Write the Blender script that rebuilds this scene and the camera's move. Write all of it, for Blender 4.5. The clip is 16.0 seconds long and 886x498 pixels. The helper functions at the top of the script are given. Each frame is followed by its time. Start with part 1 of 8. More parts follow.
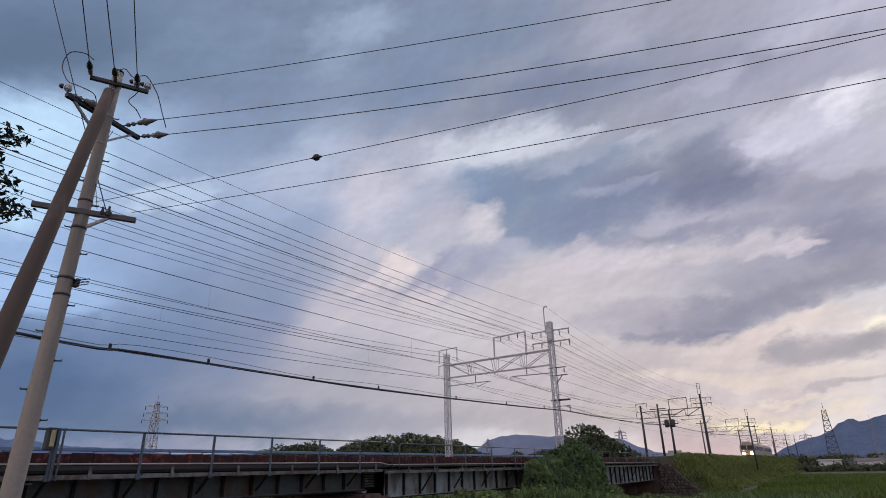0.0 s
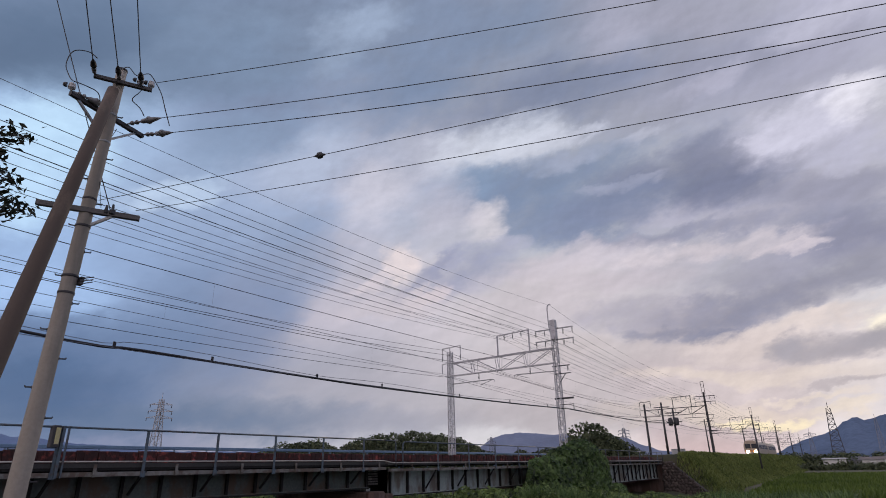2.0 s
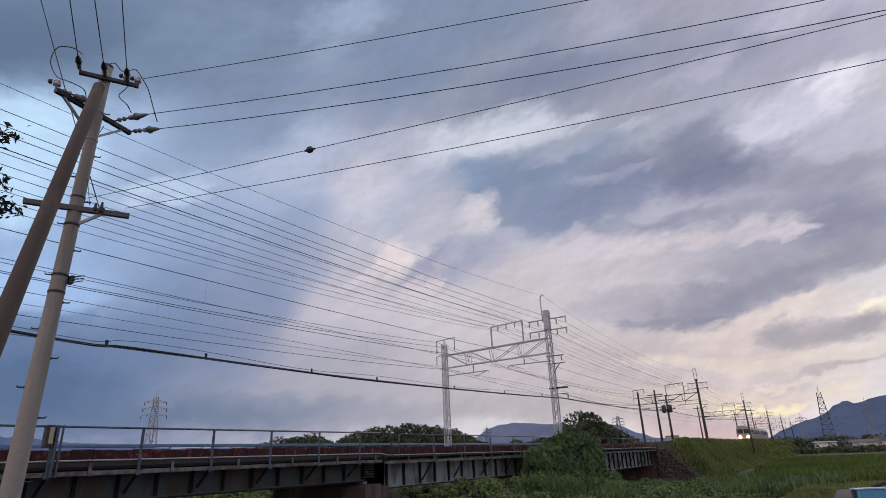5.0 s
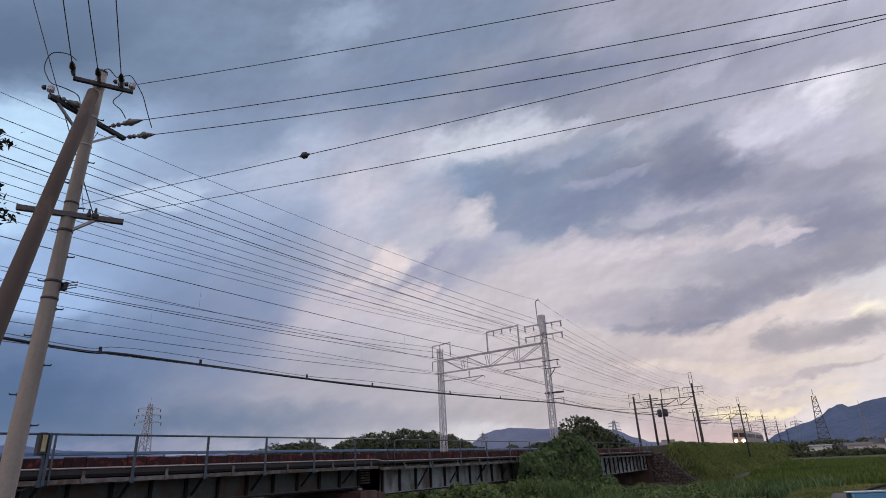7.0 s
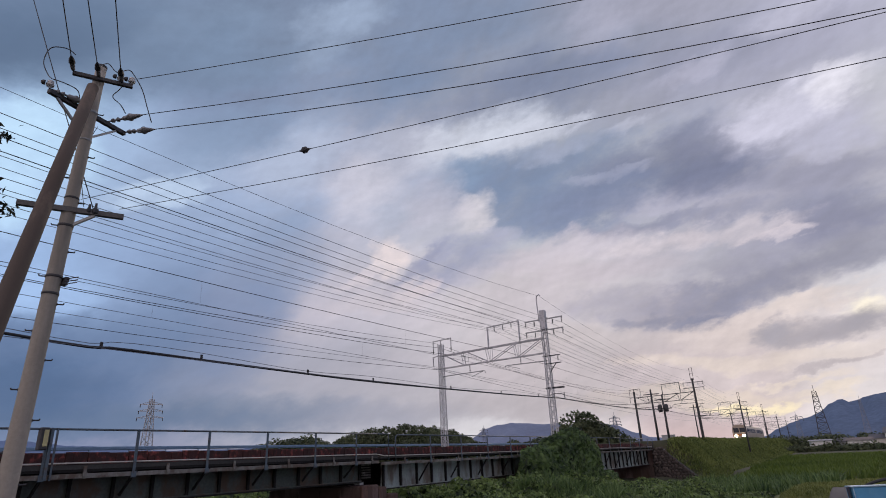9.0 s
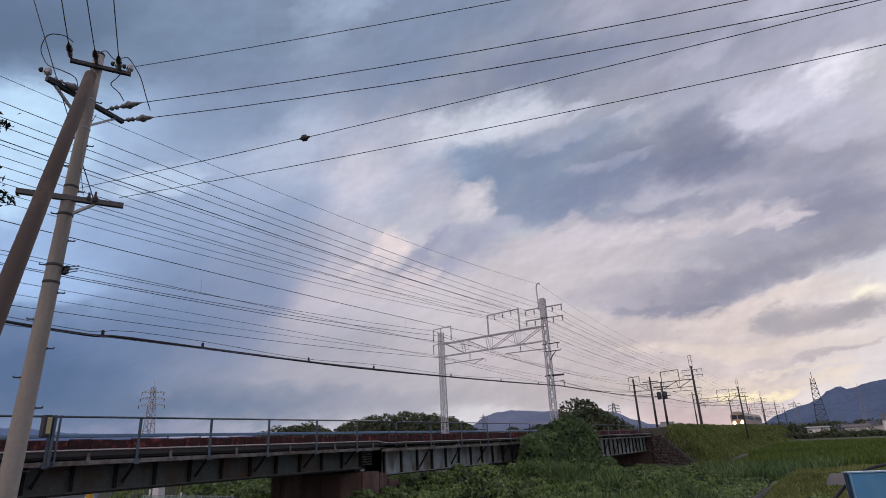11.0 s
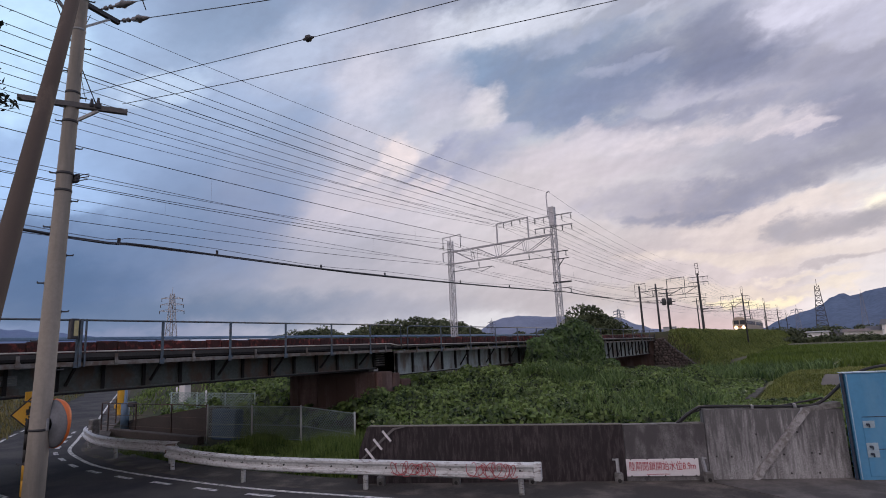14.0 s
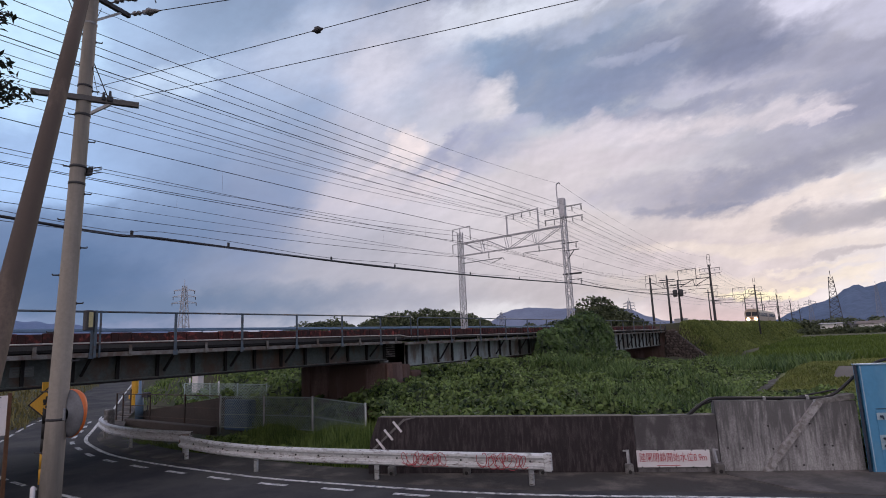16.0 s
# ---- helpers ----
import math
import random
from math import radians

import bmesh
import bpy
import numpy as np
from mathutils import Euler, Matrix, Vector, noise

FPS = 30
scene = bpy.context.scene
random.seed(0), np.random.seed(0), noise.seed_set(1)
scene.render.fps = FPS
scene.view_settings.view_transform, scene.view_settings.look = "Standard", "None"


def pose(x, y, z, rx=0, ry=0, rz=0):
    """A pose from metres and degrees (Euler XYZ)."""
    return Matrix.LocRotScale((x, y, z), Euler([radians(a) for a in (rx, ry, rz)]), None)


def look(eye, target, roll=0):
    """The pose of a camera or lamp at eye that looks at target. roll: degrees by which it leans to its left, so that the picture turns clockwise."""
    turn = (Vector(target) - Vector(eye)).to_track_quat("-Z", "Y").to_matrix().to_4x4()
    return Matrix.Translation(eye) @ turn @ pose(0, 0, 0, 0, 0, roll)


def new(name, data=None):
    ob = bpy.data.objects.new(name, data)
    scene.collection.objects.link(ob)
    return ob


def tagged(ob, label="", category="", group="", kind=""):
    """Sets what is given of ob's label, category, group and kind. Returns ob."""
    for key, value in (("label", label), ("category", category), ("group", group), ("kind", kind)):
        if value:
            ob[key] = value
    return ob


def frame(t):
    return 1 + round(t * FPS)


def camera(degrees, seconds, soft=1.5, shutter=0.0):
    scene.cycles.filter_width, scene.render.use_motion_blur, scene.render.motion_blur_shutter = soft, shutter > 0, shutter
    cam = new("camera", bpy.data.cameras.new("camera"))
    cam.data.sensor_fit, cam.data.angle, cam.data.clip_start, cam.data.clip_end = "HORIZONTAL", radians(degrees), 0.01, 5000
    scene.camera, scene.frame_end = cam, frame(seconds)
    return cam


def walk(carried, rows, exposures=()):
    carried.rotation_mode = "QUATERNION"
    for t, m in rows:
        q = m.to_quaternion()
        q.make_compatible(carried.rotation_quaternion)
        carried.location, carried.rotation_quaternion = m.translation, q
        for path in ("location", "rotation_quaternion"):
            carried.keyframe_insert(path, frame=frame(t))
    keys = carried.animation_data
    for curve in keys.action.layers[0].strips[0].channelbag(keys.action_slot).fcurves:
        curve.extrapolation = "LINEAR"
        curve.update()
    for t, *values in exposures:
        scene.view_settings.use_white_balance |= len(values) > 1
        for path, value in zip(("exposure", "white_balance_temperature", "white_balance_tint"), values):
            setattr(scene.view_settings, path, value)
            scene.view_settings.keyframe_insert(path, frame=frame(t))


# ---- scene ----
# the camera brightens its picture as it tilts down
EXPO = [(0.0, 0.03), (12.5, 0.03), (13.5, 0.15), (16.0, 0.22)]
cam = camera(76.05, 16.0, soft=0.95)
walk(cam, [
    (0.0, pose(0.036, -0.029, 3.039, 111.250, 1.188, 33.346)),
    (0.5, pose(0.033, -0.030, 3.044, 111.475, 1.153, 33.434)),
    (1.0, pose(0.036, -0.028, 3.039, 111.475, 1.120, 33.528)),
    (1.5, pose(0.039, -0.021, 3.039, 111.293, 1.107, 33.532)),
    (2.0, pose(0.019, -0.013, 3.046, 111.072, 1.095, 33.665)),
    (2.5, pose(0.021, -0.012, 3.041, 111.012, 1.088, 33.791)),
    (3.0, pose(0.020, -0.011, 3.043, 110.823, 1.277, 34.054)),
    (3.5, pose(0.036, -0.014, 3.040, 110.659, 1.849, 34.496)),
    (4.0, pose(0.031, -0.013, 3.044, 110.452, 1.967, 34.107)),
    (6.5, pose(0.047, -0.024, 3.043, 110.439, 2.589, 32.808)),
    (7.0, pose(0.046, -0.021, 3.045, 110.777, 2.556, 32.947)),
    (7.5, pose(0.048, -0.023, 3.042, 110.872, 2.530, 33.003)),
    (8.0, pose(0.052, -0.029, 3.041, 111.173, 2.552, 33.009)),
    (8.5, pose(0.043, -0.015, 3.041, 110.979, 2.544, 33.057)),
    (9.0, pose(0.037, -0.004, 3.036, 110.341, 2.571, 33.030)),
    (9.5, pose(0.037, -0.006, 3.036, 109.711, 2.546, 33.158)),
    (10.0, pose(0.035, -0.008, 3.035, 109.366, 2.570, 33.162)),
    (12.5, pose(0.023, -0.001, 3.026, 108.742, 2.795, 32.884)),
    (13.0, pose(0.008, 0.005, 3.010, 106.047, 2.604, 33.292)),
    (13.2, pose(0.004, 0.005, 3.007, 103.158, 2.591, 33.485)),
    (13.3, pose(0.002, 0.005, 3.006, 101.876, 2.588, 33.570)),
    (13.4, pose(0.001, 0.005, 3.005, 100.977, 2.587, 33.631)),
    (13.5, pose(0.000, 0.005, 3.005, 100.595, 2.587, 33.656)),
    (14.0, pose(0.004, 0.004, 3.007, 100.038, 2.529, 33.970)),
    (14.5, pose(0.009, 0.004, 3.000, 99.594, 2.566, 34.034)),
    (15.0, pose(0.011, 0.003, 2.999, 99.356, 2.526, 34.296)),
    (15.5, pose(0.006, 0.006, 2.995, 99.241, 2.536, 34.581)),
    (16.0, pose(-0.000, 0.000, 3.000, 99.263, 2.506, 34.960)),
], exposures=EXPO)

def lin(r, g, b):
    """Display values 0..255 as linear light."""
    return tuple(((v / 255 + 0.055) / 1.055) ** 2.4 if v > 10 else v / 255 / 12.92 for v in (r, g, b))


# ---- sky: broken evening overcast, warm towards the low sun ahead ----
SUN_AZ, SUN_EL = -9.0, 3.0
world = bpy.data.worlds.new("evening_sky")
scene.world = world
world.use_nodes = True
wt = world.node_tree
wt.nodes.clear()


def wnode(kind, **inputs):
    n = wt.nodes.new(kind)
    for k, v in inputs.items():
        n.inputs[int(k[1:])].default_value = v
    return n


def wmath(op, a, b=None):
    n = wt.nodes.new("ShaderNodeMath")
    n.operation = op
    for i, v in enumerate((a, b)):
        if v is None:
            continue
        if isinstance(v, (int, float)):
            n.inputs[i].default_value = v
        else:
            wt.links.new(v, n.inputs[i])
    return n.outputs[0]


def wdot(a, b):
    n = wt.nodes.new("ShaderNodeVectorMath")
    n.operation = "DOT_PRODUCT"
    wt.links.new(a, n.inputs[0])
    if isinstance(b, tuple):
        n.inputs[1].default_value = b
    else:
        wt.links.new(b, n.inputs[1])
    return n.outputs["Value"]


def wcombine(x, y, z):
    n = wt.nodes.new("ShaderNodeCombineXYZ")
    for i, v in enumerate((x, y, z)):
        if isinstance(v, (int, float)):
            n.inputs[i].default_value = v
        else:
            wt.links.new(v, n.inputs[i])
    return n.outputs[0]


def wmix(fac, a, b):
    n = wt.nodes.new("ShaderNodeMix")
    n.data_type = "RGBA"
    for i, v in ((0, fac), (6, a), (7, b)):
        if isinstance(v, (int, float)):
            n.inputs[i].default_value = v
        elif isinstance(v, tuple):
            n.inputs[i].default_value = (*v, 1)
        else:
            wt.links.new(v, n.inputs[i])
    return n.outputs[2]


def wnoise(vec, scale, detail, rough=0.55):
    n = wt.nodes.new("ShaderNodeTexNoise")
    n.inputs["Scale"].default_value = scale
    n.inputs["Detail"].default_value = detail
    n.inputs["Roughness"].default_value = rough
    wt.links.new(vec, n.inputs["Vector"])
    return n


way = wt.nodes.new("ShaderNodeTexCoord").outputs["Generated"]
parts_of_way = wt.nodes.new("ShaderNodeSeparateXYZ")
wt.links.new(way, parts_of_way.inputs[0])
wx, wy, wz = parts_of_way.outputs
azimuth = wmath("MULTIPLY", wmath("ARCTAN2", wx, wy), 180 / math.pi)
elevation = wmath("MULTIPLY", wmath("ARCSINE", wz), 180 / math.pi)
# the clouds' grain, drawn out along the wind that carries them
flat_way = (-0.231, -0.151, 0.961)
pressed = wt.nodes.new("ShaderNodeVectorMath")
pressed.operation = "MULTIPLY_ADD"
pressed.inputs[0].default_value = flat_way
squeeze = wmath("MULTIPLY", wdot(way, flat_way), 0.8)
wt.links.new(wcombine(squeeze, squeeze, squeeze), pressed.inputs[1])
wt.links.new(way, pressed.inputs[2])
leant = pressed.outputs[0]
billow = wnoise(leant, 7.0, 6, 0.55)
wisps = wnoise(leant, 22.0, 5, 0.6)
drift = wnoise(leant, 6.0, 5, 0.5)
puffs = wnoise(leant, 26.0, 4, 0.6)
shifted = wt.nodes.new("ShaderNodeVectorMath")
shifted.operation = "ADD"
wt.links.new(leant, shifted.inputs[0])
shifted.inputs[1].default_value = (0.006, 0.004, -0.011)
billow_sunward = wnoise(shifted.outputs[0], 7.0, 6, 0.55)
wisps_sunward = wnoise(shifted.outputs[0], 22.0, 5, 0.6)
drift_parts = wt.nodes.new("ShaderNodeSeparateXYZ")
wt.links.new(drift.outputs["Color"], drift_parts.inputs[0])
puff_parts = wt.nodes.new("ShaderNodeSeparateXYZ")
wt.links.new(puffs.outputs["Color"], puff_parts.inputs[0])
bends = []
for axis_way, k, wide, fine in ((azimuth, 0, 6.0, 2.6), (elevation, 1, 4.0, 2.2)):
    bend = wmath("ADD", wmath("MULTIPLY", wmath("SUBTRACT", drift_parts.outputs[k], 0.5), wide), wmath("MULTIPLY", wmath("SUBTRACT", puff_parts.outputs[k], 0.5), fine))
    bends.append(wmath("ADD", axis_way, bend))
spot = wcombine(bends[0], bends[1], 1.0)
billow_part = wmath("MULTIPLY", wmath("SUBTRACT", billow.outputs[0], 0.5), 2.2)
wisp_part = wmath("MULTIPLY", wmath("SUBTRACT", wisps.outputs[0], 0.5), 2.0)
fray = wmath("ADD", billow_part, wisp_part)

# clear sky above the clouds
clear = wt.nodes.new("ShaderNodeTexSky")
clear.sky_type = "NISHITA"
clear.sun_disc = False
clear.sun_elevation, clear.sun_rotation = radians(SUN_EL), radians(SUN_AZ)
clear_dim = wt.nodes.new("ShaderNodeVectorMath")
clear_dim.operation = "SCALE"
clear_dim.inputs[3].default_value = 0.1
wt.links.new(clear.outputs[0], clear_dim.inputs[0])

# the cloud cover: slate blue well to the side of the sun, mauve grey towards it
towards = wmath("MULTIPLY", wmath("ADD", wdot(way, (math.sin(radians(SUN_AZ)), math.cos(radians(SUN_AZ)), 0.1)), 1.0), 0.5)
ramp = wt.nodes.new("ShaderNodeValToRGB")
ramp.color_ramp.interpolation = "B_SPLINE"
wt.links.new(towards, ramp.inputs[0])
# the near-white end, unseen behind the viewer, is added as front fill light
for place, colour in ((0.0, (242, 228, 233)), (0.35, (218, 208, 219)), (0.52, (164, 166, 190)), (0.62, (128, 148, 184)), (0.74, (124, 140, 172)), (0.86, (130, 133, 160)), (1.0, (158, 151, 168))):
    e = ramp.color_ramp.elements.new(place)
    e.color = (*lin(*colour), 1)
ramp.color_ramp.elements.remove(ramp.color_ramp.elements[0])
cover = wmix(0.97, clear_dim.outputs[0], ramp.outputs[0])
sky_colour = cover


def cloud(az, el, w, h, tilt, colour, amount, edge=0.0):
    """A bank of cloud about the direction az, el, w by h degrees; edge: 0 for a soft veil, 1 for a crisp, frayed puff."""
    global sky_colour
    c, s = math.cos(radians(tilt)), math.sin(radians(tilt))
    u = wdot(spot, (c / w, s / w, -(c * az + s * el) / w))
    v = wdot(spot, (-s / h, c / h, -(c * el - s * az) / h))
    uv = wcombine(u, v, 0.0)
    depth = wmath("ADD", wmath("SUBTRACT", 1.5, wdot(uv, uv)), wmath("MULTIPLY", fray, 0.35 + 1.3 * edge))
    fade = wt.nodes.new("ShaderNodeMapRange")
    fade.interpolation_type = "SMOOTHSTEP"
    wt.links.new(depth, fade.inputs[0])
    for i, value in enumerate((-1.1 + 0.7 * edge, 2.1 - 0.4 * edge, 0.0, amount)):
        fade.inputs[i + 1].default_value = value
    sky_colour = wmix(fade.outputs[0], sky_colour, lin(*colour))


cloud(-71.2, 36.0, 15.7, 5.7, 19, (109, 128, 155), 0.95)
cloud(-50.7, 40.5, 17.2, 5.4, 12, (123, 141, 166), 0.90)
cloud(-24.0, 41.6, 18.3, 6.0, -5, (121, 135, 160), 0.90)
cloud(-2.2, 37.3, 13.2, 5.2, -17, (150, 152, 171), 0.90)
cloud(9.2, 33.1, 6.3, 3.9, -14, (180, 180, 201), 0.85)
cloud(-71.8, 25.7, 8.9, 5.5, 27, (181, 213, 248), 0.90)
cloud(-59.2, 25.6, 10.5, 5.7, 10, (160, 182, 213), 0.90)
cloud(-41.9, 27.5, 11.8, 7.3, 20, (171, 179, 202), 0.85)
cloud(-68.0, 16.0, 10.8, 4.3, 3, (162, 192, 233), 0.90)
cloud(-55.9, 17.0, 9.3, 5.3, 5, (139, 159, 193), 0.85)
cloud(-66.4, 8.1, 12.8, 4.1, 4, (93, 117, 153), 0.95)
cloud(-57.6, 10.6, 7.1, 5.6, 47, (110, 129, 162), 0.85)
cloud(-41.4, 14.5, 10.9, 6.2, 11, (189, 183, 195), 0.85)
cloud(-45.5, 7.4, 11.2, 4.2, 0, (152, 156, 173), 0.85)
cloud(-31.2, 6.7, 13.4, 4.3, -1, (176, 171, 179), 0.85)
cloud(-20.6, 13.9, 13.5, 6.0, 6, (195, 187, 193), 0.90)
cloud(-17.1, 6.7, 11.3, 3.6, -3, (191, 180, 183), 0.80)
cloud(-1.7, 8.0, 9.9, 5.2, -6, (211, 198, 197), 0.90)
cloud(-16.9, 34.5, 16.4, 4.2, -2, (137, 145, 165), 0.85)
cloud(-1.0, 31.5, 12.1, 4.4, -7, (156, 157, 177), 0.80)
cloud(0.2, 20.4, 13.5, 6.4, -0, (156, 155, 174), 0.90)
cloud(-19.3, 25.5, 14.4, 5.0, 3, (135, 146, 169), 0.85)
cloud(-73.9, 35.4, 8.5, 2.6, 21, (101, 121, 149), 0.70, 0.2)
cloud(-52.9, 32.7, 7.8, 3.1, 17, (121, 139, 168), 0.75, 0.3)
cloud(-61.6, 35.9, 10.6, 2.9, 13, (116, 135, 162), 0.70, 0.3)
cloud(-42.6, 42.5, 4.8, 1.8, 18, (156, 172, 197), 0.75, 0.4)
cloud(-45.8, 38.6, 2.6, 1.2, 29, (146, 162, 187), 0.60, 0.5)
cloud(-36.2, 38.5, 8.9, 2.4, 12, (119, 136, 164), 0.70, 0.4)
cloud(-27.5, 42.8, 8.6, 2.2, -4, (121, 137, 164), 0.60, 0.3)
cloud(-11.9, 39.0, 3.2, 2.9, 42, (166, 168, 187), 0.70, 0.4)
cloud(-5.1, 39.6, 6.5, 1.6, -16, (164, 164, 181), 0.60, 0.3)
cloud(-0.8, 34.4, 6.2, 1.4, -4, (144, 147, 167), 0.60, 0.4)
cloud(8.2, 34.2, 5.2, 1.1, -8, (193, 193, 211), 0.70, 0.4)
cloud(-22.1, 34.6, 12.4, 1.9, 5, (127, 136, 161), 0.75, 0.4)
cloud(-73.1, 27.5, 5.5, 1.6, 34, (193, 224, 250), 0.80, 0.3)
cloud(-70.2, 26.4, 3.9, 2.4, 5, (194, 226, 250), 0.75, 0.4)
cloud(-73.5, 22.4, 3.1, 3.2, 15, (194, 225, 250), 0.70, 0.3)
cloud(-60.2, 24.6, 3.9, 1.3, 15, (200, 219, 242), 0.70, 0.5)
cloud(-47.1, 30.1, 5.4, 2.5, 36, (174, 186, 209), 0.70, 0.4)
cloud(-40.9, 26.6, 3.7, 2.8, 29, (198, 196, 208), 0.75, 0.4)
cloud(-54.9, 30.0, 5.2, 2.1, 22, (131, 150, 178), 0.70, 0.4)
cloud(-52.8, 22.7, 6.7, 2.4, 16, (151, 170, 201), 0.60, 0.3)
cloud(-70.0, 14.2, 4.7, 1.8, 3, (169, 199, 240), 0.60, 0.3)
cloud(-75.0, 32.9, 8.5, 2.8, 25, (93, 112, 139), 0.90, 0.2)
cloud(-66.5, 33.1, 6.6, 1.9, 25, (113, 132, 159), 0.60, 0.3)
cloud(-34.3, 27.6, 3.2, 5.1, 17, (181, 183, 199), 0.75, 0.3)
cloud(-26.7, 30.6, 7.1, 2.6, 10, (209, 214, 227), 0.85, 0.5)
cloud(-21.2, 30.8, 4.7, 1.3, 11, (201, 205, 219), 0.80, 0.5)
cloud(-16.0, 31.9, 2.4, 0.7, 9, (195, 199, 215), 0.80, 0.8)
cloud(-10.9, 30.4, 3.4, 0.6, 11, (189, 192, 209), 0.75, 0.8)
cloud(-25.1, 26.3, 7.8, 2.9, 1, (117, 135, 165), 0.90, 0.4)
cloud(-18.4, 28.2, 7.9, 2.0, 5, (125, 139, 165), 0.85, 0.6)
cloud(-28.5, 27.4, 3.8, 1.5, 15, (129, 148, 175), 0.70, 0.6)
cloud(-19.0, 23.0, 7.1, 1.9, 1, (127, 139, 165), 0.85, 0.6)
cloud(-6.1, 25.9, 9.4, 2.4, 1, (123, 128, 151), 0.95, 0.5)
cloud(-0.7, 26.5, 5.3, 1.3, 5, (146, 148, 167), 0.70, 0.6)
cloud(-11.1, 25.7, 3.4, 0.5, 7, (180, 182, 201), 0.60, 0.9)
cloud(-15.7, 25.3, 2.3, 0.5, 1, (172, 176, 197), 0.70, 0.9)
cloud(2.7, 21.5, 6.5, 1.4, -4, (146, 148, 167), 0.75, 0.6)
cloud(-9.4, 22.4, 5.9, 1.2, -5, (180, 178, 195), 0.75, 0.7)
cloud(-2.2, 20.2, 5.6, 0.9, -2, (172, 170, 185), 0.65, 0.7)
cloud(4.4, 18.2, 5.2, 1.7, -7, (141, 144, 164), 0.85, 0.5)
cloud(-9.8, 20.3, 9.0, 0.7, -1, (139, 142, 164), 0.80, 0.8)
cloud(-14.2, 23.7, 6.2, 1.9, 9, (121, 131, 158), 0.85, 0.5)
cloud(-3.6, 24.2, 4.7, 2.1, 7, (119, 124, 148), 0.90, 0.5)
cloud(-37.5, 35.6, 8.0, 2.5, 13, (115, 132, 160), 0.70, 0.4)
cloud(-18.9, 36.4, 8.4, 1.8, 3, (121, 131, 156), 0.75, 0.5)
cloud(-3.7, 33.7, 3.7, 0.8, 6, (176, 176, 195), 0.70, 0.5)
cloud(3.9, 25.9, 5.7, 1.6, -0, (182, 181, 198), 0.70, 0.4)
cloud(4.5, 21.5, 5.0, 1.6, -7, (150, 150, 168), 0.75, 0.4)
cloud(4.6, 17.2, 4.4, 1.7, -2, (137, 138, 159), 0.85, 0.4)
cloud(-18.3, 29.0, 3.6, 0.9, 10, (174, 180, 201), 0.60, 0.6)
cloud(3.8, 27.5, 4.9, 1.8, 5, (205, 204, 221), 0.90, 0.5)
cloud(8.3, 28.1, 2.8, 1.4, 6, (228, 226, 236), 0.90, 0.5)
cloud(6.4, 24.1, 3.7, 1.2, -7, (182, 182, 201), 0.80, 0.6)
cloud(1.3, 27.0, 2.6, 0.7, -1, (199, 198, 215), 0.75, 0.8)
cloud(-29.2, 23.4, 2.8, 1.6, 21, (211, 206, 212), 0.85, 0.7)
cloud(-26.7, 21.7, 2.4, 0.8, 1, (180, 180, 197), 0.70, 0.9)
cloud(-32.4, 24.4, 3.1, 2.3, 26, (191, 188, 201), 0.60, 0.5)
cloud(-38.6, 19.8, 2.0, 1.9, 20, (232, 218, 217), 0.90, 0.8)
cloud(-41.1, 17.6, 2.0, 0.7, 35, (212, 202, 208), 0.75, 0.8)
cloud(-32.3, 19.1, 3.9, 1.9, 30, (150, 154, 179), 0.80, 0.6)
cloud(-35.6, 18.6, 3.7, 0.6, 36, (146, 150, 176), 0.75, 0.7)
cloud(-35.3, 16.9, 2.0, 0.6, 19, (218, 205, 209), 0.75, 0.9)
cloud(-38.0, 15.7, 4.7, 1.1, 10, (201, 192, 198), 0.60, 0.5)
cloud(-28.3, 19.4, 3.6, 2.3, 16, (154, 158, 181), 0.80, 0.6)
cloud(-48.6, 19.2, 3.4, 5.0, -33, (126, 145, 176), 0.60, 0.2)
cloud(-52.3, 12.5, 3.8, 5.6, -34, (114, 132, 166), 0.70, 0.2)
cloud(-20.1, 18.9, 8.7, 1.4, 4, (199, 192, 201), 0.85, 0.6)
cloud(-7.1, 18.3, 7.5, 0.8, -0, (211, 202, 208), 0.80, 0.6)
cloud(-0.1, 17.5, 2.6, 0.4, -3, (207, 198, 205), 0.80, 0.9)
cloud(-24.5, 15.3, 7.5, 2.8, 6, (197, 189, 195), 0.70, 0.4)
cloud(-13.6, 16.5, 7.0, 1.1, 1, (193, 185, 193), 0.70, 0.5)
cloud(1.0, 14.3, 8.1, 1.7, 5, (141, 141, 159), 0.95, 0.5)
cloud(-7.1, 12.5, 6.3, 1.6, 5, (141, 142, 161), 0.95, 0.6)
cloud(-14.1, 13.3, 5.8, 1.3, 0, (162, 159, 174), 0.75, 0.5)
cloud(-7.7, 10.7, 2.0, 0.6, -1, (123, 127, 150), 0.90, 0.8)
cloud(-11.3, 11.6, 4.0, 0.5, -6, (141, 142, 161), 0.75, 0.7)
cloud(-3.1, 16.0, 4.2, 1.1, 5, (154, 153, 169), 0.70, 0.6)
cloud(5.6, 14.8, 2.3, 1.6, -1, (150, 150, 165), 0.70, 0.4)
cloud(-17.7, 10.4, 8.5, 1.3, -4, (197, 188, 189), 0.70, 0.4)
cloud(-4.5, 9.5, 5.4, 1.1, -2, (217, 204, 200), 0.80, 0.5)
cloud(0.7, 11.4, 5.0, 0.6, 7, (221, 208, 203), 0.85, 0.7)
cloud(4.6, 10.3, 1.7, 1.0, 3, (250, 240, 219), 0.90, 0.7)
cloud(1.4, 8.9, 4.4, 1.2, 3, (162, 157, 165), 0.92, 0.5)
cloud(-2.2, 8.9, 1.6, 0.9, 34, (164, 160, 169), 0.80, 0.8)
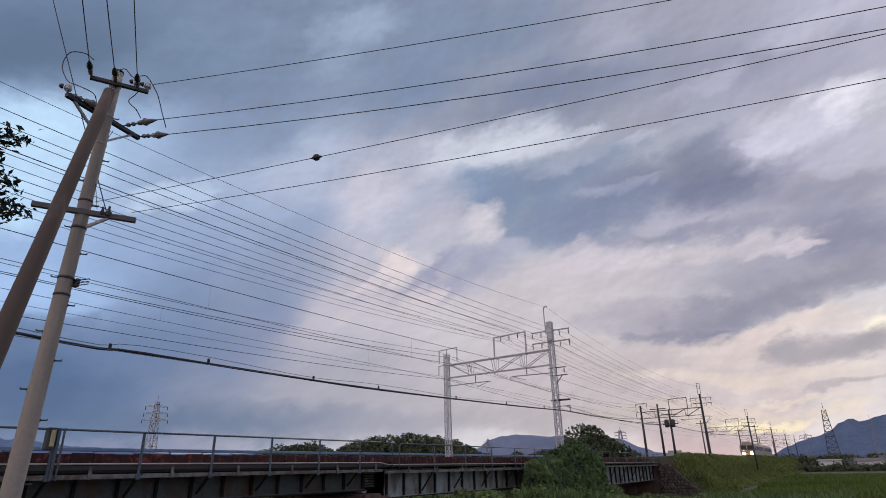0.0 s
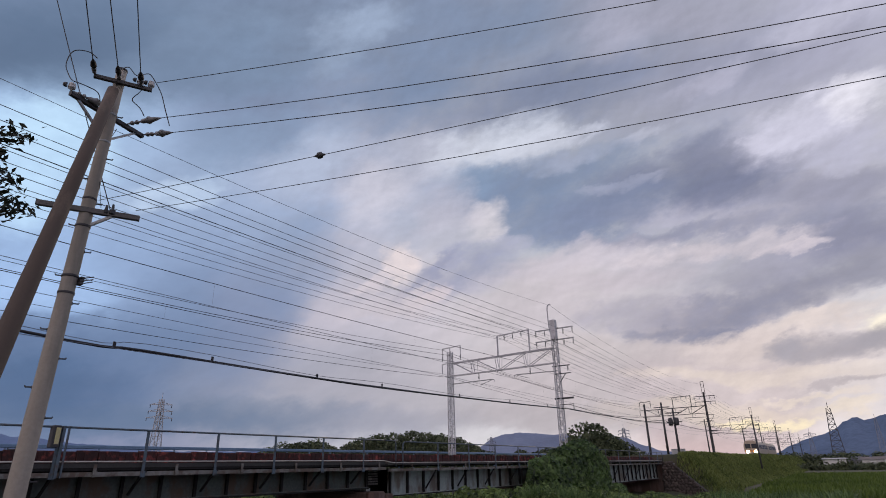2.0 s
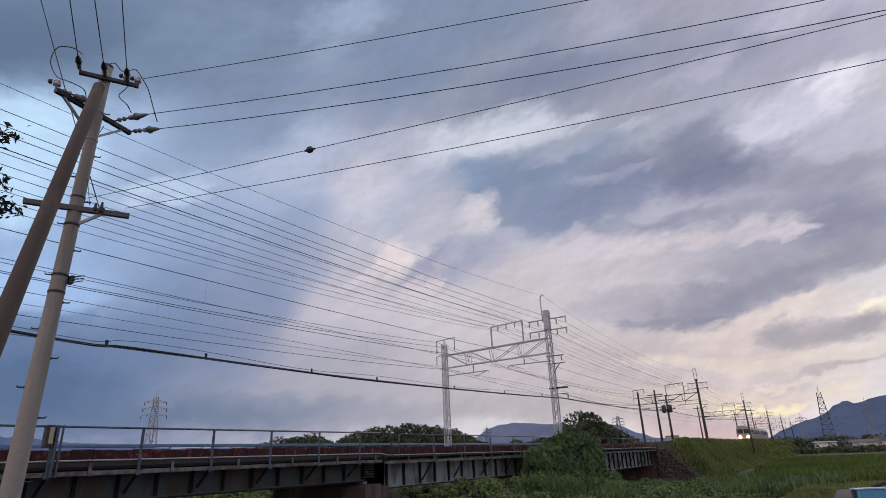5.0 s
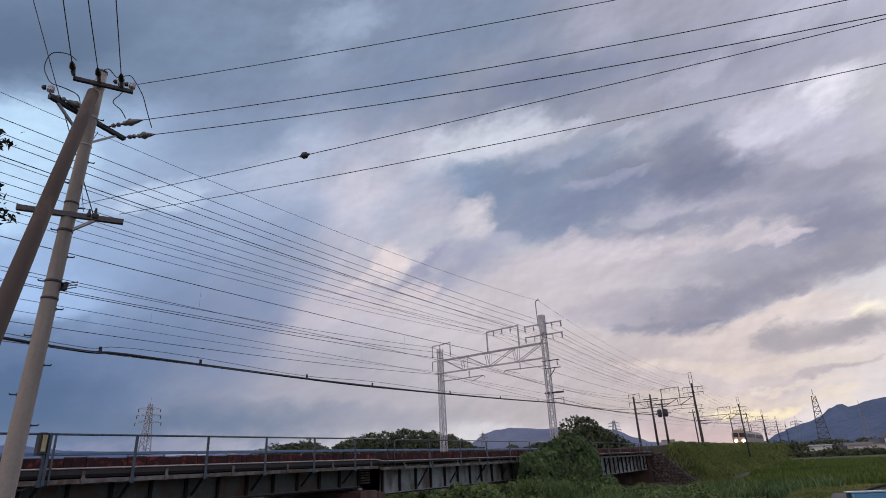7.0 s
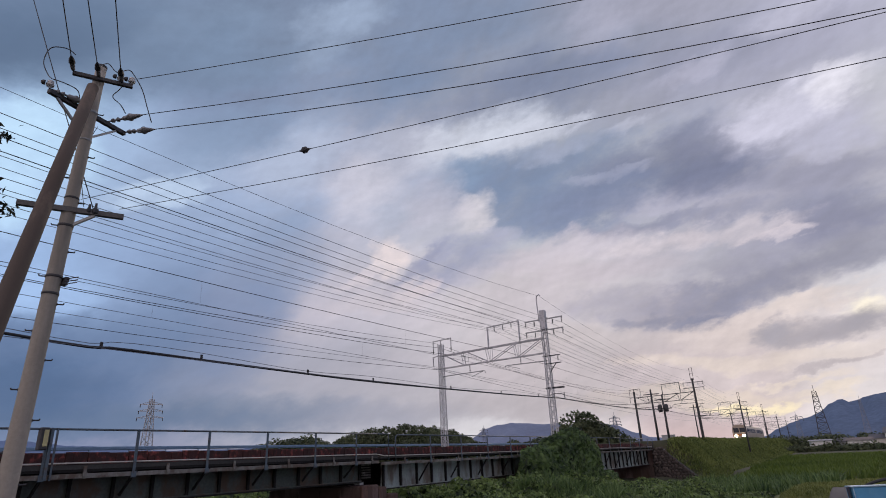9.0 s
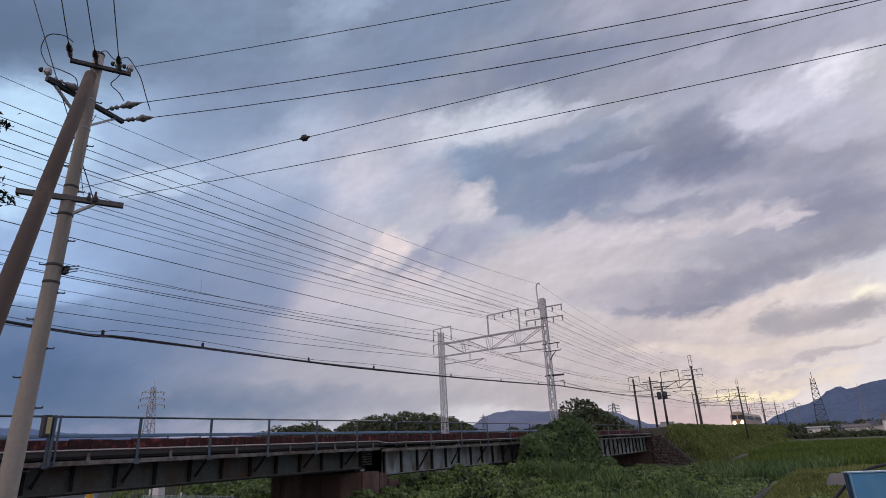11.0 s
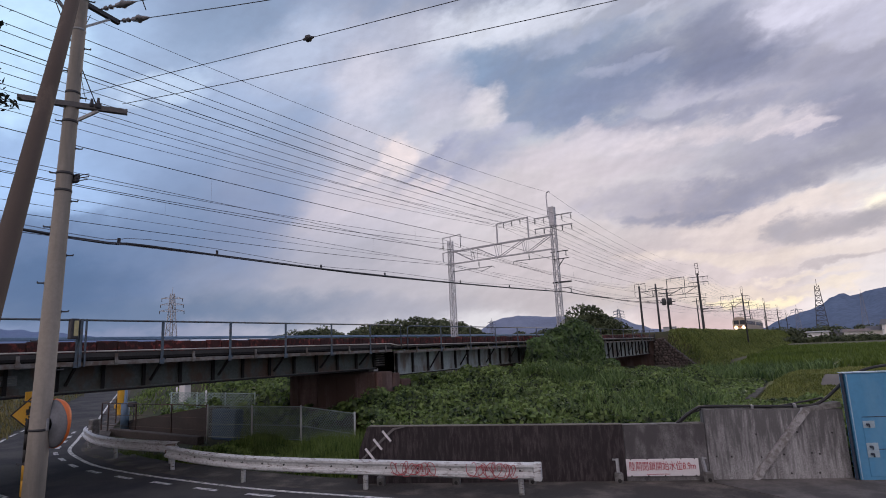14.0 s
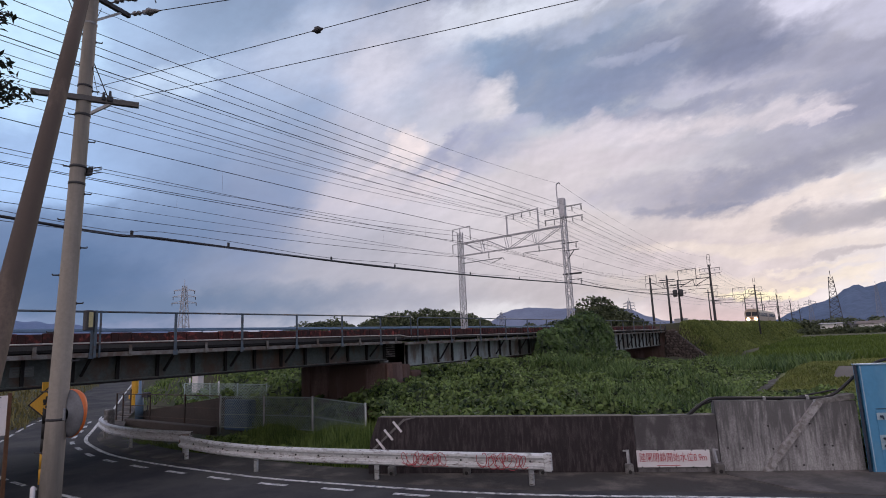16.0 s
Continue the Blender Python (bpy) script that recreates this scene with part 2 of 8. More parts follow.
cloud(4.1, 9.1, 1.9, 1.1, 4, (160, 156, 164), 0.80, 0.6)
cloud(-4.5, 7.0, 9.5, 0.7, -5, (221, 207, 197), 0.75, 0.5)
cloud(1.8, 5.6, 3.1, 0.3, 4, (180, 171, 175), 0.80, 0.8)
cloud(2.8, 6.8, 2.6, 0.4, -0, (219, 208, 203), 0.70, 0.7)
cloud(-0.8, 4.8, 3.6, 0.3, 0, (232, 217, 203), 0.80, 0.7)
cloud(-9.6, 3.9, 8.3, 0.8, -3, (225, 209, 193), 0.70, 0.4)
cloud(-5.7, 3.2, 3.4, 0.3, -3, (250, 234, 197), 0.85, 0.6)
cloud(1.3, 3.8, 2.3, 0.4, 2, (232, 217, 199), 0.70, 0.6)
cloud(-14.9, 4.3, 5.9, 0.9, -3, (201, 189, 185), 0.60, 0.3)
cloud(-24.8, 4.2, 10.7, 1.2, -2, (174, 167, 172), 0.70, 0.2)
cloud(-41.1, 4.1, 8.6, 1.5, -1, (151, 153, 169), 0.75, 0.2)
cloud(-52.5, 4.5, 8.3, 1.7, 0, (113, 127, 151), 0.80, 0.2)
cloud(-63.2, 3.9, 10.7, 1.2, 1, (99, 118, 147), 0.80, 0.2)
cloud(-68.4, 6.2, 5.6, 2.2, 3, (80, 103, 137), 0.75, 0.2)

# light and shade within the cloud deck
emboss = wmath("ADD", wmath("SUBTRACT", billow.outputs[0], billow_sunward.outputs[0]), wmath("MULTIPLY", wmath("SUBTRACT", wisps.outputs[0], wisps_sunward.outputs[0]), 0.5))
grained = wmath("ADD", wmath("ADD", wmath("MULTIPLY", billow_part, 0.17), wmath("MULTIPLY", wisp_part, 0.05)), wmath("MULTIPLY", emboss, 0.42))
# the rain veil away from the sun is smooth, and so is the haze above the horizon
veil = wt.nodes.new("ShaderNodeMapRange")
veil.interpolation_type = "SMOOTHSTEP"
wt.links.new(wmath("ADD", azimuth, wmath("MULTIPLY", elevation, 0.8)), veil.inputs[0])
for i, value in enumerate((-50.0, -12.0, 0.4, 1.0)):
    veil.inputs[i + 1].default_value = value
relief = wmath("ADD", wmath("MULTIPLY", grained, veil.outputs[0]), 1.0)
shaded = wt.nodes.new("ShaderNodeVectorMath")
shaded.operation = "SCALE"
wt.links.new(sky_colour, shaded.inputs[0])
wt.links.new(relief, shaded.inputs[3])
background = wt.nodes.new("ShaderNodeBackground")
background.inputs["Strength"].default_value = 1.0
cool = wt.nodes.new("ShaderNodeVectorMath")
cool.operation = "MULTIPLY"
wt.links.new(shaded.outputs[0], cool.inputs[0])
cool.inputs[1].default_value = (1.04, 1.035, 1.045)
wt.links.new(cool.outputs[0], background.inputs[0])
world_out = wt.nodes.new("ShaderNodeOutputWorld")
wt.links.new(background.outputs[0], world_out.inputs[0])

sun_data = bpy.data.lights.new("sun", "SUN")
sun_data.energy, sun_data.angle, sun_data.color = 0.4, radians(25), (1.0, 0.82, 0.66)
sun = new("sun", sun_data)
sun.matrix_world = look((0, 0, 0), (-math.sin(radians(SUN_AZ)), -math.cos(radians(SUN_AZ)), -math.tan(radians(16))))

# ---- materials ----
MATS = {}


def mat(name, colour, rough=0.7, metal=0.0, vary=0.25, scale=6.0, stain=None, stain_amount=0.0, stain_scale=1.2, bump=0.2, streak=1.0, random_tint=0.0, spec=0.5, drip=0.0):
    """A principled surface with fine grain, broad blotches and, if given, stains of a second colour."""
    if name in MATS:
        return MATS[name]
    m = bpy.data.materials.new(name)
    m.use_nodes = True
    nt = m.node_tree
    bsdf = nt.nodes["Principled BSDF"]
    bsdf.inputs["Roughness"].default_value = rough
    bsdf.inputs["Metallic"].default_value = metal
    bsdf.inputs["Specular IOR Level"].default_value = spec
    geo = nt.nodes.new("ShaderNodeNewGeometry")
    mapping = nt.nodes.new("ShaderNodeMapping")
    mapping.inputs["Scale"].default_value = (1, 1, streak)
    nt.links.new(geo.outputs["Position"], mapping.inputs["Vector"])

    def noise_at(s, detail, vec):
        n = nt.nodes.new("ShaderNodeTexNoise")
        n.inputs["Scale"].default_value = s
        n.inputs["Detail"].default_value = detail
        n.inputs["Roughness"].default_value = 0.6
        nt.links.new(vec, n.inputs["Vector"])
        return n.outputs[0]

    def ranged(value, a, b, c, d):
        n = nt.nodes.new("ShaderNodeMapRange")
        nt.links.new(value, n.inputs[0])
        for i, v in enumerate((a, b, c, d)):
            n.inputs[i + 1].default_value = v
        return n.outputs[0]

    grain = noise_at(scale * 5, 6, geo.outputs["Position"])
    broad = noise_at(scale * 0.35, 4, mapping.outputs[0])
    mix1 = nt.nodes.new("ShaderNodeMix")
    mix1.data_type = "RGBA"
    mix1.blend_type = "MULTIPLY"
    mix1.inputs[0].default_value = 1.0
    mix1.inputs[6].default_value = (*colour, 1)
    added = nt.nodes.new("ShaderNodeMath")
    added.operation = "ADD"
    nt.links.new(ranged(grain, 0.3, 0.7, 0.5 - vary * 0.5, 0.5 + vary * 0.5), added.inputs[0])
    nt.links.new(ranged(broad, 0.3, 0.7, 0.5 - vary * 0.5, 0.5 + vary * 0.5), added.inputs[1])
    nt.links.new(added.outputs[0], mix1.inputs[7])
    out = mix1.outputs[2]
    if random_tint:
        info = nt.nodes.new("ShaderNodeObjectInfo")
        mix3 = nt.nodes.new("ShaderNodeMix")
        mix3.data_type = "RGBA"
        mix3.blend_type = "MULTIPLY"
        mix3.inputs[0].default_value = 1.0
        nt.links.new(out, mix3.inputs[6])
        nt.links.new(ranged(info.outputs["Random"], 0, 1, 1 - random_tint, 1 + random_tint), mix3.inputs[7])
        out = mix3.outputs[2]
    if stain is not None:
        mix2 = nt.nodes.new("ShaderNodeMix")
        mix2.data_type = "RGBA"
        blot = noise_at(stain_scale, 7, mapping.outputs[0])
        edge = 0.62 - stain_amount * 0.3
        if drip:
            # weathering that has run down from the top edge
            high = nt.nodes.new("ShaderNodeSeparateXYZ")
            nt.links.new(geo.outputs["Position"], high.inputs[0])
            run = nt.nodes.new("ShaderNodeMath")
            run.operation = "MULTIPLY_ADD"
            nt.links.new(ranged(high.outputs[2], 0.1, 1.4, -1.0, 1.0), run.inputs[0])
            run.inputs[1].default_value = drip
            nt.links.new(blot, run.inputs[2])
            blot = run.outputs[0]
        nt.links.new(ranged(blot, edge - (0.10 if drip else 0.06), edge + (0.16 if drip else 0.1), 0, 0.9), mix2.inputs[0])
        nt.links.new(out, mix2.inputs[6])
        mix2.inputs[7].default_value = (*stain, 1)
        out = mix2.outputs[2]
    nt.links.new(out, bsdf.inputs["Base Color"])
    nt.links.new(ranged(broad, 0.3, 0.7, max(rough - 0.08, 0.02), min(rough + 0.08, 1)), bsdf.inputs["Roughness"])
    if bump:
        b = nt.nodes.new("ShaderNodeBump")
        b.inputs["Strength"].default_value = bump
        b.inputs["Distance"].default_value = 0.02
        nt.links.new(grain, b.inputs["Height"])
        nt.links.new(b.outputs[0], bsdf.inputs["Normal"])
    MATS[name] = m
    return m


def leaf_mat(name, dark, light, rough=0.55, patch=0.5):
    """Leaves: each its own shade between two greens, in broad patches, a little light passing through."""
    m = bpy.data.materials.new(name)
    m.use_nodes = True
    nt = m.node_tree
    bsdf = nt.nodes["Principled BSDF"]
    bsdf.inputs["Roughness"].default_value = rough
    bsdf.inputs["Specular IOR Level"].default_value = 0.3
    geo = nt.nodes.new("ShaderNodeNewGeometry")
    noise_node = nt.nodes.new("ShaderNodeTexNoise")
    noise_node.inputs["Scale"].default_value = patch
    noise_node.inputs["Detail"].default_value = 3
    nt.links.new(geo.outputs["Position"], noise_node.inputs["Vector"])
    add = nt.nodes.new("ShaderNodeMath")
    add.operation = "MULTIPLY_ADD"
    nt.links.new(geo.outputs["Random Per Island"], add.inputs[0])
    add.inputs[1].default_value = 0.75
    patchy = nt.nodes.new("ShaderNodeMapRange")
    patchy.clamp = False
    nt.links.new(noise_node.outputs[0], patchy.inputs[0])
    for i, v in enumerate((0.3, 0.7, 0.15, 0.85)):
        patchy.inputs[i + 1].default_value = v
    nt.links.new(patchy.outputs[0], add.inputs[2])
    rng = nt.nodes.new("ShaderNodeMapRange")
    nt.links.new(add.outputs[0], rng.inputs[0])
    rng.inputs[1].default_value, rng.inputs[2].default_value = 0.35, 1.25
    mix = nt.nodes.new("ShaderNodeMix")
    mix.data_type = "RGBA"
    nt.links.new(rng.outputs[0], mix.inputs[0])
    mix.inputs[6].default_value, mix.inputs[7].default_value = (*dark, 1), (*light, 1)
    nt.links.new(mix.outputs[2], bsdf.inputs["Base Color"])
    see = nt.nodes.new("ShaderNodeBsdfTranslucent")
    nt.links.new(mix.outputs[2], see.inputs[0])
    both = nt.nodes.new("ShaderNodeMixShader")
    both.inputs[0].default_value = 0.3
    nt.links.new(bsdf.outputs[0], both.inputs[1])
    nt.links.new(see.outputs[0], both.inputs[2])
    nt.links.new(both.outputs[0], nt.nodes["Material Output"].inputs[0])
    return m


ASPHALT = mat("asphalt", (0.044, 0.043, 0.049), 0.88, spec=0.25, vary=0.35, scale=9, stain=(0.085, 0.083, 0.080), stain_amount=0.5, stain_scale=0.5, bump=0.5)
SHOULDER = mat("gritty_shoulder", (0.135, 0.116, 0.101), 0.95, vary=0.7, scale=6, stain=(0.045, 0.041, 0.038), stain_amount=0.65, stain_scale=1.1, bump=0.6)
PAINT_LINE = mat("road_paint", (0.75, 0.75, 0.73), 0.7, vary=0.35, scale=8, stain=(0.12, 0.12, 0.12), stain_amount=0.35, stain_scale=7)
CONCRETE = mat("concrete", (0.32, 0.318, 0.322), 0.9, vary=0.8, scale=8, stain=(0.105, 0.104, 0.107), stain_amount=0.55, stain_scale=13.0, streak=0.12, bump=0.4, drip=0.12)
CONCRETE_DARK = mat("dark_stained_concrete", (0.058, 0.047, 0.050), 0.92, vary=0.8, scale=11, stain=(0.023, 0.019, 0.021), stain_amount=0.55, stain_scale=15.0, streak=0.2, bump=0.5)
CONCRETE_EDGE = mat("concrete_edge", (0.22, 0.218, 0.214), 0.9, vary=0.5, scale=6, stain=(0.10, 0.095, 0.09), stain_amount=0.6, stain_scale=5, bump=0.3)
POLE_CONCRETE = mat("pole_concrete", (0.33, 0.30, 0.262), 0.85, vary=0.18, scale=3, stain=(0.2, 0.185, 0.165), stain_amount=0.4, stain_scale=2.0, streak=0.12, bump=0.15)
POLE_BROWN = mat("weathered_pole", (0.150, 0.112, 0.088), 0.85, vary=0.35, scale=4, stain=(0.075, 0.056, 0.046), stain_amount=0.7, stain_scale=2.5, streak=0.1, bump=0.3)
STEEL_GREY = mat("galvanised_steel", (0.36, 0.37, 0.385), 0.5, 0.55, vary=0.3, scale=5, bump=0.05)
STEEL_DARK = mat("dark_steel", (0.055, 0.055, 0.06), 0.6, 0.3, vary=0.3, scale=5, bump=0.05)
RAIL_PAINT = mat("blue_grey_paint", (0.085, 0.118, 0.15), 0.5, 0.1, vary=0.3, scale=6, stain=(0.09, 0.06, 0.045), stain_amount=0.2, stain_scale=6, bump=0.08)
# bluer than the near rail: the sky's reflection is mixed into the colour
FAR_RAIL_PAINT = mat("sky_tinted_blue_paint", (0.15, 0.24, 0.36), 0.5, 0.1, vary=0.25, scale=6, bump=0.05)
GIRDER_DARK = mat("old_girder_paint", (0.068, 0.083, 0.077), 0.62, 0.1, vary=0.5, scale=3, stain=(0.075, 0.045, 0.030), stain_amount=0.38, stain_scale=2.2, streak=0.6, bump=0.15)
GIRDER_PALE = mat("pale_girder_paint", (0.27, 0.32, 0.32), 0.55, 0.1, vary=0.3, scale=2, stain=(0.12, 0.09, 0.07), stain_amount=0.35, stain_scale=1.6, streak=0.5, bump=0.1)
# near-black steel: shade under and within the bridge put into the colour
GIRDER_SHADE = mat("shade_black_steel", (0.020, 0.019, 0.019), 0.8, 0.0, vary=0.4, scale=4, bump=0.1, spec=0.2)
CHANNEL = mat("weathered_channel", (0.20, 0.195, 0.185), 0.65, 0.1, vary=0.45, scale=5, stain=(0.10, 0.07, 0.052), stain_amount=0.45, stain_scale=3.0, streak=1.0, bump=0.1)
BOARD = mat("creosoted_board", (0.230, 0.050, 0.044), 0.85, vary=0.9, scale=7, stain=(0.026, 0.012, 0.012), stain_amount=0.8, stain_scale=6.0, bump=0.3, random_tint=0.5)
PIER_MAT = mat("rust_stained_pier", (0.18, 0.128, 0.120), 0.92, vary=0.4, scale=2, stain=(0.085, 0.052, 0.044), stain_amount=0.7, stain_scale=1.0, streak=0.25, bump=0.3)
LATTICE = mat("pale_lattice_steel", (0.50, 0.50, 0.53), 0.55, 0.2, vary=0.3, scale=5, bump=0.05)
GUARD_WHITE = mat("guardrail_white", (0.63, 0.645, 0.65), 0.45, vary=0.25, scale=4, stain=(0.11, 0.075, 0.06), stain_amount=0.08, stain_scale=6, streak=5.0, bump=0.06)
BLACK_WIRE = mat("black_wire", (0.028, 0.028, 0.034), 0.6, vary=0.1, bump=0.0)
GREY_WIRE = mat("grey_wire", (0.13, 0.135, 0.16), 0.5, 0.2, vary=0.1, bump=0.0)
PORCELAIN = mat("grey_porcelain", (0.20, 0.205, 0.22), 0.3, vary=0.1, scale=20, bump=0.0)
PORCELAIN_WHITE = mat("white_porcelain", (0.45, 0.45, 0.46), 0.25, vary=0.1, scale=20, bump=0.0)
GATE_BLUE = mat("gate_blue_paint", (0.075, 0.27, 0.47), 0.45, vary=0.14, scale=3, stain=(0.13, 0.32, 0.5), stain_amount=0.25, stain_scale=1.5, streak=0.4, bump=0.05)
GATE_EDGE = mat("gate_edge_paint", (0.022, 0.035, 0.06), 0.5, vary=0.2, bump=0.05)
BLACK_PIPE = mat("black_pipe", (0.016, 0.016, 0.018), 0.5, vary=0.2, bump=0.05)
SIGN_WHITE = mat("sign_white", (0.78, 0.76, 0.78), 0.45, vary=0.08, scale=5, bump=0.0)
SIGN_RED = mat("sign_red", (0.42, 0.05, 0.07), 0.5, vary=0.15, scale=10, bump=0.0)
SPRAY_RED = mat("faded_red_spray", (0.40, 0.085, 0.10), 0.8, vary=0.4, scale=10, bump=0.0)
YELLOW = mat("yellow_paint", (0.62, 0.34, 0.03), 0.5, vary=0.15, scale=6, bump=0.03)
ORANGE = mat("orange_plastic", (0.66, 0.16, 0.035), 0.45, vary=0.12, scale=6, bump=0.0)
BLACK_PAINT = mat("black_paint", (0.015, 0.015, 0.015), 0.5, vary=0.1, bump=0.0)
GRASS_GROUND = mat("grassy_earth", (0.034, 0.046, 0.016), 0.95, vary=0.6, scale=1.2, stain=(0.055, 0.05, 0.025), stain_amount=0.5, stain_scale=0.5, bump=0.6)
FIELD = mat("rice_field", (0.060, 0.115, 0.018), 0.9, vary=0.35, scale=0.6, stain=(0.085, 0.13, 0.025), stain_amount=0.6, stain_scale=0.15, bump=0.5)
STONE = mat("pitched_stone", (0.070, 0.055, 0.050), 0.9, vary=0.5, scale=4, bump=0.4, random_tint=0.4)


# ---- building helpers ----
def root_place(ob):
    while ob.parent:
        ob = ob.parent
    return Vector(ob.location)


def part(name, bm, material, parent=None, label="", smooth=False):
    """One mesh from a bmesh in world metres, as a child of parent."""
    me = bpy.data.meshes.new(name)
    if parent is not None:
        bmesh.ops.translate(bm, verts=bm.verts, vec=-root_place(parent))
    bm.to_mesh(me)
    bm.free()
    me.materials.append(material)
    if smooth:
        me.polygons.foreach_set("use_smooth", [True] * len(me.polygons))
    ob = new(name, me)
    if parent is not None:
        ob.parent = parent
    if label:
        tagged(ob, label)
    return ob


def piece(name, me, parent, m):
    """One more object on a shared mesh, at the pose m in world metres."""
    ob = new(name, me)
    ob.parent = parent
    ob.matrix_basis = Matrix.Translation(-root_place(parent)) @ m
    return ob


def shared(name, bm, material, smooth=False):
    me = bpy.data.meshes.new(name)
    bm.to_mesh(me)
    bm.free()
    me.materials.append(material)
    if smooth:
        me.polygons.foreach_set("use_smooth", [True] * len(me.polygons))
    return me


def thing(name, place, label, category, group="", kind=""):
    ob = new(name)
    ob.location = place
    ob.empty_display_size = 0.1
    return tagged(ob, label, category, group, kind)


def mesh_thing(name, bm, material, label, category, group="", kind="", smooth=False):
    return tagged(part(name, bm, material, None, "", smooth), label, category, group, kind)


def box(bm, centre, size, turn=None, bevel=0.0):
    m = Matrix.Translation(centre) @ (turn.to_4x4() if turn is not None else Matrix.Identity(4)) @ Matrix.Diagonal((*size, 1))
    made = bmesh.ops.create_cube(bm, size=1.0, matrix=m)["verts"]
    if bevel:
        edges = list({e for v in made for e in v.link_edges})
        bmesh.ops.bevel(bm, geom=edges, offset=bevel, segments=1, affect="EDGES")
    return made


def bar(bm, a, b, w, h=None, up=(0, 0, 1)):
    """A square bar from a to b, w wide and h high."""
    a, b = Vector(a), Vector(b)
    h = h or w
    d = (b - a).normalized()
    u = Vector(up)
    if abs(d.dot(u)) > 0.98:
        u = Vector((0, 1, 0))
    s = d.cross(u).normalized()
    u = s.cross(d)
    vs = []
    for p in (a, b):
        for i, j in ((-1, -1), (1, -1), (1, 1), (-1, 1)):
            vs.append(bm.verts.new(p + s * (w / 2 * i) + u * (h / 2 * j)))
    for f in ((3, 2, 1, 0), (4, 5, 6, 7), (0, 1, 5, 4), (1, 2, 6, 5), (2, 3, 7, 6), (3, 0, 4, 7)):
        bm.faces.new([vs[i] for i in f])


def tube(bm, pts, radius, sides=6, ends=True):
    """A round tube along points; radius a number or one for each point."""
    pts = [Vector(p) for p in pts]
    radii = radius if isinstance(radius, (list, tuple)) else [radius] * len(pts)
    rings, side = [], None
    for i, p in enumerate(pts):
        d = (pts[min(i + 1, len(pts) - 1)] - pts[max(i - 1, 0)]).normalized()
        if side is None:
            side = d.cross(Vector((0, 0, 1)) if abs(d.z) < 0.9 else Vector((1, 0, 0))).normalized()
        side = (side - d * side.dot(d)).normalized()
        up = d.cross(side)
        rings.append([bm.verts.new(p + (side * math.cos(2 * math.pi * k / sides) + up * math.sin(2 * math.pi * k / sides)) * radii[i]) for k in range(sides)])
    for r, q in zip(rings, rings[1:]):
        for k in range(sides):
            bm.faces.new((r[k], r[(k + 1) % sides], q[(k + 1) % sides], q[k]))
    if ends:
        bm.faces.new(rings[0][::-1])
        bm.faces.new(rings[-1])


def prism(bm, outline, z0, z1):
    """An upright prism on an outline of (x, y) points, counter-clockwise."""
    lo = [bm.verts.new((x, y, z0)) for x, y in outline]
    hi = [bm.verts.new((x, y, z1)) for x, y in outline]
    bm.faces.new(lo[::-1])
    bm.faces.new(hi)
    n = len(outline)
    for i in range(n):
        bm.faces.new((lo[i], lo[(i + 1) % n], hi[(i + 1) % n], hi[i]))


def sagging(a, b, sag, n=14):
    a, b = Vector(a), Vector(b)
    return [a.lerp(b, i / n) - Vector((0, 0, 4 * sag * (i / n) * (1 - i / n))) for i in range(n + 1)]


def scatter_leaves(name, points, normals, sizes, material, label, category, seed=1, tilt=0.7, longer=1.3, parent=None, broad=False):
    """Many small folded leaves at points, about their normals, as one object."""
    rng = np.random.default_rng(seed)
    P, N, S = np.asarray(points, float), np.asarray(normals, float), np.asarray(sizes, float)
    n = len(P)
    N = N + rng.normal(0, tilt, (n, 3))
    N /= np.linalg.norm(N, axis=1, keepdims=True) + 1e-9
    A = np.cross(N, rng.normal(0, 1, (n, 3)))
    A /= np.linalg.norm(A, axis=1, keepdims=True) + 1e-9
    B = np.cross(N, A)
    S = S[:, None]
    fold = N * S * 0.18
    if broad:
        corners = [P - A * S * longer * 0.5, P - A * S * longer * 0.28 + B * S * 0.46 + fold, P + A * S * longer * 0.12 + B * S * 0.44 + fold, P + A * S * longer * 0.6 - fold * 0.6, P + A * S * longer * 0.12 - B * S * 0.44 + fold, P - A * S * longer * 0.28 - B * S * 0.46 + fold]
    else:
        corners = [P - A * S * longer * 0.5, P + B * S * 0.42 + fold, P + A * S * longer * 0.5, P - B * S * 0.42 + fold]
    k = len(corners)
    V = np.stack(corners, 1).reshape(-1, 3)
    me = bpy.data.meshes.new(name)
    me.vertices.add(len(V))
    me.vertices.foreach_set("co", V.ravel())
    me.loops.add(k * n)
    me.loops.foreach_set("vertex_index", np.arange(k * n))
    me.polygons.add(n)
    me.polygons.foreach_set("loop_start", np.arange(n) * k)
    me.update(calc_edges=True)
    me.materials.append(material)
    ob = new(name, me)
    if parent is not None:
        me.vertices.foreach_set("co", (V - np.array(root_place(parent))).ravel())
        ob.parent = parent
        return tagged(ob, label)
    return tagged(ob, label, category, kind="stuff")


